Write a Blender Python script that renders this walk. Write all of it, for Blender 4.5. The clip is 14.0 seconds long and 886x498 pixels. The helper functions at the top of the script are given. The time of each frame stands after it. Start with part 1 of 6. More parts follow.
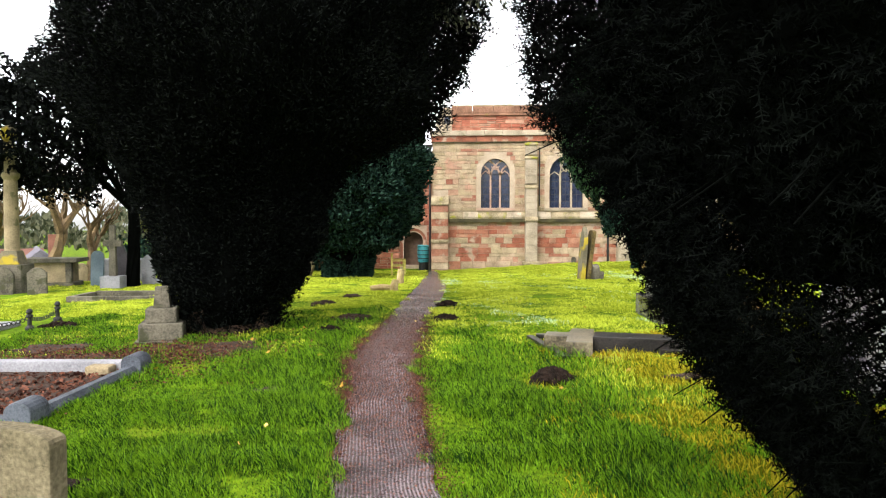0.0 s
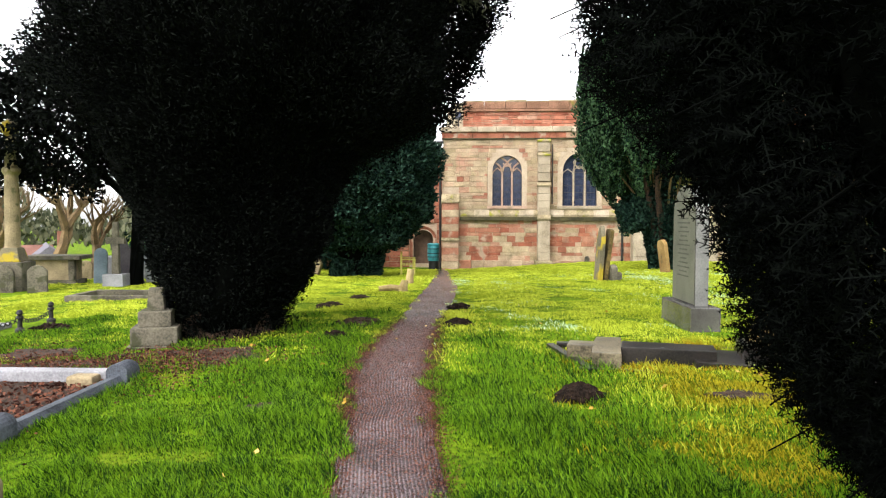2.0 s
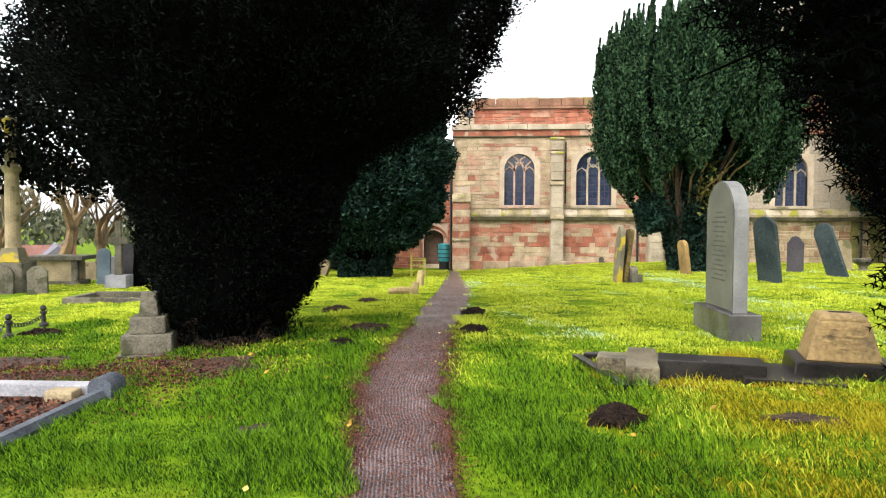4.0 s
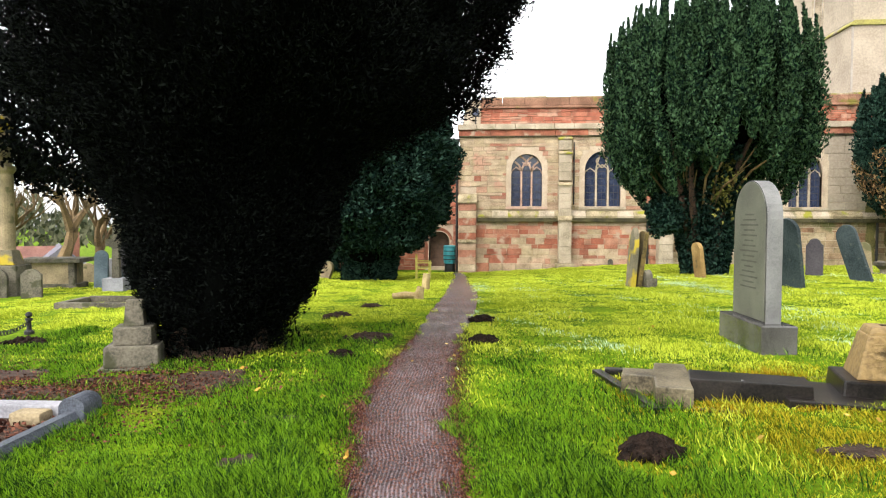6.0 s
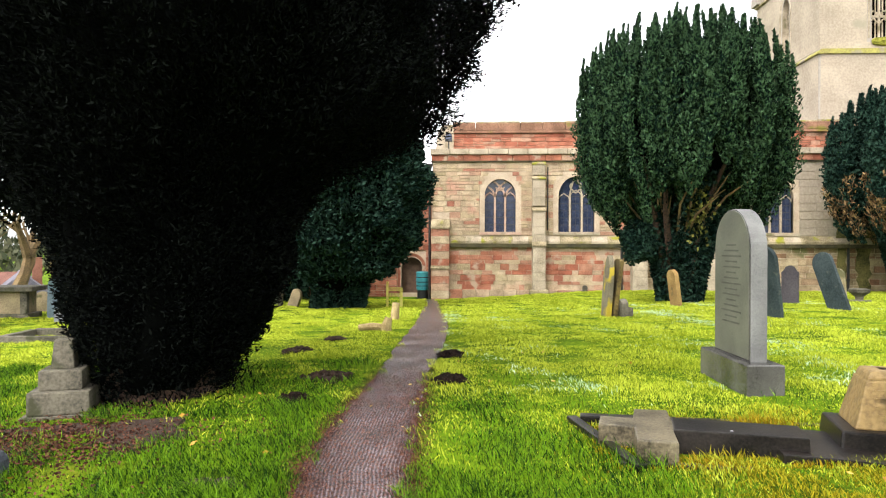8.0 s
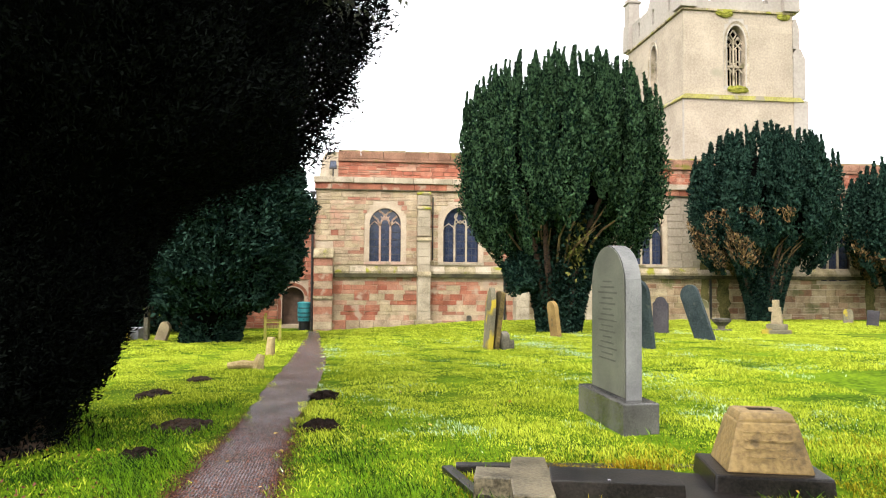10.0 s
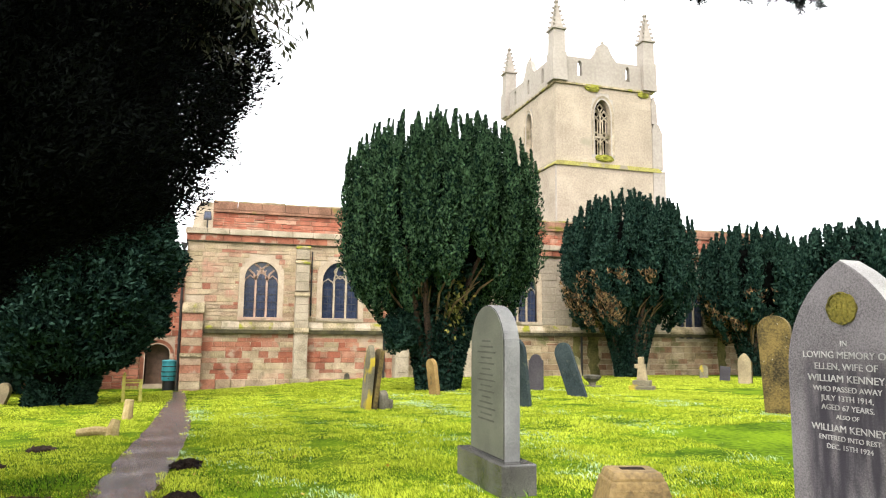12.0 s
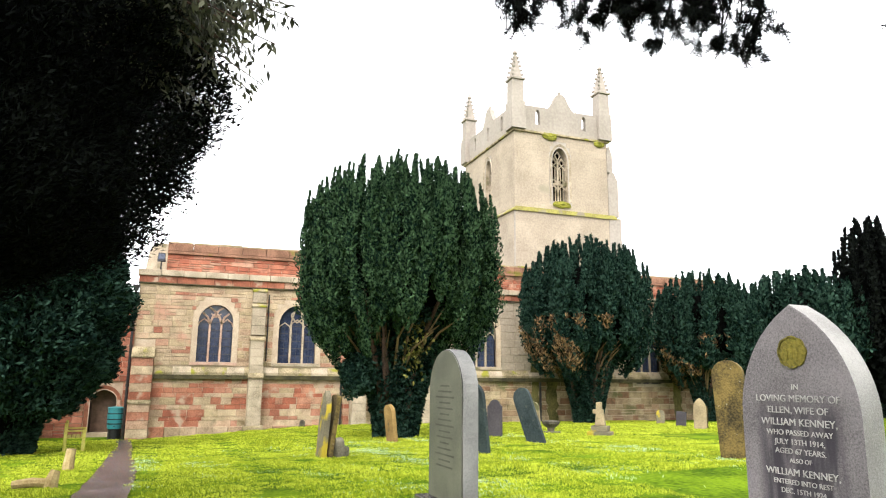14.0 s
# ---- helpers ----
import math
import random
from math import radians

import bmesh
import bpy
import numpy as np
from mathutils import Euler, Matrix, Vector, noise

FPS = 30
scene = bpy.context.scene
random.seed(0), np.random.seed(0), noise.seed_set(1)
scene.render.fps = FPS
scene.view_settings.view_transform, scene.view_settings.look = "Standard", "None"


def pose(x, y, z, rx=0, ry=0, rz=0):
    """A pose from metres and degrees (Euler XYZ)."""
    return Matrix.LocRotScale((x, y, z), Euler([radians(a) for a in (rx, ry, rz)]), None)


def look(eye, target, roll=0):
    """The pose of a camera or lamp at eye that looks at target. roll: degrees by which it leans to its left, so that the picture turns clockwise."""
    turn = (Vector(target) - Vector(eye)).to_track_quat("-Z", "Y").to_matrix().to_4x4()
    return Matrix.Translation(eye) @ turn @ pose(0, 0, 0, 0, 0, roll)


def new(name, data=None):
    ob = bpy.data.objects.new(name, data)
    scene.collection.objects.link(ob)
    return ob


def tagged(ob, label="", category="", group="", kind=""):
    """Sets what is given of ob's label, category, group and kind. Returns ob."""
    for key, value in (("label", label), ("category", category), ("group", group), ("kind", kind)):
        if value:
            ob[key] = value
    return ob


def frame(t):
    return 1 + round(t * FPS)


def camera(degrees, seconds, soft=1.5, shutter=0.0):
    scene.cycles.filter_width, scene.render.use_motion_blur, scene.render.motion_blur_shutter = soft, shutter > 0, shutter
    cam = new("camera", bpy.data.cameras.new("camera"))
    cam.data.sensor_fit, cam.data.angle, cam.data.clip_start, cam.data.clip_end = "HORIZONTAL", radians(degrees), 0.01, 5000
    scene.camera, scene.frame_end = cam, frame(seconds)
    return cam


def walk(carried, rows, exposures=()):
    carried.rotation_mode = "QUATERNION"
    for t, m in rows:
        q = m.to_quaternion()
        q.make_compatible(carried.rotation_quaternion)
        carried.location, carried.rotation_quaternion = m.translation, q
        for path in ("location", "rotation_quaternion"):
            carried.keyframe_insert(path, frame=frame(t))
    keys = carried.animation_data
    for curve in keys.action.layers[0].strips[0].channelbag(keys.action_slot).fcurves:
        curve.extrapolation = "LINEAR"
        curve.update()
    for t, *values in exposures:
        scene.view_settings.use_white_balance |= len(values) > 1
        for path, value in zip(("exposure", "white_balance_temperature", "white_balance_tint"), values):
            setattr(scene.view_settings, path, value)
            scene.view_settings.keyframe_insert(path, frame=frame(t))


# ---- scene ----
cam = camera(66.1, 14.0, soft=1.15)
METRES, EYE, TILT, LEAN, TURN = 3.13, 1.5, 0.0, -1.6, 2.8
ROWS = [
    (0.0, 0.0, 0.0, 0.0, -0.07, -2.24, 1.67),
    (0.5, -0.0016, 0.0557, 0.0067, 0.12, -2.44, 1.59),
    (1.0, 0.0015, 0.1005, 0.0099, 0.3, -2.41, 1.59),
    (1.5, -0.0028, 0.1425, 0.0067, 0.52, -2.32, 1.51),
    (2.0, -0.014, 0.2051, 0.0021, 0.74, -2.4, 1.45),
    (2.5, -0.026, 0.2636, 0.0039, 0.91, -2.42, 1.41),
    (3.0, -0.0346, 0.3132, -0.0038, 1.1, -2.36, 1.4),
    (3.5, -0.0411, 0.3736, -0.0016, 1.31, -2.4, 1.4),
    (4.0, -0.0381, 0.4181, -0.0021, 1.53, -2.37, 1.43),
    (6.5, -0.0519, 0.6593, 0.0108, 1.97, -2.22, 1.41),
    (7.0, -0.0406, 0.7068, 0.0193, 1.57, -1.6, 1.4),
    (9.5, 0.0236, 0.8908, 0.0393, -6.18, 1.18, 1.32),
    (10.0, 0.0383, 0.9168, 0.0505, -9.54, 1.85, 1.18),
    (10.5, 0.0476, 0.9331, 0.0561, -12.76, 2.7, 1.04),
    (11.0, 0.0523, 0.9471, 0.0607, -15.85, 3.69, 0.96),
    (11.5, 0.0503, 0.9506, 0.0614, -18.04, 5.01, 0.88),
    (12.0, 0.0457, 0.9501, 0.0608, -19.62, 6.35, 0.87),
    (12.5, 0.0472, 0.9488, 0.0614, -20.95, 7.85, 0.89),
    (13.0, 0.0497, 0.9508, 0.0589, -22.05, 8.89, 0.92),
    (13.5, 0.0508, 0.9541, 0.0577, -22.57, 9.52, 0.9),
    (14.0, 0.0484, 0.9541, 0.0579, -23.05, 10.03, 0.88),
]
walk(cam, [(t, pose(0, 0, EYE, TILT, LEAN, TURN) @ pose(METRES * x, METRES * y, METRES * z, 90 + pitch, roll, yaw)) for t, x, y, z, yaw, pitch, roll in ROWS])

# ---- light: overcast sky, a very soft sun ----
world = bpy.data.worlds.new("overcast")
scene.world = world
world.use_nodes = True
wn, wl = world.node_tree.nodes, world.node_tree.links
sky = wn.new("ShaderNodeTexSky")
sky.sky_type = "NISHITA"
sky.sun_disc = False
sky.sun_elevation, sky.sun_rotation = radians(48), radians(215)
sky.air_density, sky.dust_density, sky.ozone_density = 1.0, 2.0, 1.0
veil = wn.new("ShaderNodeHueSaturation")
veil.inputs["Saturation"].default_value, veil.inputs["Value"].default_value = 0.08, 1.6
wl.new(sky.outputs["Color"], veil.inputs["Color"])
wl.new(veil.outputs["Color"], wn["Background"].inputs["Color"])
wn["Background"].inputs["Strength"].default_value = 0.15
sun_data = bpy.data.lights.new("sun", "SUN")
sun_data.energy, sun_data.angle, sun_data.color = 0.7, radians(30), (1.0, 0.96, 0.9)
sun = new("sun", sun_data)
sun.matrix_world = look((-12, -16, 26), (0, 0, 0))
scene.view_settings.exposure = 1.55


# ---- materials ----
def mat(name, dark, light, scale=4.0, fine=40.0, rough=0.85, bump=0.3, spots=None, spot_scale=2.0, spot_at=0.6, metal=0.0,
        island=0.0, per_object=None, spec=0.3, tone=0.7, thin=0.0):
    """Two scales of noise between two colours, optional stains, relief, and a tint that differs from piece to piece."""
    dark, light = [c * tone for c in dark], [c * tone for c in light]
    spots = [c * tone for c in spots] if spots else None
    m = bpy.data.materials.new(name)
    m.use_nodes = True
    n, l = m.node_tree.nodes, m.node_tree.links
    b = n["Principled BSDF"]
    b.inputs["Roughness"].default_value, b.inputs["Metallic"].default_value = rough, metal
    b.inputs["Specular IOR Level"].default_value = spec
    co = n.new("ShaderNodeTexCoord")
    big, small = n.new("ShaderNodeTexNoise"), n.new("ShaderNodeTexNoise")
    big.inputs["Scale"].default_value, small.inputs["Scale"].default_value = scale, fine
    big.inputs["Detail"].default_value, small.inputs["Detail"].default_value = 4, 5
    geo = n.new("ShaderNodeNewGeometry")
    for t in (big, small):
        l.new(geo.outputs["Position"], t.inputs["Vector"])
    add = n.new("ShaderNodeMath")
    add.operation = "MULTIPLY_ADD"
    add.inputs[1].default_value = 0.45
    l.new(small.outputs["Fac"], add.inputs[0])
    scaled = n.new("ShaderNodeMath")
    scaled.operation = "MULTIPLY"
    scaled.inputs[1].default_value = 0.55
    l.new(big.outputs["Fac"], scaled.inputs[0])
    l.new(scaled.outputs[0], add.inputs[2])
    fac = add.outputs[0]
    if island:
        isl = n.new("ShaderNodeMath")
        isl.operation = "MULTIPLY_ADD"
        isl.inputs[1].default_value = island
        l.new(geo.outputs["Random Per Island"], isl.inputs[0])
        off = n.new("ShaderNodeMath")
        off.operation = "SUBTRACT"
        off.inputs[1].default_value = island / 2
        l.new(fac, off.inputs[0])
        l.new(off.outputs[0], isl.inputs[2])
        fac = isl.outputs[0]
    ramp = n.new("ShaderNodeValToRGB")
    ramp.color_ramp.elements[0].position, ramp.color_ramp.elements[1].position = 0.38, 0.62
    ramp.color_ramp.elements[0].color, ramp.color_ramp.elements[1].color = (*dark, 1), (*light, 1)
    l.new(fac, ramp.inputs["Fac"])
    colour = ramp.outputs["Color"]
    if per_object:
        info = n.new("ShaderNodeObjectInfo")
        pick = n.new("ShaderNodeValToRGB")
        pick.color_ramp.interpolation = "LINEAR"
        e = pick.color_ramp.elements
        for i, (p, c) in enumerate(per_object):
            if i < 2:
                e[i].position, e[i].color = p, (*c, 1)
            else:
                e.new(p).color = (*c, 1)
        l.new(info.outputs["Random"], pick.inputs["Fac"])
        if island:
            l.new(geo.outputs["Random Per Island"], pick.inputs["Fac"])
        mul = n.new("ShaderNodeMix")
        mul.data_type, mul.blend_type = "RGBA", "MULTIPLY"
        mul.inputs[0].default_value = 1.0
        l.new(colour, mul.inputs[6])
        l.new(pick.outputs["Color"], mul.inputs[7])
        colour = mul.outputs[2]
    if spots:
        sn = n.new("ShaderNodeTexNoise")
        sn.inputs["Scale"].default_value, sn.inputs["Detail"].default_value = spot_scale, 6
        l.new(geo.outputs["Position"], sn.inputs["Vector"])
        sr = n.new("ShaderNodeValToRGB")
        sr.color_ramp.elements[0].position, sr.color_ramp.elements[1].position = spot_at, spot_at + 0.08
        l.new(sn.outputs["Fac"], sr.inputs["Fac"])
        mix = n.new("ShaderNodeMix")
        mix.data_type = "RGBA"
        l.new(sr.outputs["Color"], mix.inputs[0])
        l.new(colour, mix.inputs[6])
        mix.inputs[7].default_value = (*spots, 1)
        colour = mix.outputs[2]
    l.new(colour, b.inputs["Base Color"])
    if bump:
        bn = n.new("ShaderNodeBump")
        bn.inputs["Strength"].default_value, bn.inputs["Distance"].default_value = bump, 0.02
        l.new(small.outputs["Fac"], bn.inputs["Height"])
        l.new(bn.outputs["Normal"], b.inputs["Normal"])
    if thin:
        glow = n.new("ShaderNodeBsdfTranslucent")
        both = n.new("ShaderNodeMixShader")
        both.inputs[0].default_value = thin
        l.new(colour, glow.inputs["Color"])
        l.new(b.outputs[0], both.inputs[1])
        l.new(glow.outputs[0], both.inputs[2])
        l.new(both.outputs[0], n["Material Output"].inputs["Surface"])
    return m


STONE_MIX = [(0.0, (0.60, 0.21, 0.13)), (0.25, (0.74, 0.34, 0.22)), (0.45, (0.80, 0.54, 0.38)), (0.7, (0.86, 0.66, 0.47)), (1.0, (0.68, 0.50, 0.34))]
CREAM_MIX = [(0.0, (0.64, 0.25, 0.17)), (0.14, (0.80, 0.43, 0.31)), (0.24, (0.88, 0.62, 0.45)), (0.5, (0.93, 0.74, 0.54)), (0.85, (0.84, 0.67, 0.45)), (1.0, (0.64, 0.52, 0.33))]
RED_MIX = [(0.0, (0.56, 0.18, 0.11)), (0.4, (0.72, 0.27, 0.165)), (0.8, (0.80, 0.36, 0.235)), (1.0, (0.86, 0.56, 0.40))]
PALE_MIX = [(0.0, (0.82, 0.71, 0.585)), (0.5, (0.85, 0.74, 0.61)), (1.0, (0.87, 0.76, 0.63))]
STONE = mat("mixed_sandstone", (0.36, 0.34, 0.31), (0.76, 0.74, 0.71), 2.2, 22, 0.95, 0.7, per_object=STONE_MIX, spots=(0.50, 0.36, 0.26), spot_scale=1.6, spot_at=0.58)
CREAM = mat("cream_sandstone", (0.36, 0.34, 0.29), (0.76, 0.74, 0.69), 2.2, 22, 0.95, 0.7, per_object=CREAM_MIX, spots=(0.30, 0.24, 0.15), spot_scale=1.5, spot_at=0.6)
REDST = mat("red_sandstone", (0.36, 0.34, 0.31), (0.76, 0.74, 0.71), 2.2, 22, 0.95, 0.7, per_object=RED_MIX, spots=(0.50, 0.36, 0.26), spot_scale=1.6, spot_at=0.58)
JOINED_CREAM = mat("cream_sandstone_joined", (0.30, 0.28, 0.24), (0.73, 0.70, 0.64), 2.0, 22, 0.95, 0.8, per_object=CREAM_MIX, island=0.01, spots=(0.50, 0.28, 0.19), spot_scale=0.8, spot_at=0.62)
JOINED_RED = mat("red_sandstone_joined", (0.34, 0.32, 0.30), (0.76, 0.74, 0.72), 3, 30, 0.95, 0.6, per_object=RED_MIX, island=0.01, spots=(0.20, 0.12, 0.07), spot_scale=1.3, spot_at=0.62)
JOINED_PALE = mat("pale_ashlar_joined", (0.40, 0.375, 0.34), (0.60, 0.565, 0.515), 0.5, 9, 0.95, 0.4, per_object=PALE_MIX, island=0.01, spots=(0.33, 0.29, 0.21), spot_scale=0.4, spot_at=0.62)
BUFF_MIX = [(0.0, (0.50, 0.27, 0.16)), (0.35, (0.74, 0.54, 0.36)), (0.7, (0.86, 0.70, 0.48)), (1.0, (0.48, 0.36, 0.20))]
JOINED_BUFF = mat("buff_rubble_joined", (0.30, 0.28, 0.24), (0.72, 0.70, 0.64), 2, 25, 0.95, 0.6, per_object=BUFF_MIX, island=0.01, spots=(0.16, 0.15, 0.06), spot_scale=0.9, spot_at=0.6)
MORTAR = mat("lime_mortar", (0.44, 0.33, 0.23), (0.64, 0.51, 0.37), 2, 25, 0.95, 0.5)
TOWER = mat("tower_ashlar", (0.33, 0.285, 0.24), (0.45, 0.395, 0.34), 0.35, 6, 0.95, 0.4, spots=(0.30, 0.27, 0.22), spot_scale=0.5, spot_at=0.62)
DRESSED = mat("dressed_stone", (0.26, 0.21, 0.14), (0.60, 0.49, 0.36), 1.5, 25, 0.9, 0.3, spots=(0.20, 0.17, 0.09), spot_scale=1.2, spot_at=0.64)
MOSSY = mat("mossy_coping", (0.13, 0.105, 0.05), (0.50, 0.40, 0.25), 2.2, 25, 0.95, 0.6, spots=(0.27, 0.26, 0.025), spot_scale=1.9, spot_at=0.55)
# dark moss and the shadow line under the courses, painted as one colour
MOSS_SHADOW = mat("moss_and_shadow", (0.02, 0.018, 0.010), (0.12, 0.10, 0.045), 2.5, 25, 0.95, 0.6)
STREAK = mat("green_wall_stain", (0.05, 0.05, 0.012), (0.22, 0.19, 0.06), 1.5, 20, 0.95, 0.5)
MOSS_STONE = mat("yellow_mossed_stone", (0.24, 0.20, 0.07), (0.44, 0.40, 0.10), 1.2, 12, 0.95, 0.6, spots=(0.30, 0.25, 0.19), spot_scale=0.9, spot_at=0.58)
MOSS = mat("yellow_moss", (0.14, 0.14, 0.015), (0.38, 0.36, 0.05), 4, 40, 1.0, 0.8)
GLASS = mat("leaded_glass", (0.022, 0.030, 0.062), (0.060, 0.075, 0.13), 5, 14, 0.14, 0.08, spec=0.5)
LEAD = mat("lead", (0.03, 0.03, 0.035), (0.06, 0.06, 0.07), 6, 40, 0.6, 0.1)
IRON = mat("black_iron", (0.012, 0.012, 0.013), (0.04, 0.035, 0.03), 8, 60, 0.6, 0.3)
DOORWOOD = mat("old_door_wood", (0.10, 0.06, 0.04), (0.2, 0.12, 0.08), 5, 40, 0.8, 0.4)
SLATE_ROOF = mat("roof_slate", (0.09, 0.09, 0.10), (0.2, 0.2, 0.22), 3, 30, 0.7, 0.3)
GRANITE = mat("grey_granite", (0.02, 0.02, 0.019), (0.18, 0.168, 0.155), 1.2, 130, 0.22, 0.1, spec=0.55)
GRANITE_FACE = mat("polished_green_grey_granite", (0.10, 0.104, 0.076), (0.205, 0.205, 0.155), 2.0, 90, 0.55, 0.1, spec=0.3)
GRANITE_SIDE = mat("fine_axed_granite_side", (0.10, 0.10, 0.096), (0.29, 0.285, 0.27), 2.0, 120, 0.6, 0.3, spec=0.4)
PINKST = mat("pink_dressed_stone", (0.36, 0.22, 0.16), (0.68, 0.46, 0.35), 1.8, 25, 0.9, 0.3, spots=(0.34, 0.25, 0.17), spot_scale=1.3, spot_at=0.62)
COPE_RED = mat("brown_red_coping", (0.17, 0.085, 0.05), (0.42, 0.22, 0.14), 1.6, 25, 0.95, 0.6, spots=(0.20, 0.17, 0.03), spot_scale=1.1, spot_at=0.62)


def stained_granite():
    """Speckled granite with a dark damp stain that runs down over the inscription."""
    m = mat("pale_speckled_granite", (0.085, 0.076, 0.08), (0.33, 0.295, 0.305), 1.4, 110, 0.75, 0.2)
    n, l = m.node_tree.nodes, m.node_tree.links
    b = n["Principled BSDF"]
    co = next(q for q in n if q.bl_idname == "ShaderNodeTexCoord")
    warp = n.new("ShaderNodeTexNoise")
    stretch = n.new("ShaderNodeMapping")
    stretch.inputs["Scale"].default_value = (14, 4, 2.2)
    l.new(co.outputs["Object"], stretch.inputs["Vector"])
    l.new(stretch.outputs["Vector"], warp.inputs["Vector"])
    warp.inputs["Scale"].default_value, warp.inputs["Detail"].default_value = 1.0, 4
    xyz = n.new("ShaderNodeSeparateXYZ")
    l.new(co.outputs["Object"], xyz.inputs[0])

    def calc(op, a, c):
        k = n.new("ShaderNodeMath")
        k.operation = op
        for i, v in enumerate((a, c)):
            if v is None:
                continue
            if isinstance(v, float):
                k.inputs[i].default_value = v
            else:
                l.new(v, k.inputs[i])
        return k.outputs[0]

    def smooth(v, lo, hi):
        k = n.new("ShaderNodeMapRange")
        k.interpolation_type = "SMOOTHSTEP"
        k.inputs["From Min"].default_value, k.inputs["From Max"].default_value = lo, hi
        l.new(v, k.inputs["Value"])
        return k.outputs["Result"]
    wide = smooth(calc("ABSOLUTE", xyz.outputs[0], None), 0.29, 0.19)
    tall = smooth(calc("ADD", xyz.outputs[2], calc("MULTIPLY", warp.outputs["Fac"], 0.3)), 1.68, 1.50)
    streak = smooth(warp.outputs["Fac"], 0.30, 0.62)
    fac = calc("MULTIPLY", calc("MULTIPLY", wide, tall), streak)
    mix = n.new("ShaderNodeMix")
    mix.data_type = "RGBA"
    l.new(fac, mix.inputs[0])
    l.new(b.inputs["Base Color"].links[0].from_socket, mix.inputs[6])
    mix.inputs[7].default_value = (0.042, 0.036, 0.046, 1)
    l.new(mix.outputs[2], b.inputs["Base Color"])
    return m


GRANITE_PALE = stained_granite()
GRANITE_EDGE = mat("rough_pale_granite_edge", (0.42, 0.40, 0.38), (0.72, 0.69, 0.66), 2.5, 120, 0.85, 0.4)
SLATE = mat("blue_slate", (0.010, 0.018, 0.020), (0.05, 0.068, 0.07), 2, 30, 0.7, 0.3, spots=(0.09, 0.10, 0.08), spot_scale=5, spot_at=0.64, spec=0.2)
SLATE_PALE = mat("pale_blue_slate", (0.10, 0.14, 0.165), (0.21, 0.27, 0.305), 2, 30, 0.7, 0.3, spec=0.2)
SLATE_DARK = mat("dark_purple_slate", (0.025, 0.02, 0.026), (0.075, 0.065, 0.07), 2, 30, 0.65, 0.3)
LICHEN = mat("lichened_stone", (0.10, 0.09, 0.06), (0.26, 0.22, 0.14), 2, 40, 0.95, 0.7, spots=(0.45, 0.34, 0.03), spot_scale=2.6, spot_at=0.5)
LICHEN_WHITE = mat("white_flecked_stone", (0.03, 0.022, 0.009), (0.20, 0.14, 0.04), 3, 30, 0.95, 0.7, spots=(0.62, 0.56, 0.46), spot_scale=13, spot_at=0.69)
OLIVE = mat("olive_lichen_crust", (0.13, 0.11, 0.02), (0.34, 0.28, 0.05), 6, 60, 0.95, 0.8)
OLDSTONE = mat("dull_lichened_stone", (0.085, 0.07, 0.035), (0.27, 0.22, 0.13), 3, 40, 0.95, 0.6, spots=(0.12, 0.12, 0.03), spot_scale=4, spot_at=0.58)
BUFF = mat("buff_gravestone", (0.22, 0.17, 0.10), (0.46, 0.36, 0.21), 2, 35, 0.95, 0.5, spots=(0.16, 0.15, 0.07), spot_scale=3, spot_at=0.6)
RUSTY = mat("orange_brown_stone", (0.22, 0.13, 0.04), (0.42, 0.27, 0.10), 2, 35, 0.95, 0.5, spots=(0.14, 0.10, 0.04), spot_scale=3, spot_at=0.6)
PEDESTAL = mat("weathered_brown_pedestal", (0.10, 0.062, 0.022), (0.34, 0.225, 0.085), 2.0, 26, 0.6, 0.5, spots=(0.075, 0.05, 0.022), spot_scale=3.2, spot_at=0.6, spec=0.35)
WET_STONE = mat("wet_dark_stone", (0.003, 0.0025, 0.0025), (0.035, 0.028, 0.024), 3, 50, 0.35, 0.12, spec=0.22)
WET_TOP = mat("wet_mossy_stone", (0.045, 0.036, 0.02), (0.25, 0.205, 0.13), 3, 40, 0.35, 0.2, spec=0.28)
KERB_BLUE = mat("blue_grey_kerb", (0.035, 0.04, 0.052), (0.13, 0.145, 0.175), 3, 60, 0.6, 0.3)
KERB_PALE = mat("pale_kerb", (0.22, 0.215, 0.235), (0.42, 0.41, 0.43), 2, 40, 0.7, 0.3)
GREYST = mat("grey_weathered_stone", (0.05, 0.044, 0.032), (0.21, 0.185, 0.135), 2.5, 35, 0.95, 0.5, spots=(0.07, 0.07, 0.035), spot_scale=3.5, spot_at=0.56)
TEAL = mat("teal_plastic", (0.015, 0.14, 0.16), (0.03, 0.22, 0.24), 3, 20, 0.45, 0.05, spec=0.5, tone=1.0)
BLACKPL = mat("black_plastic", (0.01, 0.01, 0.01), (0.02, 0.02, 0.02), 3, 20, 0.5, 0.05)
BENCHW = mat("yellowed_bench_wood", (0.36, 0.31, 0.05), (0.60, 0.54, 0.14), 6, 50, 0.8, 0.3, tone=0.95)
STUMPW = mat("pale_cut_wood", (0.30, 0.20, 0.08), (0.55, 0.42, 0.20), 6, 50, 0.9, 0.4)
BARK = mat("red_brown_bark", (0.018, 0.011, 0.008), (0.10, 0.055, 0.035), 5, 30, 0.95, 0.8)
BAREBARK = mat("pale_orange_bark", (0.09, 0.06, 0.03), (0.26, 0.17, 0.08), 3, 30, 0.9, 0.5)
EARTH = mat("molehill_earth", (0.006, 0.004, 0.003), (0.034, 0.020, 0.014), 12, 60, 0.95, 1.0, spec=0.1)
REDEARTH = mat("litter_earth", (0.022, 0.013, 0.008), (0.085, 0.046, 0.028), 9, 60, 0.95, 0.9)
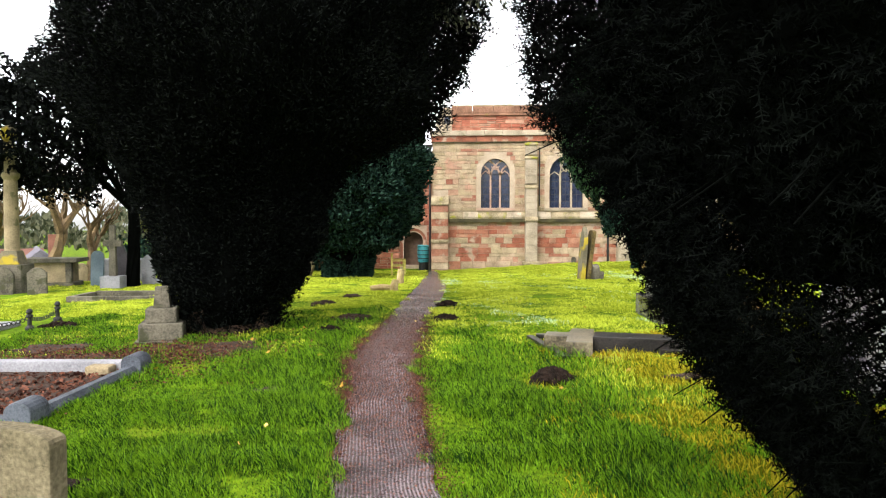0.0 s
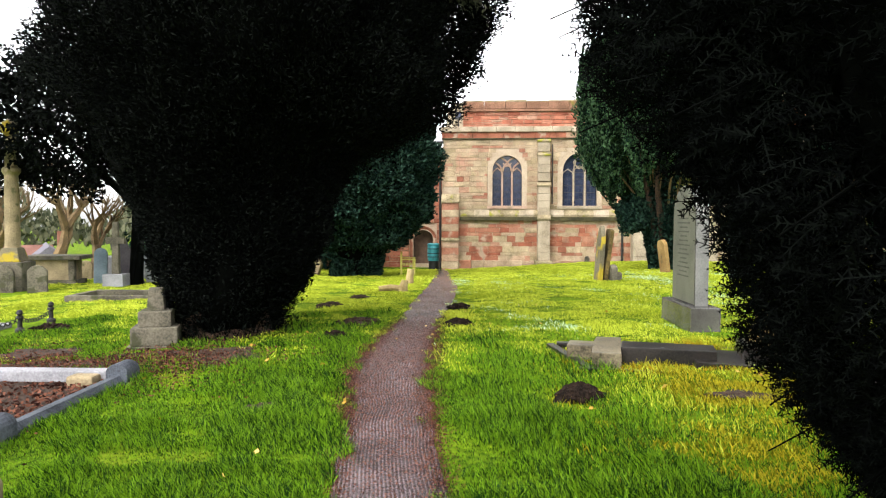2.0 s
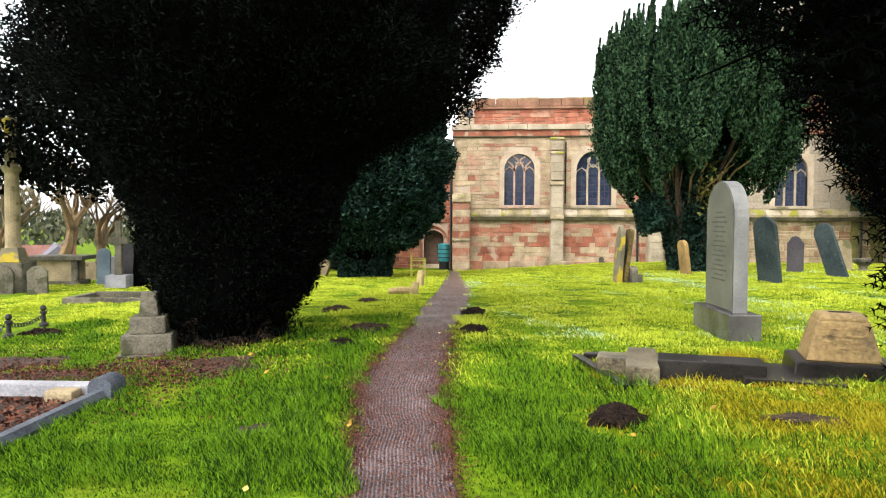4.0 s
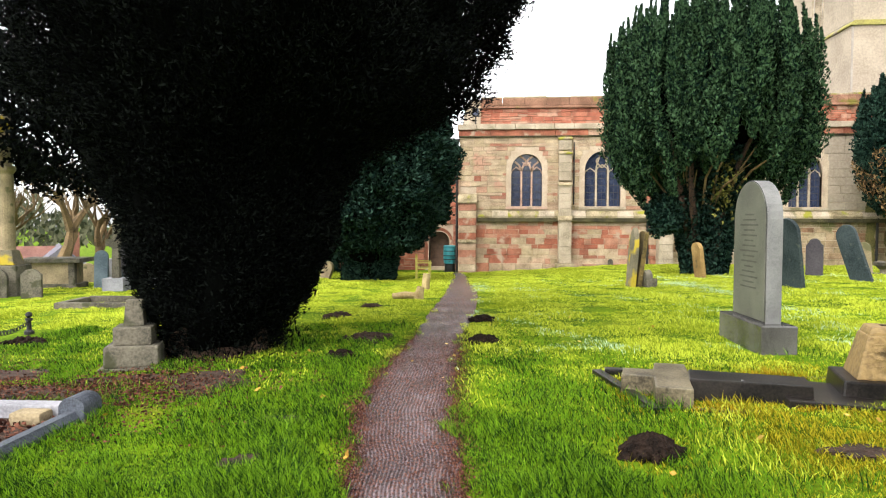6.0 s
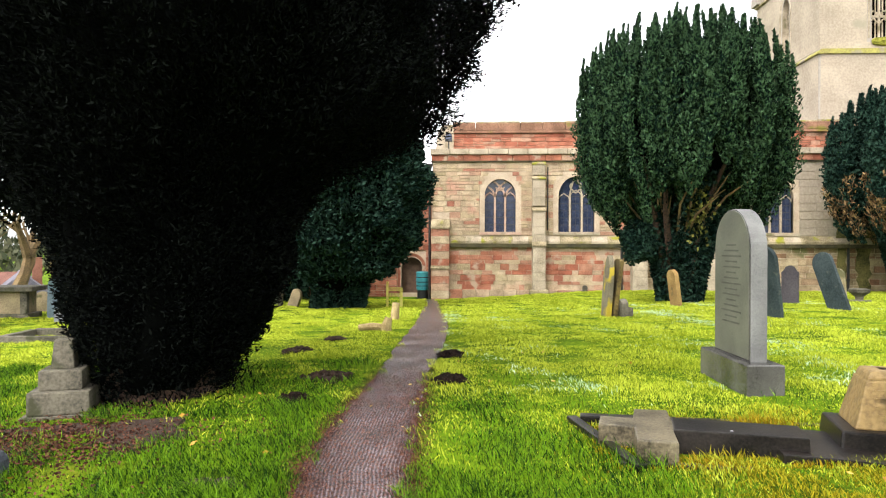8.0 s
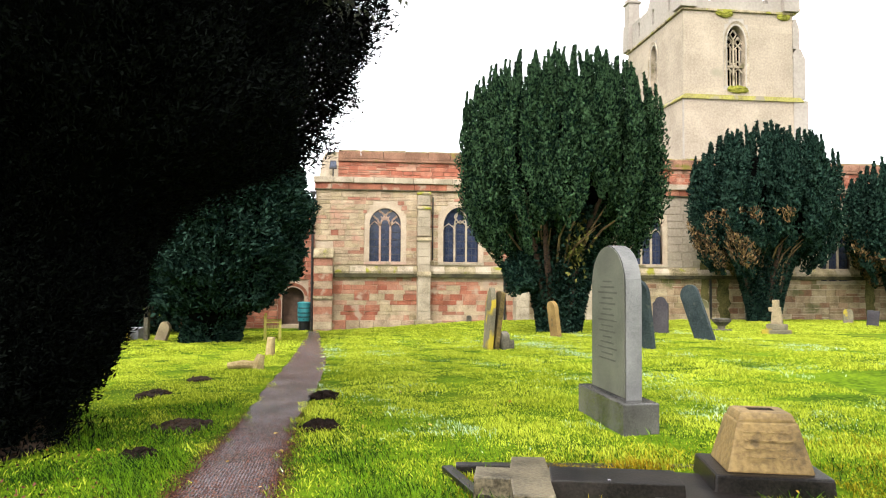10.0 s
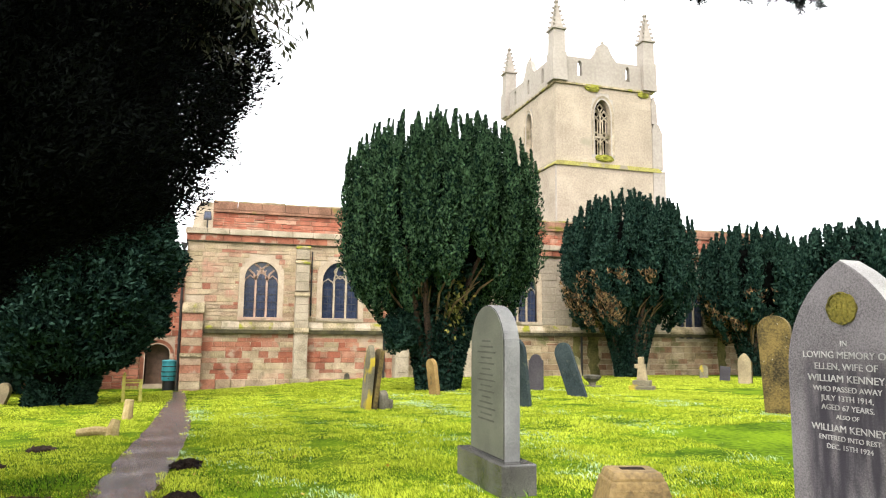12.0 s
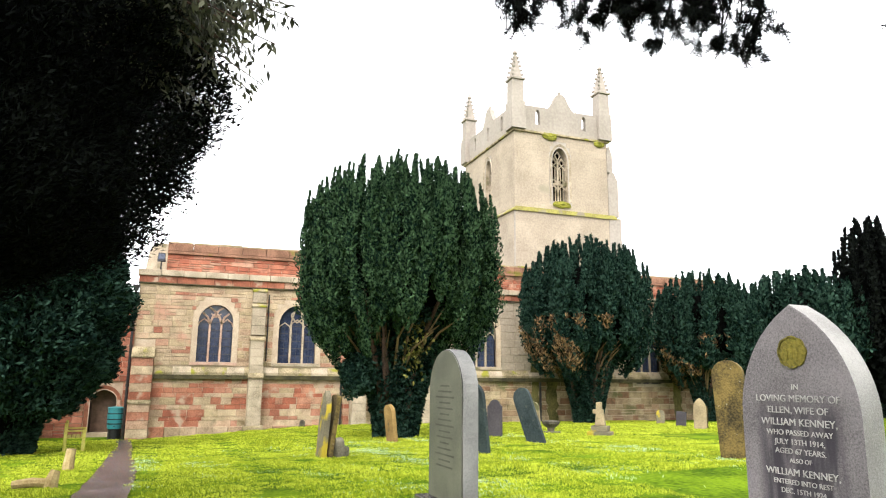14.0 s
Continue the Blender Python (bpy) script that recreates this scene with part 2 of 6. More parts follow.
# needles sunk to near black, so the shade of the crowns is in the colour
YEW_SHADED = mat("shaded_yew_needles", (0.0012, 0.0016, 0.0016), (0.0054, 0.0068, 0.0054), 0.9, 14, 0.9, 0.0, island=0.5, spec=0.025, tone=1.0)
YEW_DEEP_SHADE = mat("deep_shade_yew_needles", (0.0007, 0.0009, 0.0009), (0.0026, 0.0034, 0.0027), 0.9, 14, 0.95, 0.0, island=0.5, spec=0.015, tone=1.0)
YEW_GREEN = mat("irish_yew_needles", (0.002, 0.011, 0.006), (0.052, 0.100, 0.044), 1.6, 9, 0.85, 0.0, island=0.6, spec=0.06, tone=0.76)
YEW_BLUE = mat("blue_green_yew_needles", (0.002, 0.010, 0.007), (0.024, 0.052, 0.035), 1.2, 9, 0.85, 0.0, island=0.6, spec=0.06, tone=0.85)
YEW_BROWN = mat("dead_brown_yew_needles", (0.07, 0.04, 0.02), (0.24, 0.15, 0.07), 0.8, 9, 0.9, 0.0, island=0.7, spec=0.1, tone=1.0)
# near black, takes the place of shade inside crowns and belfry; also dark twigs
SHADE_BLACK = mat("shade_black", (0.0005, 0.0006, 0.0005), (0.0018, 0.0022, 0.0018), 3, 20, 1.0, 0.0, spec=0.02, tone=1.0)
LEAF = mat("evergreen_leaf", (0.018, 0.020, 0.011), (0.065, 0.068, 0.036), 3, 20, 0.55, 0.0, island=0.6, spec=0.2, tone=1.0, thin=0.3)
YELLOWLEAF = mat("yellow_green_foliage", (0.08, 0.08, 0.01), (0.26, 0.24, 0.05), 2, 12, 0.8, 0.0, island=0.6)
# near blades also darkened for tree shade, open lawn blades brightened for daylight
BLADE = mat("lush_shaded_blade", (0.009, 0.042, 0.002), (0.18, 0.345, 0.012), 2.0, 16, 0.6, 0.0, island=0.85, spec=0.12, tone=0.82, thin=0.4)
BLADE_OPEN = mat("lit_lawn_blade", (0.225, 0.285, 0.014), (0.59, 0.64, 0.07), 0.6, 5, 0.7, 0.0, island=0.4, spec=0.06, tone=1.0, thin=0.4)
# whitish dew sheen of the lawn, put into a pale blade colour
BLADE_DEW_SHEEN = mat("dew_sheen_blade", (0.32, 0.46, 0.24), (0.62, 0.74, 0.52), 1.5, 8, 0.5, 0.0, island=0.4, spec=0.3, tone=1.0, thin=0.3)
BLADE_DRY = mat("yellowed_grass_blade", (0.13, 0.125, 0.005), (0.47, 0.39, 0.025), 1.2, 6, 0.8, 0.0, island=0.5, spec=0.05, tone=1.0, thin=0.4)
TUFT = mat("orange_dead_grass", (0.22, 0.15, 0.004), (0.55, 0.38, 0.03), 3, 12, 0.8, 0.0, island=0.6, spec=0.05, tone=0.9, thin=0.4)
FALLEN = mat("fallen_leaf", (0.045, 0.016, 0.011), (0.19, 0.075, 0.045), 5, 30, 0.8, 0.0, island=0.9, spec=0.1)
YFALLEN = mat("yellow_fallen_leaf", (0.5, 0.28, 0.03), (0.75, 0.5, 0.12), 5, 30, 0.7, 0.0, island=0.8)
LETTER = mat("pale_lettering", (0.30, 0.29, 0.275), (0.46, 0.445, 0.42), 8, 60, 0.8, 0.0, tone=1.0)
FAINT = mat("faint_lettering", (0.08, 0.083, 0.062), (0.14, 0.14, 0.11), 8, 60, 0.8, 0.0)
BRICK = mat("far_red_brick", (0.20, 0.08, 0.05), (0.34, 0.15, 0.10), 1, 10, 0.9, 0.2)
TILES = mat("far_roof_tiles", (0.15, 0.065, 0.05), (0.27, 0.13, 0.10), 1, 10, 0.9, 0.2)
GREYROOF = mat("far_grey_roof", (0.10, 0.09, 0.12), (0.19, 0.175, 0.21), 1, 10, 0.8, 0.2)
WHITEWALL = mat("far_white_render", (0.5, 0.48, 0.45), (0.7, 0.68, 0.64), 1, 10, 0.9, 0.1)
FARTREE = mat("far_winter_wood", (0.05, 0.06, 0.03), (0.14, 0.14, 0.08), 0.3, 3, 1.0, 0.0, island=0.6)

# ---- ground ----
def ease(v):
    v = min(max(v, 0.0), 1.0)
    return v * v * (3 - 2 * v)


def ground_z(x, y):
    """Churchyard level: rises a little to the east side, falls away gently towards the church."""
    drop = 6.0 * ease((-x - 19) / 16)
    near = 0.036 * min(max(x, -16.0), 8.0) + 0.0044 * min(max(y, -20), 14) - 0.012
    far = -0.92 + 0.47 * ease((x + 3) / 10)
    v = min(max((y - 11) / 23, 0.0), 1.0)
    w = v * v / 0.6 if v < 0.3 else v - 0.15
    w = min(w / 0.85, 1.0)
    return near + (far - near) * w - drop


PATH = [(-14, 2.2, 2.9), (-8, 0.95, 1.65), (-4, 0.3, 1.0), (0, -0.22, 0.46), (2, -0.52, 0.14), (3.67, -0.82, -0.18), (4.9, -1.02, -0.37), (5.9, -1.15, -0.49), (7.3, -1.42, -0.62), (8.8, -1.45, -0.68),
        (10.5, -1.36, -0.73), (13.2, -1.40, -0.64), (16.5, -1.44, -0.71), (20, -1.6, -0.95), (23, -1.76, -1.22), (26, -1.9, -1.38), (29.7, -2.16, -1.65), (33.4, -2.45, -1.95)]


def path_edges(y):
    for (y0, a0, b0), (y1, a1, b1) in zip(PATH, PATH[1:]):
        if y0 <= y <= y1:
            f = (y - y0) / (y1 - y0)
            n = 0.05 * noise.noise((0.0, y * 1.7, 3.0))
            m = 0.05 * noise.noise((5.0, y * 1.7, 3.0))
            return a0 + (a1 - a0) * f + n, b0 + (b1 - b0) * f + m
    return None


def in_path(x, y, edge=0.0):
    e = path_edges(y)
    return e is not None and e[0] + edge < x < e[1] - edge


# ---- building tools ----
def obj(name, bm, material, parent=None, label="", smooth=False):
    me = bpy.data.meshes.new(name)
    bm.to_mesh(me)
    bm.free()
    me.materials.append(material)
    if smooth:
        me.shade_smooth()
    ob = new(name, me)
    if parent is not None:
        ob.parent = parent
    if label:
        ob["label"] = label
    return ob


part = obj


def raw(name, verts, faces, material, parent=None, smooth=False):
    """A mesh from computed arrays; every face has the same number of corners."""
    verts, faces = np.asarray(verts, dtype=np.float32), np.asarray(faces, dtype=np.int32)
    me = bpy.data.meshes.new(name)
    me.vertices.add(len(verts))
    me.vertices.foreach_set("co", verts.ravel())
    k = faces.shape[1]
    me.loops.add(faces.size)
    me.loops.foreach_set("vertex_index", faces.ravel())
    me.polygons.add(len(faces))
    me.polygons.foreach_set("loop_start", np.arange(0, faces.size, k, dtype=np.int32))
    me.update(calc_edges=True)
    me.materials.append(material)
    if smooth:
        me.shade_smooth()
    ob = new(name, me)
    if parent is not None:
        ob.parent = parent
    return ob


def thing(name, label, category, at=(0, 0, 0), rz=0.0, group="", kind="", rx=0.0, ry=0.0):
    ob = new(name)
    ob.matrix_basis = pose(*at, rx, ry, rz)
    return tagged(ob, label, category, group, kind)


def box(bm, x0, x1, y0, y1, z0, z1, bevel=0.0):
    made = bmesh.ops.create_cube(bm, size=1.0)["verts"]
    bmesh.ops.transform(bm, matrix=Matrix.Translation(((x0 + x1) / 2, (y0 + y1) / 2, (z0 + z1) / 2)) @ Matrix.Diagonal((x1 - x0, y1 - y0, z1 - z0, 1)), verts=made)
    if bevel:
        edges = list({e for v in made for e in v.link_edges})
        bmesh.ops.bevel(bm, geom=edges, offset=bevel, segments=2, affect="EDGES", profile=0.6)
    return bm


def cube(x0, x1, y0, y1, z0, z1, bevel=0.0):
    return box(bmesh.new(), x0, x1, y0, y1, z0, z1, bevel)


def taper(bm, sx0, sy0, sx1, sy1, z0, z1, bevel=0.0, cx=0.0, cy=0.0):
    """A block whose foot is sx0 by sy0 and whose head is sx1 by sy1."""
    vs = [bm.verts.new((cx + sx * a / 2, cy + sy * b / 2, z)) for sx, sy, z in ((sx0, sy0, z0), (sx1, sy1, z1)) for a, b in ((-1, -1), (1, -1), (1, 1), (-1, 1))]
    fs = [bm.faces.new([vs[i] for i in q]) for q in ((3, 2, 1, 0), (4, 5, 6, 7), (0, 1, 5, 4), (1, 2, 6, 5), (2, 3, 7, 6), (3, 0, 4, 7))]
    if bevel:
        bmesh.ops.bevel(bm, geom=list({e for f in fs for e in f.edges}), offset=bevel, segments=2, affect="EDGES", profile=0.6)
    return bm


def prism(bm, outline, y0, y1, bevel=0.0):
    """An outline in x and z, carried from y0 to y1."""
    a = [bm.verts.new((x, y0, z)) for x, z in outline]
    b = [bm.verts.new((x, y1, z)) for x, z in outline]
    k = len(a)
    front, back = bm.faces.new(a), bm.faces.new(b[::-1])
    for i in range(k):
        bm.faces.new((a[(i + 1) % k], a[i], b[i], b[(i + 1) % k]))
    bmesh.ops.recalc_face_normals(bm, faces=bm.faces[:])
    if bevel:
        bmesh.ops.bevel(bm, geom=list(front.edges) + list(back.edges), offset=bevel, segments=2, affect="EDGES", profile=0.6)
    return bm


def tube(bm, points, radii, sides=8):
    """A round limb along the points."""
    rings = []
    for i, p in enumerate(points):
        p = Vector(p)
        d = (Vector(points[min(i + 1, len(points) - 1)]) - Vector(points[max(i - 1, 0)])).normalized()
        u = d.orthogonal().normalized()
        v = d.cross(u)
        rings.append([bm.verts.new(p + radii[i] * (u * math.cos(6.28319 * k / sides) + v * math.sin(6.28319 * k / sides))) for k in range(sides)])
    for a, b in zip(rings, rings[1:]):
        # match the nearest corner so that the limb does not twist
        s = min(range(sides), key=lambda k: (b[k].co - a[0].co).length)
        for k in range(sides):
            bm.faces.new((a[k], a[(k + 1) % sides], b[(k + 1 + s) % sides], b[(k + s) % sides]))
    bm.faces.new(rings[0][::-1])
    bm.faces.new(rings[-1])
    return bm


def lathe(bm, profile, sides=16, cx=0.0, cy=0.0):
    rings = [[bm.verts.new((cx + r * math.cos(6.28319 * k / sides), cy + r * math.sin(6.28319 * k / sides), z)) for k in range(sides)] for r, z in profile]
    for a, b in zip(rings, rings[1:]):
        for k in range(sides):
            bm.faces.new((a[k], a[(k + 1) % sides], b[(k + 1) % sides], b[k]))
    bm.faces.new(rings[0][::-1])
    bm.faces.new(rings[-1])
    return bm


def arch(x0, x1, z0, spring, apex, steps=7):
    """Outline of a pointed opening, from its foot up one side and down the other."""
    w, h = (x1 - x0) / 2, apex - spring
    cx = (x0 + x1) / 2
    left = []
    for i in range(steps + 1):
        a = i / steps
        left.append((x0 + w * (1 - math.cos(a * math.pi / 2)) ** 0.93, spring + h * math.sin(a * math.pi / 2) ** 0.92))
    right = [(2 * cx - x, z) for x, z in left[:-1]][::-1]
    return [(x0, z0)] + left + right + [(x1, z0)]

# ---- ground sheet and path ----
def spread(a, b, step, ends):
    mid = list(np.arange(a, b + step / 2, step))
    return [a - e for e in ends[::-1]] + mid + [b + e for e in ends]


gx = spread(-14.0, 10.0, 0.2, [0.6, 1.5, 3, 6, 10, 16, 26, 45, 80, 150, 300, 700])
gy = spread(-4.0, 35.0, 0.22, [0.6, 1.5, 3, 6, 10, 16, 26, 45, 80, 150, 300, 700])
gv = [(x, y, ground_z(x, y) + (0.012 * noise.noise((x * 1.3, y * 1.3, 0)) + 0.006 * noise.noise((x * 4, y * 4, 7)) - (0.025 if in_path(x, y, 0.05) else 0.0))) for y in gy for x in gx]
nx = len(gx)
gf = [(j * nx + i, j * nx + i + 1, (j + 1) * nx + i + 1, (j + 1) * nx + i) for j in range(len(gy) - 1) for i in range(nx - 1)]


def turf():
    m = mat("turf", (0.026, 0.060, 0.003), (0.14, 0.215, 0.008), 0.9, 14, 0.95, 1.0, spots=(0.15, 0.18, 0.012), spot_scale=0.5, spot_at=0.6, spec=0.03, tone=0.95)
    return m


ground = raw("ground", gv, gf, turf(), smooth=True)
tagged(ground, "uneven churchyard lawn of bright green and yellowed grass", "ground", kind="structure")


def matting():
    """Ribbed rubber matting, wet, with red needle litter trodden in."""
    m = mat("ribbed_path_matting", (0.045, 0.033, 0.035), (0.23, 0.18, 0.19), 1.8, 60, 0.2, 0.3, spots=(0.10, 0.04, 0.036), spot_scale=2.6, spot_at=0.62, spec=0.8, tone=1.0)
    n, l = m.node_tree.nodes, m.node_tree.links
    uv = n.new("ShaderNodeUVMap")
    wave = n.new("ShaderNodeTexWave")
    wave.bands_direction = "X"
    wave.inputs["Scale"].default_value, wave.inputs["Distortion"].default_value = 13.0, 0.5
    wave.inputs["Detail"].default_value, wave.inputs["Detail Scale"].default_value = 2.0, 0.6
    l.new(uv.outputs["UV"], wave.inputs["Vector"])
    bump = n.new("ShaderNodeBump")
    bump.inputs["Strength"].default_value, bump.inputs["Distance"].default_value = 0.65, 0.010
    l.new(wave.outputs["Fac"], bump.inputs["Height"])
    b = n["Principled BSDF"]
    # colour runs darker in the grooves than on the ribs
    groove = n.new("ShaderNodeMapRange")
    groove.inputs["To Min"].default_value, groove.inputs["To Max"].default_value = 0.4, 1.15
    l.new(wave.outputs["Fac"], groove.inputs["Value"])
    rib_tone = n.new("ShaderNodeMix")
    rib_tone.data_type, rib_tone.blend_type = "RGBA", "MULTIPLY"
    rib_tone.inputs[0].default_value = 1.0
    l.new(b.inputs["Base Color"].links[0].from_socket, rib_tone.inputs[6])
    l.new(groove.outputs["Result"], rib_tone.inputs[7])
    l.new(rib_tone.outputs[2], b.inputs["Base Color"])
    old = b.inputs["Normal"].links[0].from_node
    l.new(old.outputs["Normal"], bump.inputs["Normal"])
    l.new(bump.outputs["Normal"], b.inputs["Normal"])
    return m


ys = list(np.arange(-14, 14, 0.12)) + list(np.arange(14, 33.4, 0.3))
pv, puv = [], []
K = 12
for y in ys:
    a, b = path_edges(y)
    for k in range(K + 1):
        f = k / K
        x = a + (b - a) * f
        z = ground_z(x, y) + 0.004 - 0.012 * (1 - (2 * f - 1) ** 4) + 0.006 * noise.noise((x * 3, y * 2, 4)) + 0.014
        pv.append((x, y, z))
        puv.append((x, y))
pf = [(j * (K + 1) + i, j * (K + 1) + i + 1, (j + 1) * (K + 1) + i + 1, (j + 1) * (K + 1) + i) for j in range(len(ys) - 1) for i in range(K)]
path = raw("path", pv, pf, matting(), smooth=True)
layer = path.data.uv_layers.new(name="UVMap")
for lp in path.data.loops:
    i = lp.vertex_index
    a, b = path_edges(pv[i][1])
    layer.data[lp.index].uv = ((pv[i][0] - a) / (b - a) * 0.66, pv[i][1])
tagged(path, "narrow wet ribbed matting path strewn with red litter", "path", kind="structure")

# ---- church, south wall ----
FY = 34.0


def wall_with(name, x0, x1, z0, z1, holes, y0, y1, material, label):
    """A wall slab with openings cut right through."""
    bm = bmesh.new()
    for loop in [[(x0, z0), (x1, z0), (x1, z1), (x0, z1)]] + holes:
        vs = [bm.verts.new((x, y0, z)) for x, z in loop]
        for a, b in zip(vs, vs[1:] + vs[:1]):
            bm.edges.new((a, b))
    bmesh.ops.triangle_fill(bm, edges=bm.edges[:], use_beauty=True)
    grown = bmesh.ops.extrude_face_region(bm, geom=bm.faces[:])
    bmesh.ops.translate(bm, vec=(0, y1 - y0, 0), verts=[v for v in grown["geom"] if isinstance(v, bmesh.types.BMVert)])
    bmesh.ops.recalc_face_normals(bm, faces=bm.faces[:])
    return tagged(obj(name, bm, material), label, "wall", kind="structure")


WINDOWS = [(0.27, 1.70, 2.22, 3.92, 4.66), (3.66, 5.30, 2.22, 3.86, 4.78), (12.78, 14.25, 2.2, 3.75, 4.6), (22.4, 24.0, 1.45, 3.2, 4.2)]
holes = [arch(*w) for w in WINDOWS]
wall_south = wall_with("wall_south", -2.15, 31.0, -1.6, 5.45, holes, FY + 0.022, FY + 0.7, MORTAR, "church aisle wall of mixed red and cream sandstone")


def ring(outer, inner, y0, y1):
    """A moulded frame between two outlines of the same count."""
    bm = bmesh.new()
    o0, i0, o1, i1 = ([bm.verts.new((x, y, z)) for x, z in ol] for ol, y in ((outer, y0), (inner, y0 + 0.10), (outer, y1), (inner, y1)))
    for k in range(len(outer) - 1):
        for a, b in ((o0, i0), (i0, i1), (o1, o0)):
            bm.faces.new((a[k], a[k + 1], b[k + 1], b[k]))
    bmesh.ops.recalc_face_normals(bm, faces=bm.faces[:])
    return bm


def bar(bm, pts, w, y0, y1):
    """A stone bar of square section along points in x and z."""
    for (xa, za), (xb, zb) in zip(pts, pts[1:]):
        d = Vector((xb - xa, 0, zb - za))
        if d.length < 1e-4:
            continue
        s = Vector((-d.z, 0, d.x)).normalized() * w / 2
        d = d.normalized() * w * 0.2
        a, b = Vector((xa, 0, za)) - d, Vector((xb, 0, zb)) + d
        vs = [bm.verts.new((p.x, y, p.z)) for y in (y0, y1) for p in (a + s, a - s, b - s, b + s)]
        for q in ((0, 1, 2, 3), (7, 6, 5, 4), (0, 4, 5, 1), (1, 5, 6, 2), (2, 6, 7, 3), (3, 7, 4, 0)):
            bm.faces.new([vs[i] for i in q])


def church_window(number, x0, x1, z0, spring, apex, style):
    dress = DRESSED if style else PINKST
    w = thing("window_%d" % number, "arched three-light church window with leaded panes and stone tracery", "window", kind="structure")
    part("window_frame", ring(arch(x0 - 0.24, x1 + 0.24, z0 - 0.02, spring, apex + 0.24), arch(x0, x1, z0 - 0.02, spring, apex), FY + 0.02, FY + 0.5), dress, w)
    part("window_sill", prism(bmesh.new(), [(x0 - 0.25, z0 - 0.14), (x1 + 0.25, z0 - 0.14), (x1 + 0.25, z0 - 0.02), (x0 - 0.25, z0 - 0.02)], FY - 0.04, FY + 0.5), dress, w)
    bm = bmesh.new()
    third, ya, yb = (x1 - x0) / 3, FY + 0.22, FY + 0.34
    cx = (x0 + x1) / 2
    h = apex - spring
    for k in (1, 2):
        bar(bm, [(x0 + third * k, z0), (x0 + third * k, spring + 0.1)], 0.085, ya, yb)
    # cusped heads of the three lights
    for k in range(3):
        a, b = x0 + third * k, x0 + third * (k + 1)
        m, s = (a + b) / 2, spring + (0.0 if k == 1 else -0.15)
        bar(bm, [(a, s), (a + 0.05, s + 0.14), (m, s + 0.30), (b - 0.05, s + 0.14), (b, s)], 0.05, ya + 0.02, yb - 0.02)
    if style:
        # quatrefoil in the head
        pts = [(cx + 0.24 * math.cos(t) * (1 + 0.12 * math.cos(4 * t)), spring + h * 0.52 + 0.27 * math.sin(t) * (1 + 0.12 * math.cos(4 * t))) for t in np.linspace(0, 6.2832, 21)]
        bar(bm, pts, 0.06, ya, yb)
        bar(bm, [(x0 + third, spring + 0.1), (cx - 0.24, spring + 0.3), (cx - 0.05, apex)], 0.06, ya, yb)
        bar(bm, [(x1 - third, spring + 0.1), (cx + 0.24, spring + 0.3), (cx + 0.05, apex)], 0.06, ya, yb)
    else:
        # mullions branch and cross under the arch
        for m, q in ((x0 + third, 1), (x1 - third, -1)):
            bar(bm, [(m, spring - 0.05), (m + q * third * 0.22, spring + h * 0.36), (m + q * third * 0.75, spring + h * 0.72), (m + q * third * 1.1, spring + h * 0.86)], 0.085, ya, yb)
            bar(bm, [(m, spring - 0.05), (m - q * third * 0.22, spring + h * 0.30), (m - q * third * 0.62, spring + h * 0.52)], 0.085, ya, yb)
        bar(bm, [(cx - third * 0.42, spring + h * 0.5), (cx, spring + h * 0.3), (cx + third * 0.42, spring + h * 0.5)], 0.05, ya + 0.02, yb - 0.02)
    part("tracery", bm, dress, w)
    bm = bmesh.new()
    for k in range(1, 6):
        z = z0 + (spring - z0) * k / 5
        bar(bm, [(x0, z), (x1, z)], 0.03, FY + 0.27, FY + 0.285)
    for k in range(9):
        x = x0 + (x1 - x0) * (k + 0.5) / 9
        bar(bm, [(x, z0), (x, spring + 0.2)], 0.014, FY + 0.274, FY + 0.284)
    part("glazing_bars", bm, LEAD, w)
    for k in range(3):
        a, b = x0 + third * k, x0 + third * (k + 1)
        top = [(x, z) for x, z in arch(x0, x1, z0, spring, apex) if a + 0.01 < x < b - 0.01 and z > spring - 0.01]
        def roof(x):
            pts = arch(x0, x1, z0, spring, apex, 20)[1:-1]
            for (xa, za), (xb, zb) in zip(pts, pts[1:]):
                if xa <= x <= xb:
                    return za + (zb - za) * (x - xa) / max(xb - xa, 1e-6)
            return spring
        ol = [(a, z0), (b, z0), (b, roof(b))] + [(x, z) for x, z in top[::-1]] + [(a, roof(a))]
        bm = bmesh.new()
        prism(bm, ol, FY + 0.29, FY + 0.30)
        part("pane", bm, GLASS, w)
    return w


for i, wd in enumerate(WINDOWS):
    church_window(i + 1, *wd, i % 2 or i == 2)

# dark room behind the glass
tagged(obj("ceiling", cube(-2.0, 30.9, FY + 0.75, 47.0, 5.5, 5.7), LEAD), "lead covered aisle roof of the church", "roof", kind="structure")
tagged(obj("wall_north", cube(-2.0, 31.0, 47.0, 47.6, -1.6, 5.5), MORTAR), "far church wall", "wall", kind="structure")
tagged(obj("wall_east", cube(30.4, 31.0, FY + 0.7, 47.0, -1.6, 5.45), MORTAR), "church end wall", "wall", kind="structure")
tagged(obj("wall_west", cube(-2.15, -1.55, FY + 0.71, 47.0, -1.6, 5.45), JOINED_RED), "church side wall of red sandstone", "wall", kind="structure")
# raised upper wall with its coping
upper = obj("wall_upper", cube(-1.2, 29.0, 34.75, 35.3, 5.7, 7.15), MORTAR)
tagged(upper, "red sandstone upper church wall", "wall", kind="structure")
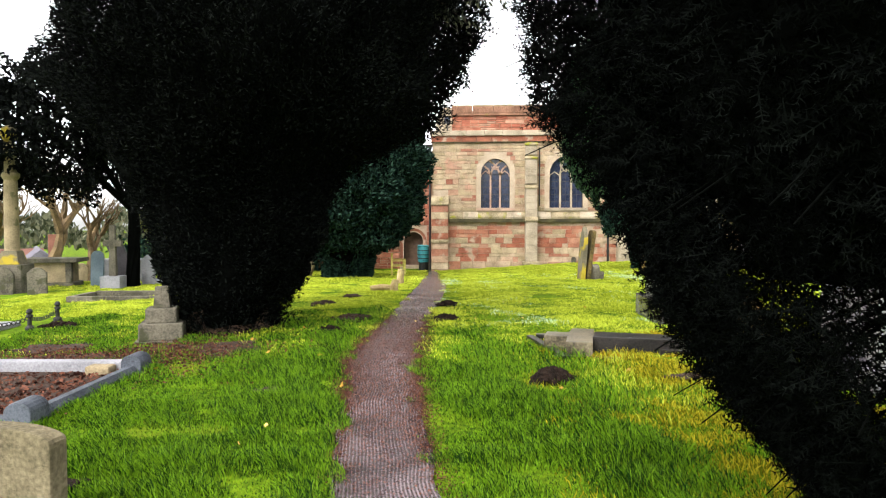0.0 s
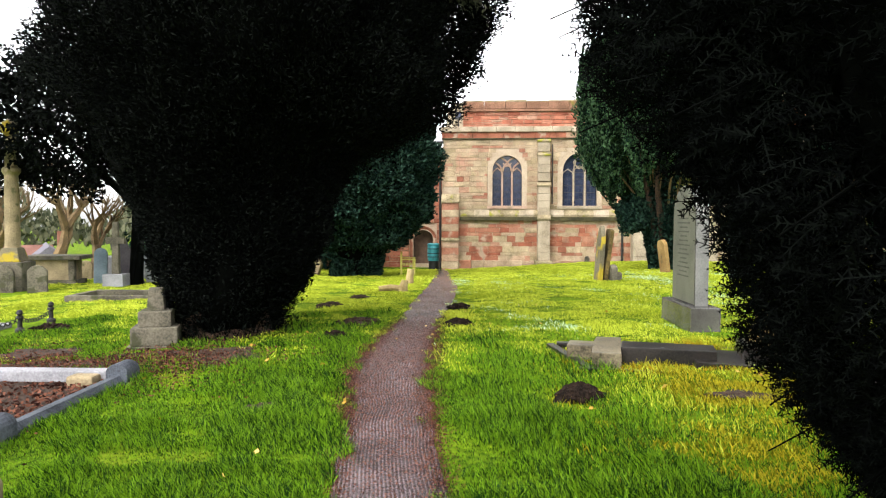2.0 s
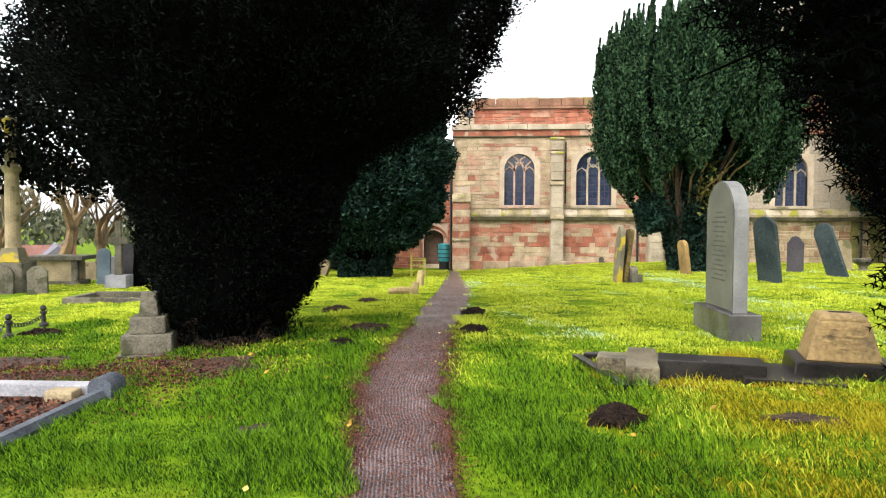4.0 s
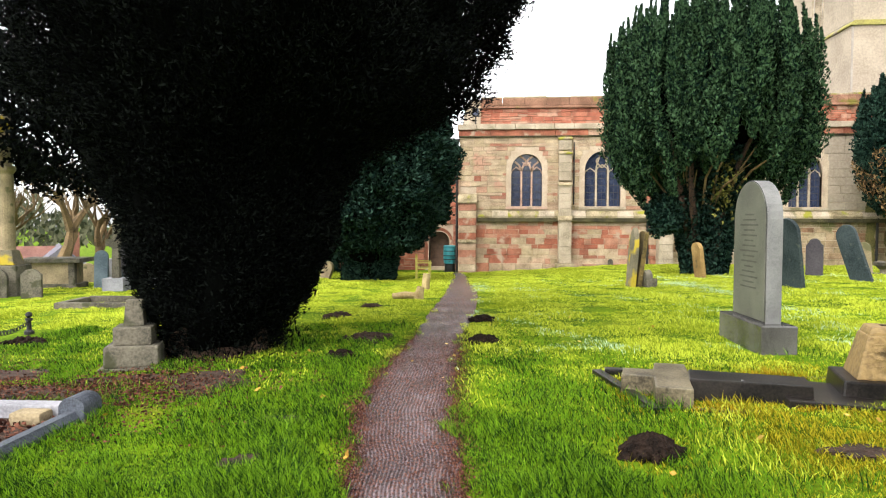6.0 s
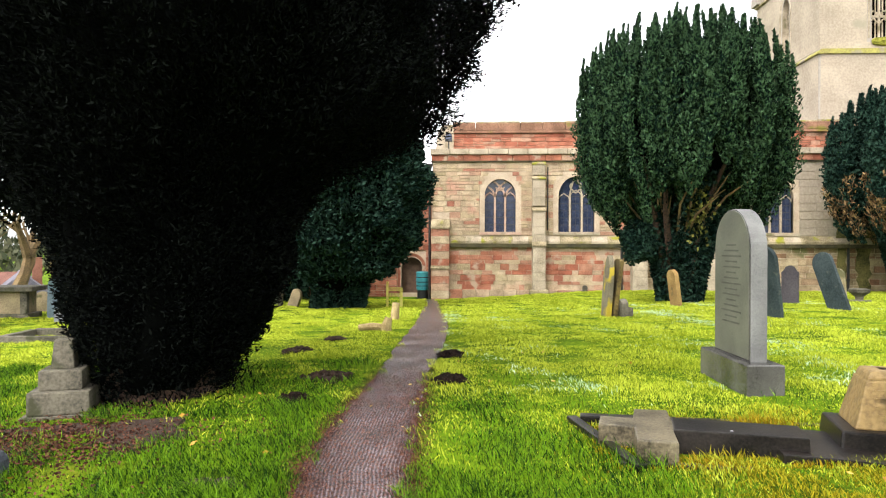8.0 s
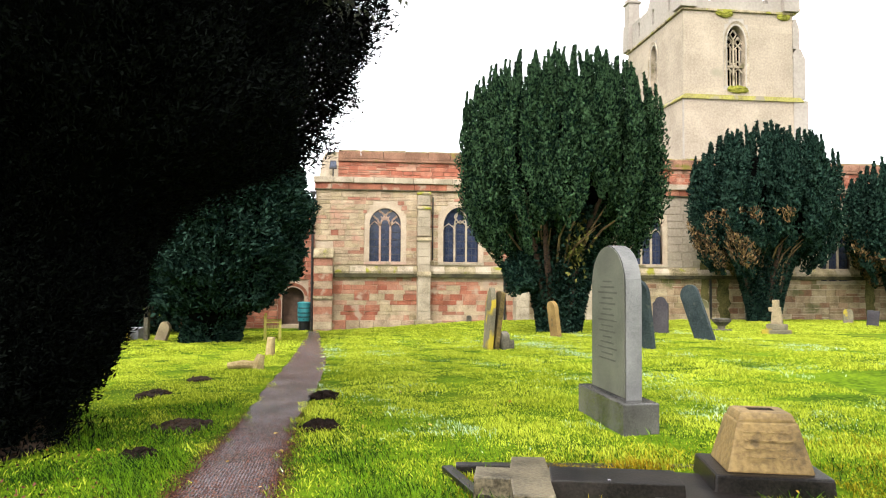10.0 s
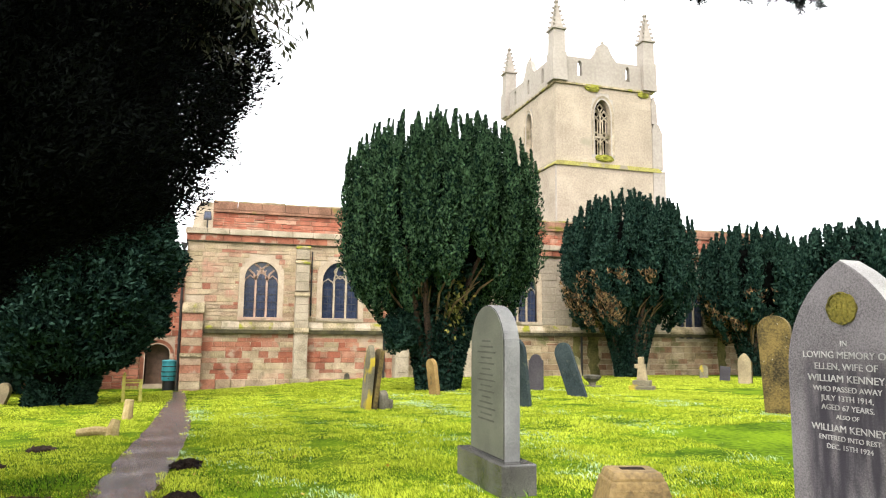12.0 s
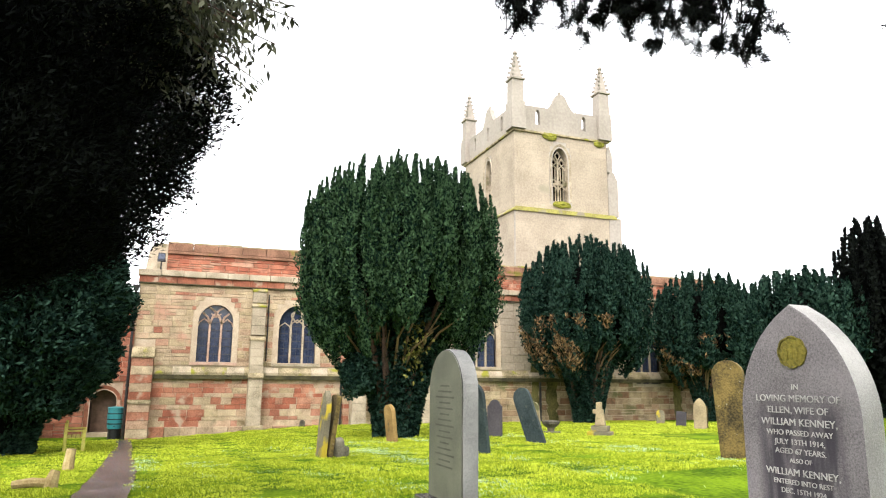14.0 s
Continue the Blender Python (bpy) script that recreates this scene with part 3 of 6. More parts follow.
for xx in np.arange(-1.2, 28.9, 1.05):
    part("coping_stone", cube(xx, min(xx + 1.035, 29.0), 34.66, 35.36, 7.02, 7.36 + 0.012 * math.sin(xx * 5), 0.02), DRESSED if 5.2 < xx < 5.3 or 12 < xx < 12.9 else COPE_RED, upper)
    part("coping_ridge", cube(xx, min(xx + 1.04, 29.0), 34.70, 35.32, 7.36 + 0.012 * math.sin(xx * 5), 7.44 + 0.02 * math.sin(xx * 2.1), 0.03), MOSSY, upper)
part("string_course", prism(bmesh.new(), [(-1.2, 6.88), (29.0, 6.88), (29.0, 7.0), (-1.2, 7.0)], 34.58, 34.76, 0.02), COPE_RED, upper)
cornice = thing("cornice", "moulded stone cornice and mossy coping along the church wall", "cornice", kind="structure")
for xx in np.arange(-2.25, 30.9, 0.9):
    part("coping_stone", cube(xx, xx + 0.888, FY - 0.16, FY + 0.75, 5.78 + 0.008 * math.sin(xx * 4), 6.04 + 0.01 * math.sin(xx * 7), 0.025), DRESSED, cornice)
for xx in np.arange(-2.2, 30.9, 0.75):
    part("band_stone", cube(xx, xx + 0.74, FY - 0.06, FY + 0.72, 5.5, 5.775, 0.015), REDST, cornice)
part("drip_moulding", cube(-2.22, 31.0, FY - 0.1, FY + 0.7, 5.44, 5.497, 0.015), MOSS_SHADOW, cornice)
# end of the west slope above the aisle, with a sloped kneeler
gable = obj("gable_end", prism(bmesh.new(), [(-2.1, 6.04), (-1.2, 6.04), (-1.2, 7.4), (-1.75, 7.4), (-1.95, 7.1)], 35.2, 46.0), DRESSED)
tagged(gable, "pale weathered stone end of the church roof", "gable", kind="structure")
# string course with sloping mossy weathering
sc = thing("string_course", "mossy sloping string course below the church windows", "string course", kind="structure")
for xx in np.arange(-1.32, 30.5, 0.72):
    bm = bmesh.new()
    e = min(xx + 0.71, 31.0)
    vs = [bm.verts.new((x, y, z)) for x in (xx, e) for y, z in ((FY + 0.05, 1.68), (FY - 0.16, 1.68), (FY - 0.16, 1.78), (FY + 0.05, 2.06))]
    for q in ((0, 1, 2, 3), (7, 6, 5, 4), (0, 4, 5, 1), (1, 5, 6, 2), (2, 6, 7, 3), (3, 7, 4, 0)):
        bm.faces.new([vs[i] for i in q])
    part("weathering_stone", bm, MOSSY if int(xx * 10) % 3 else DRESSED, sc)
# dark line under the weathering stones: moss with shadow painted in
part("drip_mould", cube(-1.32, 31, FY - 0.15, FY + 0.05, 1.50, 1.675, 0.01), MOSS_SHADOW, sc, "mossy drip mould with the shadow line in its colour")
# plinth
plinth = thing("plinth", "rough projecting stone plinth at the wall foot", "plinth", kind="structure")
for xx in np.arange(-1.35, 30.4, 0.62):
    rnd = random.Random(int(xx * 100))
    part("plinth_stone", cube(xx, xx + 0.6, FY - 0.14 - 0.03 * rnd.random(), FY + 0.06, -1.5, -0.46 + 0.02 * rnd.random(), 0.03), STONE, plinth)


def buttress(name, x0, x1, stages, material, foot=None):
    """Stages: (foot, head, how far it stands out); each ends in a mossy sloped set-off."""
    b = thing(name, "stepped stone buttress with mossy sloped set-offs", "buttress", kind="structure")
    for i, (za, zb, out) in enumerate(stages):
        nxt = stages[i + 1][2] if i + 1 < len(stages) else 0.02
        n = max(1, round((zb - za) / 0.36))
        for k in range(n):
            a, c = za + (zb - za) * k / n, za + (zb - za) * (k + 1) / n
            part("block", cube(x0, x1, FY - out - 0.006 * (k % 2), FY + 0.05, a + 0.004, c - 0.004, 0.012), material[(3 * k + i * 2) % 5 % len(material)] if isinstance(material, tuple) else material, b)
        bm = bmesh.new()
        hgt = max(0.16, (out - nxt) * 1.6)
        vs = [bm.verts.new((x, y, z)) for x in (x0 - 0.03, x1 + 0.03) for y, z in ((FY + 0.04, zb), (FY - out - 0.05, zb), (FY - out - 0.05, zb + 0.06), (FY - nxt, zb + hgt), (FY + 0.04, zb + hgt))]
        for q in ((0, 1, 2, 3, 4), (9, 8, 7, 6, 5), (0, 5, 6, 1), (1, 6, 7, 2), (2, 7, 8, 3), (3, 8, 9, 4), (4, 9, 5, 0)):
            bm.faces.new([vs[j] for j in q])
        part("set_off", bm, MOSSY, b)
    if foot:
        part("foot", cube(x0 - 0.14, x1 + 0.14, FY - foot, FY + 0.05, -1.4, -0.42, 0.05), MOSSY, b)
    return b


buttress("buttress_mid", 2.46, 3.03, [(-0.42, 1.55, 0.5), (1.75, 3.15, 0.36), (3.4, 4.62, 0.24), (4.82, 5.3, 0.14)], DRESSED, 0.62)
buttress("buttress_corner", -2.18, -1.36, [(-1.5, 0.5, 0.34), (0.62, 2.35, 0.30)], (STONE, CREAM, REDST))
buttress("buttress_pale", 6.95, 7.6, [(-1.2, 1.5, 0.5), (1.7, 3.6, 0.3)], DRESSED)
buttress("buttress_aisle", 18.4, 19.2, [(-1.2, 1.2, 0.6), (1.4, 3.2, 0.3)], DRESSED)
buttress("buttress_aisle", 10.3, 10.9, [(-1.2, 1.5, 0.5), (1.7, 3.4, 0.3)], DRESSED)


def downpipe(x, y, z0, z1, hopper=True, r=0.055):
    d = thing("drainpipe", "black cast iron rainwater pipe on the church wall", "drainpipe", (x, y, 0))
    bm = bmesh.new()
    tube(bm, [(0, 0, z0), (0, 0, z1)], [r, r], 10)
    part("pipe", bm, IRON, d)
    for z in np.arange(z0 + 0.5, z1, 1.6):
        bm = bmesh.new()
        tube(bm, [(0, 0, z), (0, 0, z + 0.09)], [r * 1.36, r * 1.36], 10)
        part("collar", bm, IRON, d)
    if hopper:
        bm = taper(bmesh.new(), 0.14, 0.14, 0.3, 0.24, z1 - 0.02, z1 + 0.25)
        part("hopper", bm, IRON, d)
    return d


downpipe(-2.27, FY - 0.1, ground_z(-2.27, 33.9) - 0.02, 5.1)
downpipe(6.52, FY - 0.09, ground_z(6.5, 33.9) - 0.02, 1.55, False)
downpipe(3.16, FY - 0.03, 2.3, 5.2, False, 0.03)
downpipe(16.6, FY - 0.09, ground_z(16.6, 33.9) - 0.02, 5.2)

# ---- west wing with its blocked doorway ----
wing_holes = [arch(-3.75, -2.75, -0.75, 0.55, 1.0)]
wing = wall_with("wall_wing", -9.0, -2.15, -1.6, 5.05, wing_holes, 35.5, 36.2, MORTAR, "red sandstone wing wall with an arched doorway")
tagged(obj("door_1", cube(-3.85, -2.65, 36.0, 36.08, -0.95, 1.05, 0.01), DOORWOOD), "old brown boarded door deep in an arch", "door", kind="structure")
part("door_surround", ring(arch(-3.93, -2.57, -0.75, 0.55, 1.2), arch(-3.75, -2.75, -0.75, 0.55, 1.0), 35.42, 36.0), STONE, wing)
tagged(obj("wing_roof", prism(bmesh.new(), [(-9.2, 5.05), (-2.1, 5.05), (-2.1, 5.2), (-9.2, 5.2)], 35.3, 40.0), LEAD), "lead roof edge of the wing", "roof", kind="structure")

# ---- tower ----
TX0, TX1, TY0, TY1 = 18.3, 25.1, 40.0, 48.2
tower = thing("tower", "tall pale ashlar church tower with pinnacles and pierced parapet", "tower", kind="structure")


def tower_face(name, along, a0, a1, z0, z1, holes, origin, flip):
    bm = bmesh.new()
    for loop in [[(a0, z0), (a1, z0), (a1, z1), (a0, z1)]] + holes:
        vs = [bm.verts.new((x, 0, z)) for x, z in loop]
        for a, b in zip(vs, vs[1:] + vs[:1]):
            bm.edges.new((a, b))
    bmesh.ops.triangle_fill(bm, edges=bm.edges[:], use_beauty=True)
    grown = bmesh.ops.extrude_face_region(bm, geom=bm.faces[:])
    bmesh.ops.translate(bm, vec=(0, 0.6, 0), verts=[v for v in grown["geom"] if isinstance(v, bmesh.types.BMVert)])
    if along == "y":
        bmesh.ops.transform(bm, matrix=Matrix(((0, 1, 0, origin[0]), (1, 0, 0, 0), (0, 0, 1, 0), (0, 0, 0, 1))), verts=bm.verts[:])
    else:
        bmesh.ops.translate(bm, vec=(0, origin[1], 0), verts=bm.verts[:])
    bmesh.ops.recalc_face_normals(bm, faces=bm.faces[:])
    return part(name, bm, TOWER, tower)


BEL = (20.98, 22.14, 12.75, 15.3, 16.35)
BELW = (43.6, 44.6, 12.75, 15.3, 16.35)
tower_face("front_wall", "x", TX0, TX1, 12.15, 17.1, [arch(*BEL)], (0, TY0), False)
tower_face("side_wall", "y", TY0 + 0.61, TY1, 12.15, 17.1, [arch(*BELW)], (TX0, 0), False)
part("back_walls", box(cube(TX1 - 0.6, TX1, TY0 + 0.61, TY1, 12.15, 17.1), TX0 + 0.61, TX1 - 0.61, TY1 - 0.6, TY1, 12.15, 17.1), TOWER, tower)
part("lower_stage", cube(TX0 - 0.08, TX1 + 0.08, TY0 - 0.08, TY1 + 0.08, -1.5, 11.95), TOWER, tower)
part("belfry_floor", cube(TX0 + 0.3, TX1 - 0.3, TY0 + 0.3, TY1 - 0.3, 16.8, 17.0), LEAD, tower)
part("mossy_string", prism(bmesh.new(), [(TX0 - 0.2, 11.9), (TX1 + 0.55, 11.9), (TX1 + 0.55, 11.98), (TX1 + 0.3, 12.16), (TX0, 12.16), (TX0 - 0.2, 11.98)], TY0 - 0.2, TY1 + 0.2), MOSS_STONE, tower, "string course yellow with moss")
part("upper_string", cube(TX0 - 0.14, TX1 + 0.14, TY0 - 0.14, TY1 + 0.14, 17.1, 17.24, 0.03), MOSSY, tower, "mossy string course below the parapet")
for k, (ox, oz, ow) in enumerate(((20.3, 17.0, 0.9), (24.0, 17.0, 0.7), (21.1, 12.55, 1.1))):
    bm = bmesh.new()
    bmesh.ops.create_icosphere(bm, subdivisions=3, radius=0.5)
    for v in bm.verts:
        v.co = Vector((ox + 0.5 + v.co.x * ow * 1.2, TY0 - 0.08 + v.co.y * 0.16, oz + v.co.z * 0.42)) + 0.09 * noise.noise_vector(v.co * 5 + Vector((k, 0, 0)))
    part("moss_patch", bm, MOSS, tower, "hanging yellow moss")


def belfry_tracery(w, put):
    x0, x1, z0, spring, apex = w
    bm = bmesh.new()
    cx, hh = (x0 + x1) / 2, apex - spring
    bar(bm, [(cx, z0), (cx, spring + 0.3)], 0.1, 0.3, 0.42)
    bar(bm, [(x0, z0 + 1.25), (x1, z0 + 1.25)], 0.12, 0.3, 0.42)
    for xa, xb in ((x0, cx), (cx, x1)):
        m = (xa + xb) / 2
        for zb in (z0 + 0.85, spring - 0.35):
            bar(bm, [(xa, zb), (m, zb + 0.32), (xb, zb)], 0.07, 0.32, 0.4)
            bar(bm, [(m, zb + 0.32), (xa + 0.05, zb + 0.55), (m, zb + 0.72), (xb - 0.05, zb + 0.55), (m, zb + 0.32)], 0.06, 0.32, 0.4)
        for zc, zd in ((z0, z0 + 0.95), (z0 + 1.3, spring - 0.25)):
            for f in (0.33, 0.67):
                bar(bm, [(xa + (xb - xa) * f, zc), (xa + (xb - xa) * f, zd)], 0.05, 0.33, 0.39)
        bar(bm, [(xa, spring), (m, spring + hh * 0.45), (xb, spring)], 0.07, 0.32, 0.4)
    bar(bm, [(cx, spring + 0.3), (cx - 0.2, spring + hh * 0.6), (cx, spring + hh * 0.85), (cx + 0.2, spring + hh * 0.6), (cx, spring + 0.3)], 0.07, 0.32, 0.4)
    if put == "y":
        bmesh.ops.transform(bm, matrix=Matrix(((0, 1, 0, TX0), (1, 0, 0, 0), (0, 0, 1, 0), (0, 0, 0, 1))), verts=bm.verts[:])
    else:
        bmesh.ops.translate(bm, vec=(0, TY0, 0), verts=bm.verts[:])
    part("belfry_tracery", bm, DRESSED, tower)
    rg = ring(arch(x0 - 0.2, x1 + 0.2, z0, spring, apex + 0.25), arch(x0 + 0.02, x1 - 0.02, z0, spring, apex), -0.06, 0.45)
    if put == "y":
        bmesh.ops.transform(rg, matrix=Matrix(((0, 1, 0, TX0), (1, 0, 0, 0), (0, 0, 1, 0), (0, 0, 0, 1))), verts=rg.verts[:])
    else:
        bmesh.ops.translate(rg, vec=(0, TY0, 0), verts=rg.verts[:])
    part("belfry_surround", rg, DRESSED, tower)


belfry_tracery(BEL, "x")
belfry_tracery(BELW, "y")
# black block added in the belfry, stands in for its unlit inside
part("belfry_shade_block", cube(20.0, 23.0, 41.2, 44.5, 12.3, 16.6), SHADE_BLACK, tower)


def parapet(along, a0, a1, at):
    slots = [0.2, 0.5, 0.8] if along == "y" else [0.22, 0.78]
    holes = [arch(a0 + (a1 - a0) * f - 0.16, a0 + (a1 - a0) * f + 0.16, 17.75, 18.45, 18.75, 4) for f in slots]
    bm = bmesh.new()
    c = (a0 + a1) / 2
    top = [(a1, 17.24), (a1, 18.95), (c + 0.95, 18.95), (c + 0.75, 19.15), (c + 0.5, 19.55), (c + 0.36, 19.9), (c + 0.15, 20.05), (c, 20.1), (c - 0.15, 20.05), (c - 0.36, 19.9), (c - 0.5, 19.55), (c - 0.75, 19.15), (c - 0.95, 18.95), (a0, 18.95), (a0, 17.24)]
    for loop in [top] + holes:
        vs = [bm.verts.new((x, 0, z)) for x, z in loop]
        for a, b in zip(vs, vs[1:] + vs[:1]):
            bm.edges.new((a, b))
    bmesh.ops.triangle_fill(bm, edges=bm.edges[:], use_beauty=True)
    grown = bmesh.ops.extrude_face_region(bm, geom=bm.faces[:])
    bmesh.ops.translate(bm, vec=(0, 0.32, 0), verts=[v for v in grown["geom"] if isinstance(v, bmesh.types.BMVert)])
    cap = cube(a0, a1, -0.06, 0.38, 18.952, 19.05, 0.02)
    for b in (bm, cap):
        if along == "y":
            bmesh.ops.transform(b, matrix=Matrix(((0, 1, 0, at), (1, 0, 0, 0), (0, 0, 1, 0), (0, 0, 0, 1))), verts=b.verts[:])
        else:
            bmesh.ops.translate(b, vec=(0, at, 0), verts=b.verts[:])
        bmesh.ops.recalc_face_normals(b, faces=b.faces[:])
    part("parapet_wall", bm, TOWER, tower, "pierced parapet with a shaped gable")
    cap.free()
    fin = bmesh.new()
    p = (at + 0.16, c) if along == "y" else (c, at + 0.16)
    lathe(fin, [(0.05, 20.08), (0.11, 20.2), (0.05, 20.3), (0.02, 20.5)], 8, *p)
    part("gable_finial", fin, TOWER, tower)


parapet("x", TX0 + 0.35, TX1 - 0.35, TY0)
parapet("x", TX0 + 0.35, TX1 - 0.35, TY1 - 0.32)
parapet("y", TY0 + 0.35, TY1 - 0.35, TX0)
parapet("y", TY0 + 0.35, TY1 - 0.35, TX1 - 0.32)
for px, py in ((TX0 + 0.2, TY0 + 0.2), (TX1 - 0.2, TY0 + 0.2), (TX0 + 0.2, TY1 - 0.2), (TX1 - 0.2, TY1 - 0.2)):
    bm = bmesh.new()
    taper(bm, 1.0, 1.0, 0.95, 0.95, 17.24, 19.1, 0.03, px, py)
    taper(bm, 0.82, 0.82, 0.78, 0.78, 19.1, 20.55, 0.03, px, py)
    taper(bm, 0.96, 0.96, 1.0, 1.0, 20.55, 20.68, 0.02, px, py)
    taper(bm, 0.68, 0.68, 0.15, 0.15, 20.68, 22.4, 0.02, px, py)
    lathe(bm, [(0.08, 22.38), (0.17, 22.48), (0.14, 22.58), (0.035, 22.65), (0.015, 23.5)], 8, px, py)
    pin = part("pinnacle", bm, TOWER, tower, "crocketed corner pinnacle")
    for k in range(5):
        z = 20.85 + k * 0.31
        r = 0.35 - 0.052 * k
        for a, b in ((1, 1), (1, -1), (-1, 1), (-1, -1)):
            cb = bmesh.new()
            taper(cb, 0.10, 0.10, 0.14, 0.14, z, z + 0.12, 0.02, px + a * r, py + b * r)
            part("crocket", cb, TOWER, pin)
bm = taper(bmesh.new(), 0.9, 0.9, 0.9, 0.9, -1.5, 12.0, 0.0, TX1 + 0.4, TY0 + 0.3)
taper(bm, 0.75, 0.9, 0.75, 0.9, 12.1, 14.6, 0.0, TX1 + 0.36, TY0 + 0.35)
taper(bm, 0.75, 0.9, 0.3, 0.9, 14.6, 15.1, 0.0, TX1 + 0.3, TY0 + 0.35)
taper(bm, 0.4, 0.9, 0.4, 0.9, 15.1, 16.4, 0.0, TX1 + 0.16, TY0 + 0.35)
taper(bm, 0.4, 0.9, 0.05, 0.9, 16.4, 16.9, 0.0, TX1 + 0.12, TY0 + 0.35)
part("corner_buttress", bm, TOWER, tower)

# ---- foliage tools ----
def wob(p, s, seed):
    """Smooth value between about -1 and 1 for rows of points."""
    q = p * s
    return (np.sin(q[:, 0] * 1.7 + q[:, 1] * 0.9 + seed) + np.sin(q[:, 1] * 2.1 - q[:, 2] * 1.3 + seed * 2.3) + np.sin(q[:, 2] * 1.9 + q[:, 0] * 1.1 + seed * 0.7)) / 3


def unit(v):
    return v / np.maximum(np.linalg.norm(v, axis=1, keepdims=True), 1e-6)


def sprays(name, centres, along, length, width, material, parent, rng, outward=None):
    """Small pointed leaf sprays, one kite-shaped face each."""
    n = len(centres)
    u = unit(along + 0.45 * rng.normal(size=(n, 3)))
    v = unit(np.cross(u, rng.normal(size=(n, 3)) if outward is None else outward + 0.4 * rng.normal(size=(n, 3))))
    ln = (length * rng.uniform(0.6, 1.4, n))[:, None]
    wd = (width * rng.uniform(0.6, 1.4, n))[:, None]
    vs = np.stack([centres - u * ln * 0.5, centres + v * wd * 0.5 - u * ln * 0.08, centres + u * ln * 0.5, centres - v * wd * 0.5 - u * ln * 0.08], axis=1).reshape(-1, 3)
    ob = raw(name, vs, np.arange(4 * n).reshape(-1, 4), material, parent)
    ob["kind"] = "stuff"
    return ob


def radius_at(profile, z):
    zs, rs = [p[0] for p in profile], [p[1] for p in profile]
    return np.interp(z, zs, rs)


def lean_at(shift, z):
    """How far the axis of a crown stands off at a height: a slope, or rows of height and offset in x."""
    if isinstance(shift, list):
        return np.interp(z, [p[0] for p in shift], [p[1] for p in shift]), 0.03 * z
    return shift[0] * z, shift[1] * z


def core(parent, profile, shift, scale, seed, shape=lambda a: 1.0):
    """Near-black uneven closed shell in a crown, standing in for its inner shade."""
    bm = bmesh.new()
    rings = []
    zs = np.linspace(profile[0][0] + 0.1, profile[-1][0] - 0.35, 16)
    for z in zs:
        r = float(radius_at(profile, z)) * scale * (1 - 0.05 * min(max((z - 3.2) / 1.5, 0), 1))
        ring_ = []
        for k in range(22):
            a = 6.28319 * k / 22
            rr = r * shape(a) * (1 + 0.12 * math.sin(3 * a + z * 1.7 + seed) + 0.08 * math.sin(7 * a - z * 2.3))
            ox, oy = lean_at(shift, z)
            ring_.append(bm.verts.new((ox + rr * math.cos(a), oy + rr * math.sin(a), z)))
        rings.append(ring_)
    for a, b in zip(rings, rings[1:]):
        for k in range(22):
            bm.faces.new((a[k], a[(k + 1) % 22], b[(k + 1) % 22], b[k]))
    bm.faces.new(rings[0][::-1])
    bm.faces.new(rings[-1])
    return part("shade_shell", bm, SHADE_BLACK, parent, smooth=True)


def limbs(parent, n, r0, h, spread_, material, seed, shift=(0, 0), thick=0.16):
    rnd = random.Random(seed)
    for k in range(n):
        a = 6.28319 * k / n + rnd.uniform(-0.3, 0.3)
        pts, rad = [], []
        for i in range(7):
            f = i / 6
            r = r0 * 0.5 + (spread_ - r0 * 0.5) * f ** 1.3 * rnd.uniform(0.92, 1.08)
            z = -0.1 + h * f
            pts.append((r * math.cos(a + 0.25 * f) + shift[0] * z, r * math.sin(a + 0.25 * f) + shift[1] * z, z))
            rad.append(thick * (1 - 0.75 * f))
        part("limb", tube(bmesh.new(), pts, rad, 7), material, parent)


def shell_yew(name, label, at, profile, shift, count, length, width, material, seed, lump=0.14, rz=0.0, keep=None, gap=0.0, droop=0.2, shape=None, dense=0.78, hollow=0.0):
    """A broad old yew: dense clumps over an uneven shell round the limbs."""
    rng = np.random.default_rng(seed)
    t = thing(name, label, "tree", at)
    z = rng.uniform(profile[0][0], profile[-1][0], count * 2)
    r = radius_at(profile, z)
    pick = rng.uniform(0, max(p[1] for p in profile), count * 2) < r
    z, r = z[pick][:count], r[pick][:count]
    a = rng.uniform(0, 6.28319, len(z))
    d = np.stack([np.cos(a), np.sin(a), np.zeros_like(a)], 1)
    if shape:
        r = r * np.array([shape(v) for v in a])
    p0 = np.stack([d[:, 0] * r, d[:, 1] * r, z], 1)
    bump = 1 + lump * wob(p0, 1.6, seed) + lump * 0.6 * wob(p0, 4.1, seed + 3) + lump * 0.35 * wob(p0, 10.0, seed + 5)
    depth = 1 - np.abs(rng.normal(0, 0.075, len(z)))
    rr = r * bump * depth
    ox, oy = lean_at(shift, z)
    c = np.stack([d[:, 0] * rr + ox, d[:, 1] * rr + oy, z + 0.08 * rng.normal(size=len(z))], 1)
    if gap:
        k = (wob(c, 2.7, seed + 9) + wob(c, 6.0, seed + 4) > -1.2 + gap) | (c[:, 2] > hollow + 0.9)
        c, d = c[k], d[k]
    if keep is not None:
        k = keep(c)
        c, d = c[k], d[k]
    up = d * 0.7 + np.array([0, 0, 0.7 - droop * 2])
    sprays("crown", c, up, length, width, material, t, rng)
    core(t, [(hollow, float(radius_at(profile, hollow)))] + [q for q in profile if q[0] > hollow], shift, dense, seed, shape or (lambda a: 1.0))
    return t


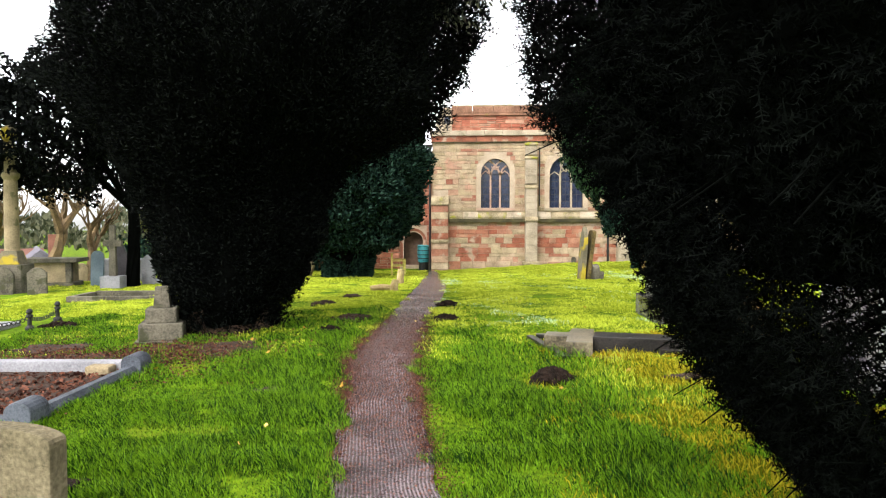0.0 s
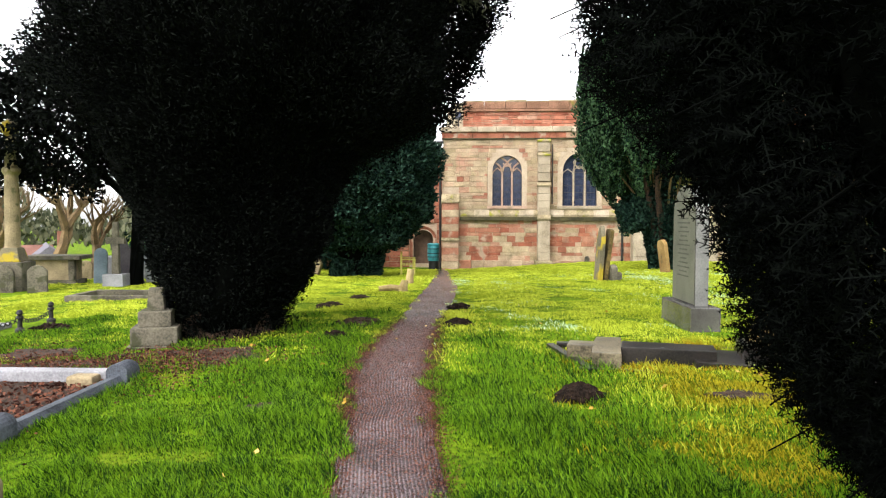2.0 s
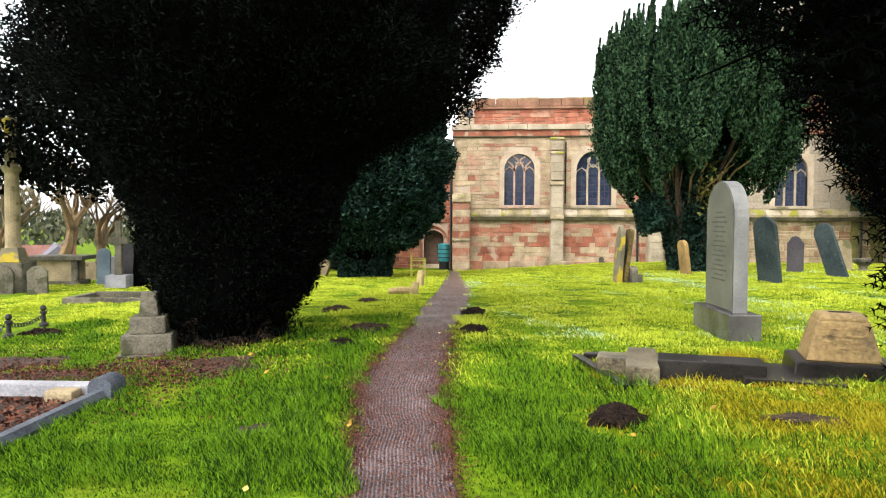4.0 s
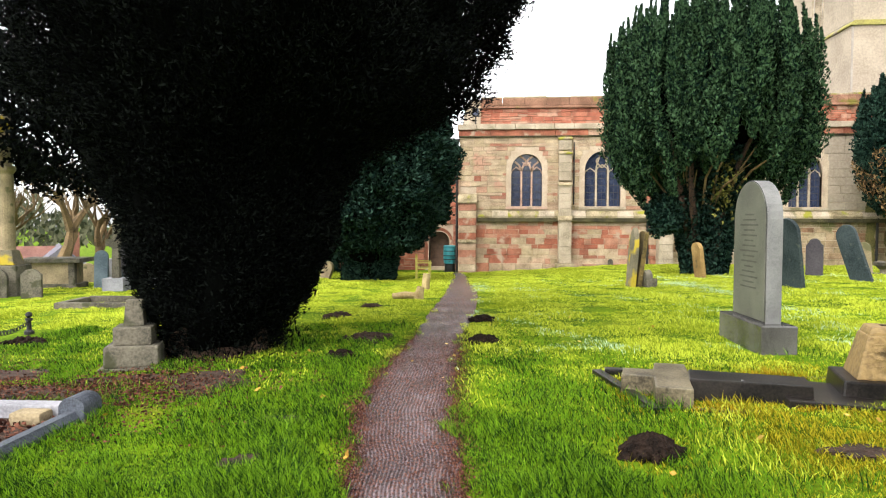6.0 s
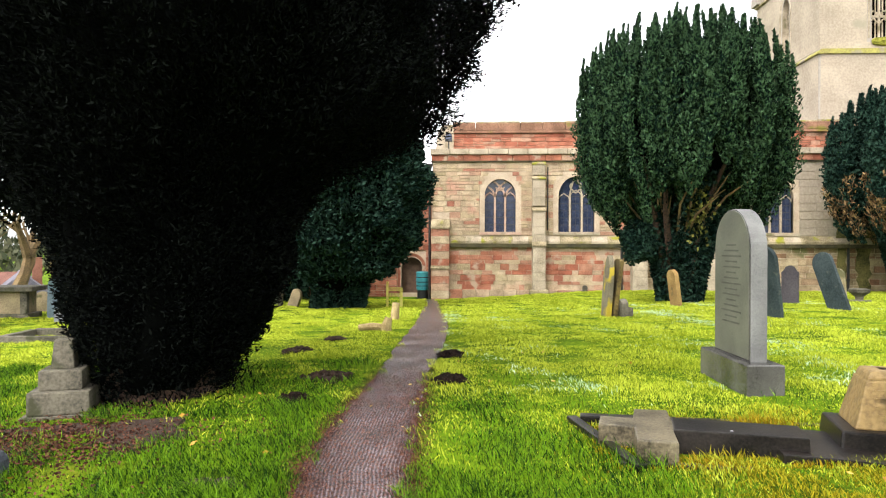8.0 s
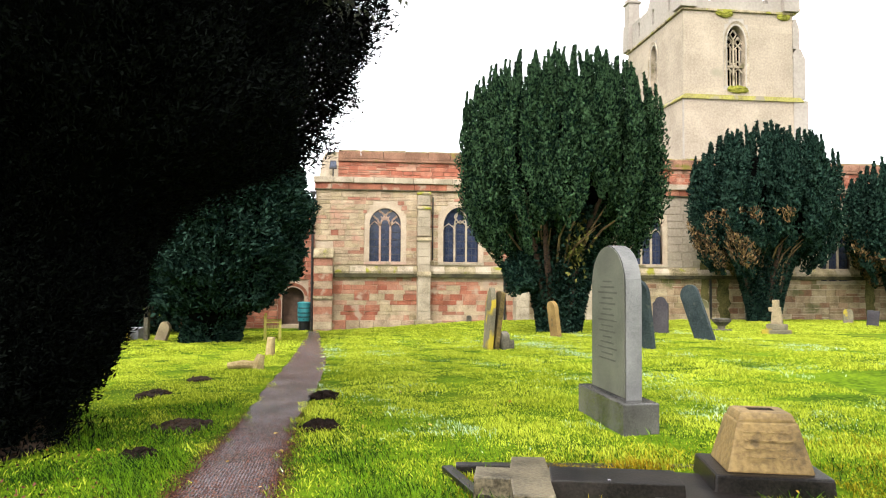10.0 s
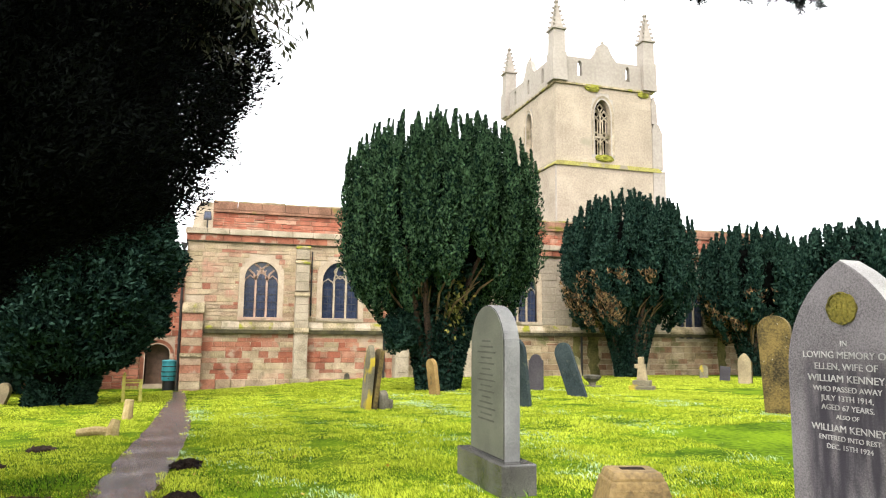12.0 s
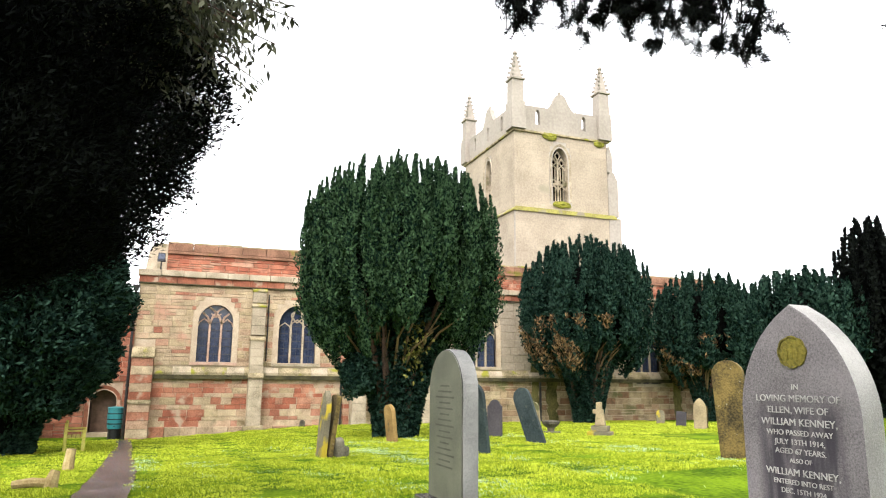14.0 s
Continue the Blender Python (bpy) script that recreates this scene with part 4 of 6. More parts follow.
def irish_yew(name, label, at, h, r, low, count, plumes, material, seed, size=0.17, brown=0.0, ivy=True):
    """An upright yew: many ascending feathery plumes fanning from a bundle of stems."""
    rng = np.random.default_rng(seed)
    t = thing(name, label, "tree", at, group="upright yews by the church")
    cs, us, br, ns = [], [], [], []
    per = count // plumes
    for k in range(plumes):
        a = k * 2.39996 + rng.uniform(-0.2, 0.2)
        f = math.sqrt((k + 0.5) / plumes)
        top = h * (1.0 - 0.17 * f ** 3.5) * rng.uniform(0.945, 1.005)
        foot = low * (1.25 - 0.25 * f) * rng.uniform(0.8, 1.35)
        # the side towards the path has died back and shows the stems
        foot *= 1 + 0.6 * max(0.0, math.cos(a - 4.75)) ** 4 * min(1.0, f * 1.6)
        s = rng.uniform(0, 1, per)
        z = foot + (top - foot) * s
        # vase: stems lean out, then stand upright
        lean = np.clip(z / (h * 0.45), 0, 1) ** 0.75
        ra = r * f * (0.18 + 0.82 * lean) * (1 - 0.07 * np.clip((z - 0.6 * h) / (0.4 * h), 0, 1) ** 2)
        sway = 0.05 * r * np.sin(z * 1.3 + k)
        cx, cy = ra * math.cos(a) + sway * math.sin(a), ra * math.sin(a) - sway * math.cos(a)
        pr = (0.75 + 0.5 * rng.uniform()) * r * 0.76 / math.sqrt(plumes) * np.clip((1 - s) * 2.6, 0.05, 1) ** 0.8 * np.clip(s * 5 + 0.35, 0, 1)
        b = rng.uniform(0, 6.28319, per)
        tuft = 1 + 0.42 * np.sin(z * 8.0 / (r / 3) + 2.0 * b + k * 1.9) + 0.24 * np.sin(z * 19.0 - 3 * b + k)
        q = pr * tuft * np.sqrt(rng.uniform(0.55, 1.05, per))
        c = np.stack([cx + q * np.cos(b), cy + q * np.sin(b), z], 1)
        u = np.stack([0.55 * np.cos(b), 0.55 * np.sin(b), np.full(per, 0.8)], 1)
        cs.append(c)
        ns.append(np.stack([np.cos(b), np.sin(b), np.full(per, 0.35)], 1))
        us.append(u)
        br.append(np.full(per, rng.uniform()))
    c, u, br, ns = np.concatenate(cs), np.concatenate(us), np.concatenate(br), np.concatenate(ns)
    dead = np.zeros(len(c), bool)
    if brown:
        ang = np.array([-0.97, 0.05])
        side = (c[:, :2] @ ang) / r
        dead = (side > 0.1) & (c[:, 2] < h * 0.55) & (wob(c, 1.5, seed) > 0.62 - brown) & (rng.uniform(size=len(c)) < 0.72)
        sprays("dead_foliage", c[dead], u[dead], size * 1.1, size * 0.35, YEW_BROWN, t, rng)["label"] = "brown dead twigs"
    sprays("crown", c[~dead], u[~dead], size, size * 0.5, material, t, rng, ns[~dead])
    prof = [(low * 1.35, r * 0.2), (h * 0.42, r * 0.5), (h * 0.5, r * 0.72), (h * 0.72, r * 0.64), (h * 0.86, r * 0.3)]
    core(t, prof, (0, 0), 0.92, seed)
    limbs(t, 9, 0.7 * r / 3, h * 0.5, r * 0.62, BARK, seed, (0, 0), 0.17 * r / 3)
    limbs(t, 5, 0.4 * r / 3, h * 0.5, r * 0.30, BARK, seed + 1, (0, 0), 0.2 * r / 3)
    for k in range(14):
        a = rng.uniform(3.2, 5.2)
        q0, q1 = r * rng.uniform(0.2, 0.3), r * rng.uniform(0.5, 0.8)
        z0, z1 = h * rng.uniform(0.18, 0.3), h * rng.uniform(0.34, 0.46)
        part("bare_branch", tube(bmesh.new(), [(q0 * math.cos(a), q0 * math.sin(a), z0), ((q0 + q1) / 2 * math.cos(a + 0.1), (q0 + q1) / 2 * math.sin(a + 0.1), z0 * 0.4 + z1 * 0.6), (q1 * math.cos(a + 0.25), q1 * math.sin(a + 0.25), z1)], [0.05, 0.035, 0.012], 5), BAREBARK, t)
    if ivy:
        n = 24000
        z = rng.uniform(-0.05, h * 0.44, n)
        rr = (0.25 + 0.36 * (np.abs(z) / (h * 0.4)) ** 1.5) * r * 0.85 * np.sqrt(rng.uniform(0.5, 1.1, n))
        a = rng.uniform(0, 6.28319, n)
        c = np.stack([rr * np.cos(a), rr * np.sin(a), z], 1)
        sprays("ivy", c, np.stack([np.cos(a), np.sin(a), -0.4 * np.ones(n)], 1), 0.13, 0.11, YEW_BLUE, t, rng)["label"] = "dark ivy round the stems"
    return t


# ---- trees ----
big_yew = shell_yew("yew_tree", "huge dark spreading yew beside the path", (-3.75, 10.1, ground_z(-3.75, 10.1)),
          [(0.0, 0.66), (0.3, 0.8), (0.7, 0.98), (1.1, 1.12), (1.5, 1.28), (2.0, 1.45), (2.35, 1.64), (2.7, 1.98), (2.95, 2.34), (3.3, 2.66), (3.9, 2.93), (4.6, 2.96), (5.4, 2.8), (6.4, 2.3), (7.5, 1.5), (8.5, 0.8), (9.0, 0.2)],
          [(0.0, -0.06), (0.3, 0.0), (0.7, 0.13), (1.1, 0.19), (2.0, 0.12), (2.35, 0.15), (2.7, 0.3), (2.95, 0.52), (3.3, 0.65), (4.6, 0.76), (6.0, 0.85), (9.0, 1.2)], 360000, 0.066, 0.02, YEW_SHADED, 11, lump=0.13, dense=0.84)
rng = np.random.default_rng(19)
n = 900
a = rng.uniform(0, 6.28319, n)
q = rng.uniform(0.55, 1.15, n)
sprout = np.stack([q * np.cos(a), q * np.sin(a), rng.uniform(0, 0.3, n) ** 1.2], 1)
sprays("sprout", sprout, np.stack([0.4 * np.cos(a), 0.4 * np.sin(a), np.ones(n)], 1), 0.11, 0.014, YEW_SHADED, big_yew, rng)
part("trunk", lathe(bmesh.new(), [(0.75, -0.15), (0.62, 0.15), (0.6, 0.7), (0.7, 1.4)], 14), BARK, big_yew)
shell_yew("yew_tree", "dark bluish yew with drooping foliage near the church", (-4.85, 25.8, ground_z(-4.85, 25.8)),
          [(0.0, 0.85), (1.0, 0.9), (1.3, 1.9), (2.2, 2.5), (4.0, 2.75), (5.5, 2.6), (7.0, 2.0), (8.3, 0.8)], (0.05, 0.0), 90000, 0.19, 0.075, YEW_BLUE, 12)
def lopsided(a):
    """Fuller towards the path, thinner on the side that faces the church."""
    a = a % 6.28319
    return 1.0 if a > 2.84 else 1.0 - 0.2 * min((2.84 - a) / 0.5, 1.0)


def inner_shell(a):
    """The loose kites stay within the outer sprigs on the side that the path passes."""
    return lopsided(a) * (0.93 if 2.2 < a % 6.28319 < 5.2 else 1.0)


NEAR_PROFILE = [(0.0, 0.6), (0.3, 0.9), (0.75, 1.34), (1.45, 1.76), (1.8, 1.93), (2.1, 2.0), (2.6, 2.02), (3.6, 1.92), (4.8, 1.75), (6.2, 1.2), (7.2, 0.2)]
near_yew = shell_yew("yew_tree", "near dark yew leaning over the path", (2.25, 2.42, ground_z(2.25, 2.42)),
                     NEAR_PROFILE, (0.0, 0.0), 120000, 0.05, 0.012, YEW_DEEP_SHADE, 13, lump=0.05, shape=inner_shell, dense=0.86, gap=0.45, hollow=1.15)


def sprigs(name, centres, along, length, needles, needle, width, material, parent, rng):
    """Yew sprigs: short twigs set with flat needles on both sides."""
    n = len(centres)
    u = unit(along + 0.55 * rng.normal(size=(n, 3)))
    v = unit(np.cross(u, rng.normal(size=(n, 3))))
    ln = (length * rng.uniform(0.6, 1.4, n))[:, None]
    vs = []
    for k in range(needles):
        s = (k // 2 + 0.5) / (needles / 2)
        side = 1 if k % 2 else -1
        foot = centres + u * ln * (s - 0.5)
        tipd = unit(v * side * 0.85 + u * 0.6 + 0.2 * rng.normal(size=(n, 3)))
        nl = needle * rng.uniform(0.7, 1.2, (n, 1)) * (1.1 - 0.5 * s)
        w = np.cross(tipd, np.cross(u, v)) * width
        vs.append(np.stack([foot - w * 0.5, foot + w * 0.5, foot + tipd * nl + w * 0.2, foot + tipd * nl - w * 0.2], 1))
    vs.append(np.stack([centres - u * ln * 0.5 - v * 0.002, centres - u * ln * 0.5 + v * 0.002, centres + u * ln * 0.5 + v * 0.001, centres + u * ln * 0.5 - v * 0.001], 1))
    vs = np.concatenate(vs).reshape(-1, 3)
    ob = raw(name, vs, np.arange(len(vs)).reshape(-1, 4), material, parent)
    ob["kind"] = "stuff"
    return ob


rng = np.random.default_rng(77)
n = 52000
prof = NEAR_PROFILE
z = rng.uniform(0.1, 4.0, n)
a = rng.uniform(2.2, 4.9, n)
d = np.stack([np.cos(a), np.sin(a), np.zeros(n)], 1)
rr = radius_at(prof, z) * np.array([lopsided(v) for v in a]) * 1.005
pp = d * rr[:, None] + np.stack([0 * z, 0 * z, z], 1)
rr = rr * (1 + 0.07 * wob(pp, 2.2, 3) + 0.07 * wob(pp, 6.0, 8)) * (1 - np.abs(rng.normal(0, 0.06, n)))
cc = d * rr[:, None] + np.stack([0 * z, 0 * z, z], 1)
sprigs("sprig", cc, d * 0.7 + np.array([0, 0, -0.15]), 0.10, 12, 0.022, 0.0045, YEW_DEEP_SHADE, near_yew, rng)
for k in range(40):
    a = rng.uniform(2.8, 4.4)
    z = rng.uniform(0.5, 2.6)
    r0 = float(radius_at(prof, z))
    p0 = (r0 * 0.5 * math.cos(a), r0 * 0.5 * math.sin(a), z + 0.35)
    p1 = (r0 * 0.85 * math.cos(a), r0 * 0.85 * math.sin(a), z + 0.1)
    p2 = (r0 * 1.08 * math.cos(a + 0.05), r0 * 1.08 * math.sin(a + 0.05), z - 0.1)
    part("twig", tube(bmesh.new(), [p0, p1, p2], [0.008, 0.005, 0.002], 5), SHADE_BLACK, near_yew)
# high bough that reaches out beyond the crown and hangs down
bough = [(0.2, 0.9, 3.5), (-0.35, 1.8, 3.55), (-0.7, 2.5, 3.4), (-0.95, 2.9, 3.25)]
part("bough", tube(bmesh.new(), bough, [0.05, 0.035, 0.022, 0.01], 6), SHADE_BLACK, near_yew)
hang, way = [], []
for k in range(58):
    f = 1.16 * (k + 0.5) / 58 + rng.uniform(-0.02, 0.02)
    drop = 0.10 + 0.10 * math.sin(f * 17 + 1.0) + 0.09 * math.sin(f * 41) + rng.uniform(-0.05, 0.06)
    tip = np.array([-1.16 + 0.72 * f, 2.85 - 0.38 * f + rng.uniform(-0.12, 0.12), 3.10 - 0.17 * f - 0.45 * drop + 0.05])
    top_ = tip + np.array([rng.uniform(-0.10, 0.16), rng.uniform(-0.2, 0.05), 0.26 + 0.12 * rng.uniform()])
    part("twig", tube(bmesh.new(), [tuple(top_), tuple((top_ + tip) / 2 + np.array([0.02, 0, 0.03])), tuple(tip)], [0.006, 0.004, 0.0015], 4), SHADE_BLACK, near_yew)
    for j in range(4):
        # side shoots off the hanging twig
        g = rng.uniform(0.1, 1.0)
        foot = top_ * (1 - g) + tip * g
        end = foot + np.array([rng.uniform(-0.09, 0.09), rng.uniform(-0.06, 0.06), rng.uniform(-0.09, 0.0)])
        for q in rng.uniform(0, 1, 13):
            hang.append(foot * (1 - q) + end * q + 0.007 * rng.normal(size=3))
            way.append(end - foot + np.array([0, 0, -0.02]))
hang, way = np.array(hang), unit(np.array(way))
sprigs("hanging_sprig", hang, way, 0.06, 14, 0.02, 0.0042, YEW_SHADED, near_yew, rng)
great = irish_yew("upright_yew", "large upright Irish yew with bundled reddish stems", (5.85, 22.8, ground_z(5.85, 22.8)), 8.42, 3.0, 2.3, 300000, 185, YEW_GREEN, 21, 0.105)
rng = np.random.default_rng(205)
n = 5200
q = unit(rng.normal(size=(n, 3))) * (rng.uniform(0.3, 1.0, n) ** 0.5)[:, None] * np.array([0.52, 0.5, 0.62])
q = q * (1 + 0.35 * wob(q, 5.0, 4))[:, None] + np.array([-1.3, -0.5, 1.75])
sprays("low_ivy", q, np.tile(np.array([[-0.3, -0.2, 0.3]]), (n, 1)), 0.11, 0.08, YEW_BLUE, great, rng)["label"] = "bushy ivy on a low stem"
n = 420
q = np.array([0.15, -1.15, 2.75]) + rng.normal(size=(n, 3)) * np.array([0.16, 0.14, 0.42])
sprays("pale_ivy", q, np.tile(np.array([[0.0, -0.3, -0.5]]), (n, 1)), 0.12, 0.1, YELLOWLEAF, great, rng)["label"] = "pale yellow-green ivy hanging among the stems"
irish_yew("upright_yew", "upright Irish yew with brown dead patch", (17.5, 31.0, ground_z(17.5, 31.0)), 8.7, 3.0, 2.2, 120000, 110, YEW_BLUE, 22, 0.17, brown=0.6)
irish_yew("upright_yew", "dark upright yew with browned lower foliage", (24.6, 31.2, ground_z(24.6, 31.2)), 7.6, 2.5, 1.8, 60000, 56, YEW_BLUE, 23, 0.19, brown=0.55)
irish_yew("upright_yew", "dark far upright yew", (33.0, 33.0, ground_z(33.0, 33.0)), 8.6, 3.4, 1.2, 40000, 80, YEW_BLUE, 24, 0.3, brown=0.4)
irish_yew("upright_yew", "tall dark conifer at the churchyard edge", (36.8, 30.0, ground_z(36.8, 30.0)), 11.5, 2.8, 0.8, 36000, 60, YEW_SHADED, 25, 0.32)

# ---- gravestones ----
def slab(name, label, at, w, h, th, top, material, rz=0.0, lean=0.0, tip=0.0, base=None, base_mat=None, edge=None, group="gravestones"):
    """A headstone whose broad face looks towards -y before it is turned; top: round, gothic, shoulder, plain."""
    s = thing(name, label, "gravestone", at, rz, group, rx=tip, ry=lean)
    b0 = 0.0
    if base:
        b0 = base[2]
        part("plinth", cube(-base[0] / 2, base[0] / 2, -base[1] / 2, base[1] / 2, -0.12, b0, 0.015), base_mat or material, s)
    hw = w / 2
    if top == "round":
        ol = [(-hw, b0 - (0 if base else 0.15)), (hw, b0 - (0 if base else 0.15))] + [(hw * math.cos(a), h - hw * 0.95 + hw * 0.95 * math.sin(a)) for a in np.linspace(0, math.pi, 17)]
    elif top == "low":
        ol = [(-hw, -0.15), (hw, -0.15)] + [(hw * math.cos(a), h - hw * 0.22 + hw * 0.22 * math.sin(a)) for a in np.linspace(0, math.pi, 13)]
    elif top == "gothic":
        rise = w * 0.86
        sp, big = h - rise, (hw * hw + rise * rise) / (2 * hw)
        side = [(math.sqrt(max(big * big - (rise * i / 10) ** 2, 0)) - (big - hw), sp + rise * i / 10) for i in range(11)]
        b1 = b0 - (0 if base else 0.15)
        ol = [(-hw, b1), (hw, b1)] + side + [(-x, z) for x, z in side[-2::-1]]
    elif top == "shoulder":
        sh = h * 0.82
        ol = [(-hw, -0.15), (hw, -0.15), (hw, sh), (hw * 0.8, sh + 0.03), (hw * 0.72, sh + 0.06)] + [(hw * 0.68 * math.cos(a), sh + 0.05 + (h - sh - 0.05) * math.sin(a)) for a in np.linspace(0.15, math.pi - 0.15, 11)] + [(-hw * 0.72, sh + 0.06), (-hw * 0.8, sh + 0.03), (-hw, sh)]
    else:
        ol = [(-hw, -0.15), (hw, -0.15), (hw, h), (-hw, h)]
    st_ = part("stone", prism(bmesh.new(), ol, -th / 2, th / 2, 0.012), material, s)
    if edge:
        st_.data.materials.append(edge)
        for f in st_.data.polygons:
            f.material_index = 0 if abs(f.normal.y) > 0.7 else 1
    return s


def gz(x, y, up=0.0):
    return (x, y, ground_z(x, y) + up)


GRAVE = -90.0
# tall rounded granite headstone on a plinth
hs = slab("headstone", "tall rounded grey granite headstone on a plinth", gz(2.64, 9.84), 0.92, 1.85, 0.17, "round", GRANITE, GRAVE + 2, base=(1.25, 0.37, 0.30), base_mat=GRANITE, edge=GRANITE_SIDE)
for k in range(15):
    lw = 0.12 + 0.16 * ((k * 7) % 5) / 5
    part("inscription_line", cube(-lw, lw, -0.0945, -0.0912, 1.46 - 0.058 * k, 1.478 - 0.058 * k), FAINT, hs)
face = [(0.43 * math.cos(a), 1.44 + 0.40 * math.sin(a)) for a in np.linspace(0, math.pi, 17)]
part("inscribed_face", prism(bmesh.new(), [(-0.43, 0.32), (0.43, 0.32)] + face, -0.091, -0.084), GRANITE_FACE, hs, "smooth dark inscribed face")
# pale lancet headstone with lettering
el = slab("headstone", "pale speckled lancet headstone with carved memorial inscription", gz(3.245, 5.93), 0.72, 1.98, 0.18, "gothic", GRANITE_PALE, GRAVE + 7, base=(0.95, 0.42, 0.2), base_mat=GRANITE_PALE, edge=GRANITE_EDGE)


def text(words, size, x, z, parent, material, y=-0.0945):
    cu = bpy.data.curves.new("lettering", "FONT")
    cu.body, cu.size, cu.align_x, cu.extrude = words, size, "CENTER", 0.002
    tmp = new("lettering_curve", cu)
    me = bpy.data.meshes.new_from_object(tmp.evaluated_get(bpy.context.evaluated_depsgraph_get()))
    bpy.data.objects.remove(tmp)
    me.materials.clear()
    me.materials.append(material)
    ob = new("lettering", me)
    ob.parent = parent
    ob.matrix_basis = pose(x, y, z, 90, 0, 0)
    return ob


def foil(r, lobes=8):
    """Scalloped outline about the middle of the roundel."""
    return [(r * (1 + 0.075 * abs(math.cos(lobes / 2 * a))) * math.cos(a), 1.712 + r * (1 + 0.075 * abs(math.cos(lobes / 2 * a))) * math.sin(a)) for a in np.linspace(0, 6.2832, 65)[:-1]]


part("roundel", prism(bmesh.new(), foil(0.074), -0.0945, -0.088), OLIVE, el, "olive lichened carved roundel")
rim = bmesh.new()
for (xa, za), (xb, zb) in zip(foil(0.08), foil(0.08)[1:] + foil(0.08)[:1]):
    bar(rim, [(xa, za), (xb, zb)], 0.009, -0.1, -0.088)
part("roundel_rim", rim, OLIVE, el)
for dx in (-0.03, 0.0, 0.03):
    part("monogram_bar", cube(dx - 0.006, dx + 0.006, -0.102, -0.092, 1.67, 1.752), OLIVE, el)
for words, size, z in (("IN", 0.04, 1.585), ("LOVING MEMORY OF", 0.048, 1.525), ("ELLEN, WIFE OF", 0.047, 1.468), ("WILLIAM KENNEY,", 0.05, 1.408), ("WHO PASSED AWAY", 0.038, 1.36), ("JULY 13TH 1914,", 0.038, 1.315), ("AGED 67 YEARS.", 0.038, 1.27), ("ALSO OF", 0.03, 1.228), ("WILLIAM KENNEY,", 0.048, 1.165), ("ENTERED INTO REST", 0.034, 1.122), ("DEC. 15TH 1924", 0.034, 1.08)):
    text(words, size * 1.1, 0.0, 1.506 - (1.585 - z) * 1.1, el, LETTER)

# ---- other gravestones, church side ----
slab("headstone", "tall thin headstone yellow with lichen, seen edge on", gz(2.70, 17.55), 0.55, 1.36, 0.11, "gothic", LICHEN, GRAVE + 3, lean=0, tip=-4)
slab("headstone", "dark purple slate headstone leaning on its neighbour", gz(2.83, 17.5), 0.5, 1.28, 0.09, "low", LICHEN_WHITE, GRAVE + 3, tip=-7)
slab("footstone", "small broken brown footstone", gz(3.03, 17.35), 0.26, 0.40, 0.16, "round", GREYST, GRAVE + 20, tip=5)
slab("footstone", "low squat stone stub", gz(3.16, 17.4), 0.2, 0.2, 0.16, "plain", GREYST, GRAVE)
slab("headstone", "orange-brown leaning headstone under the yew", gz(5.2, 20.9), 0.42, 0.97, 0.12, "round", RUSTY, GRAVE + 14, tip=8)
slab("headstone", "blue-grey slate headstone behind the granite one", gz(5.60, 16.05), 0.60, 1.42, 0.09, "round", SLATE, GRAVE + 22, tip=8)
slab("headstone", "dark purple slate headstone with shouldered top", gz(8.1, 20.75), 0.42, 1.0, 0.08, "shoulder", SLATE_DARK, -38)
slab("headstone", "blue-green slate headstone leaning far over", gz(7.68, 17.5), 0.50, 1.34, 0.08, "round", SLATE, -67, lean=-23)
slab("headstone", "pale rounded headstone behind the leaning slate", gz(10.7, 23.3), 0.4, 0.95, 0.1, "round", BUFF, -50, lean=-5)
slab("headstone", "tall mossy headstone flecked with white lichen", gz(9.26, 12.95), 0.54, 1.72, 0.16, "round", LICHEN_WHITE, -55, lean=-3)
slab("headstone", "pale pointed headstone with broken edge", gz(16.8, 22.7), 0.42, 1.06, 0.12, "gothic", BUFF, -45)
slab("headstone", "dark narrow headstone beside the pointed one", gz(17.05, 22.85), 0.32, 0.85, 0.1, "round", LICHEN_WHITE, -45)
slab("headstone", "small dark granite headstone in grass", gz(18.0, 25.2), 0.38, 0.57, 0.12, "plain", SLATE_DARK, -40, lean=4)
slab("headstone", "low mossy rounded headstone by the wall", gz(19.6, 28.5), 0.36, 0.6, 0.12, "round", LICHEN, -30)
slab("marker", "small pale marker stone by the wall foot", gz(4.75, 33.2), 0.22, 0.3, 0.12, "round", GREYST, 0)

urn = thing("broken_urn", "low broken stone urn on grass", "urn", gz(10.55, 22.0), -30)
part("bowl", lathe(bmesh.new(), [(0.16, -0.05), (0.1, 0.08), (0.12, 0.16), (0.26, 0.28), (0.28, 0.36), (0.2, 0.38)], 14), GREYST, urn)
part("slab", cube(-0.3, 0.3, -0.2, 0.2, -0.06, 0.05, 0.02), GREYST, urn)

cp = thing("cross_pedestal", "small worn stone cross on stepped mossy base", "gravestone", gz(11.05, 20.05), -45, "gravestones")
part("lower_step", cube(-0.33, 0.33, -0.26, 0.26, -0.1, 0.12, 0.02), LICHEN, cp)
part("upper_step", cube(-0.24, 0.24, -0.19, 0.19, 0.12, 0.27, 0.02), LICHEN, cp)
bm = taper(bmesh.new(), 0.3, 0.16, 0.22, 0.14, 0.27, 0.62, 0.02)
box(bm, -0.2, 0.1, -0.07, 0.07, 0.6, 0.72, 0.02)
box(bm, -0.1, 0.06, -0.07, 0.07, 0.7, 0.92, 0.02)
part("broken_cross", bm, BUFF, cp)

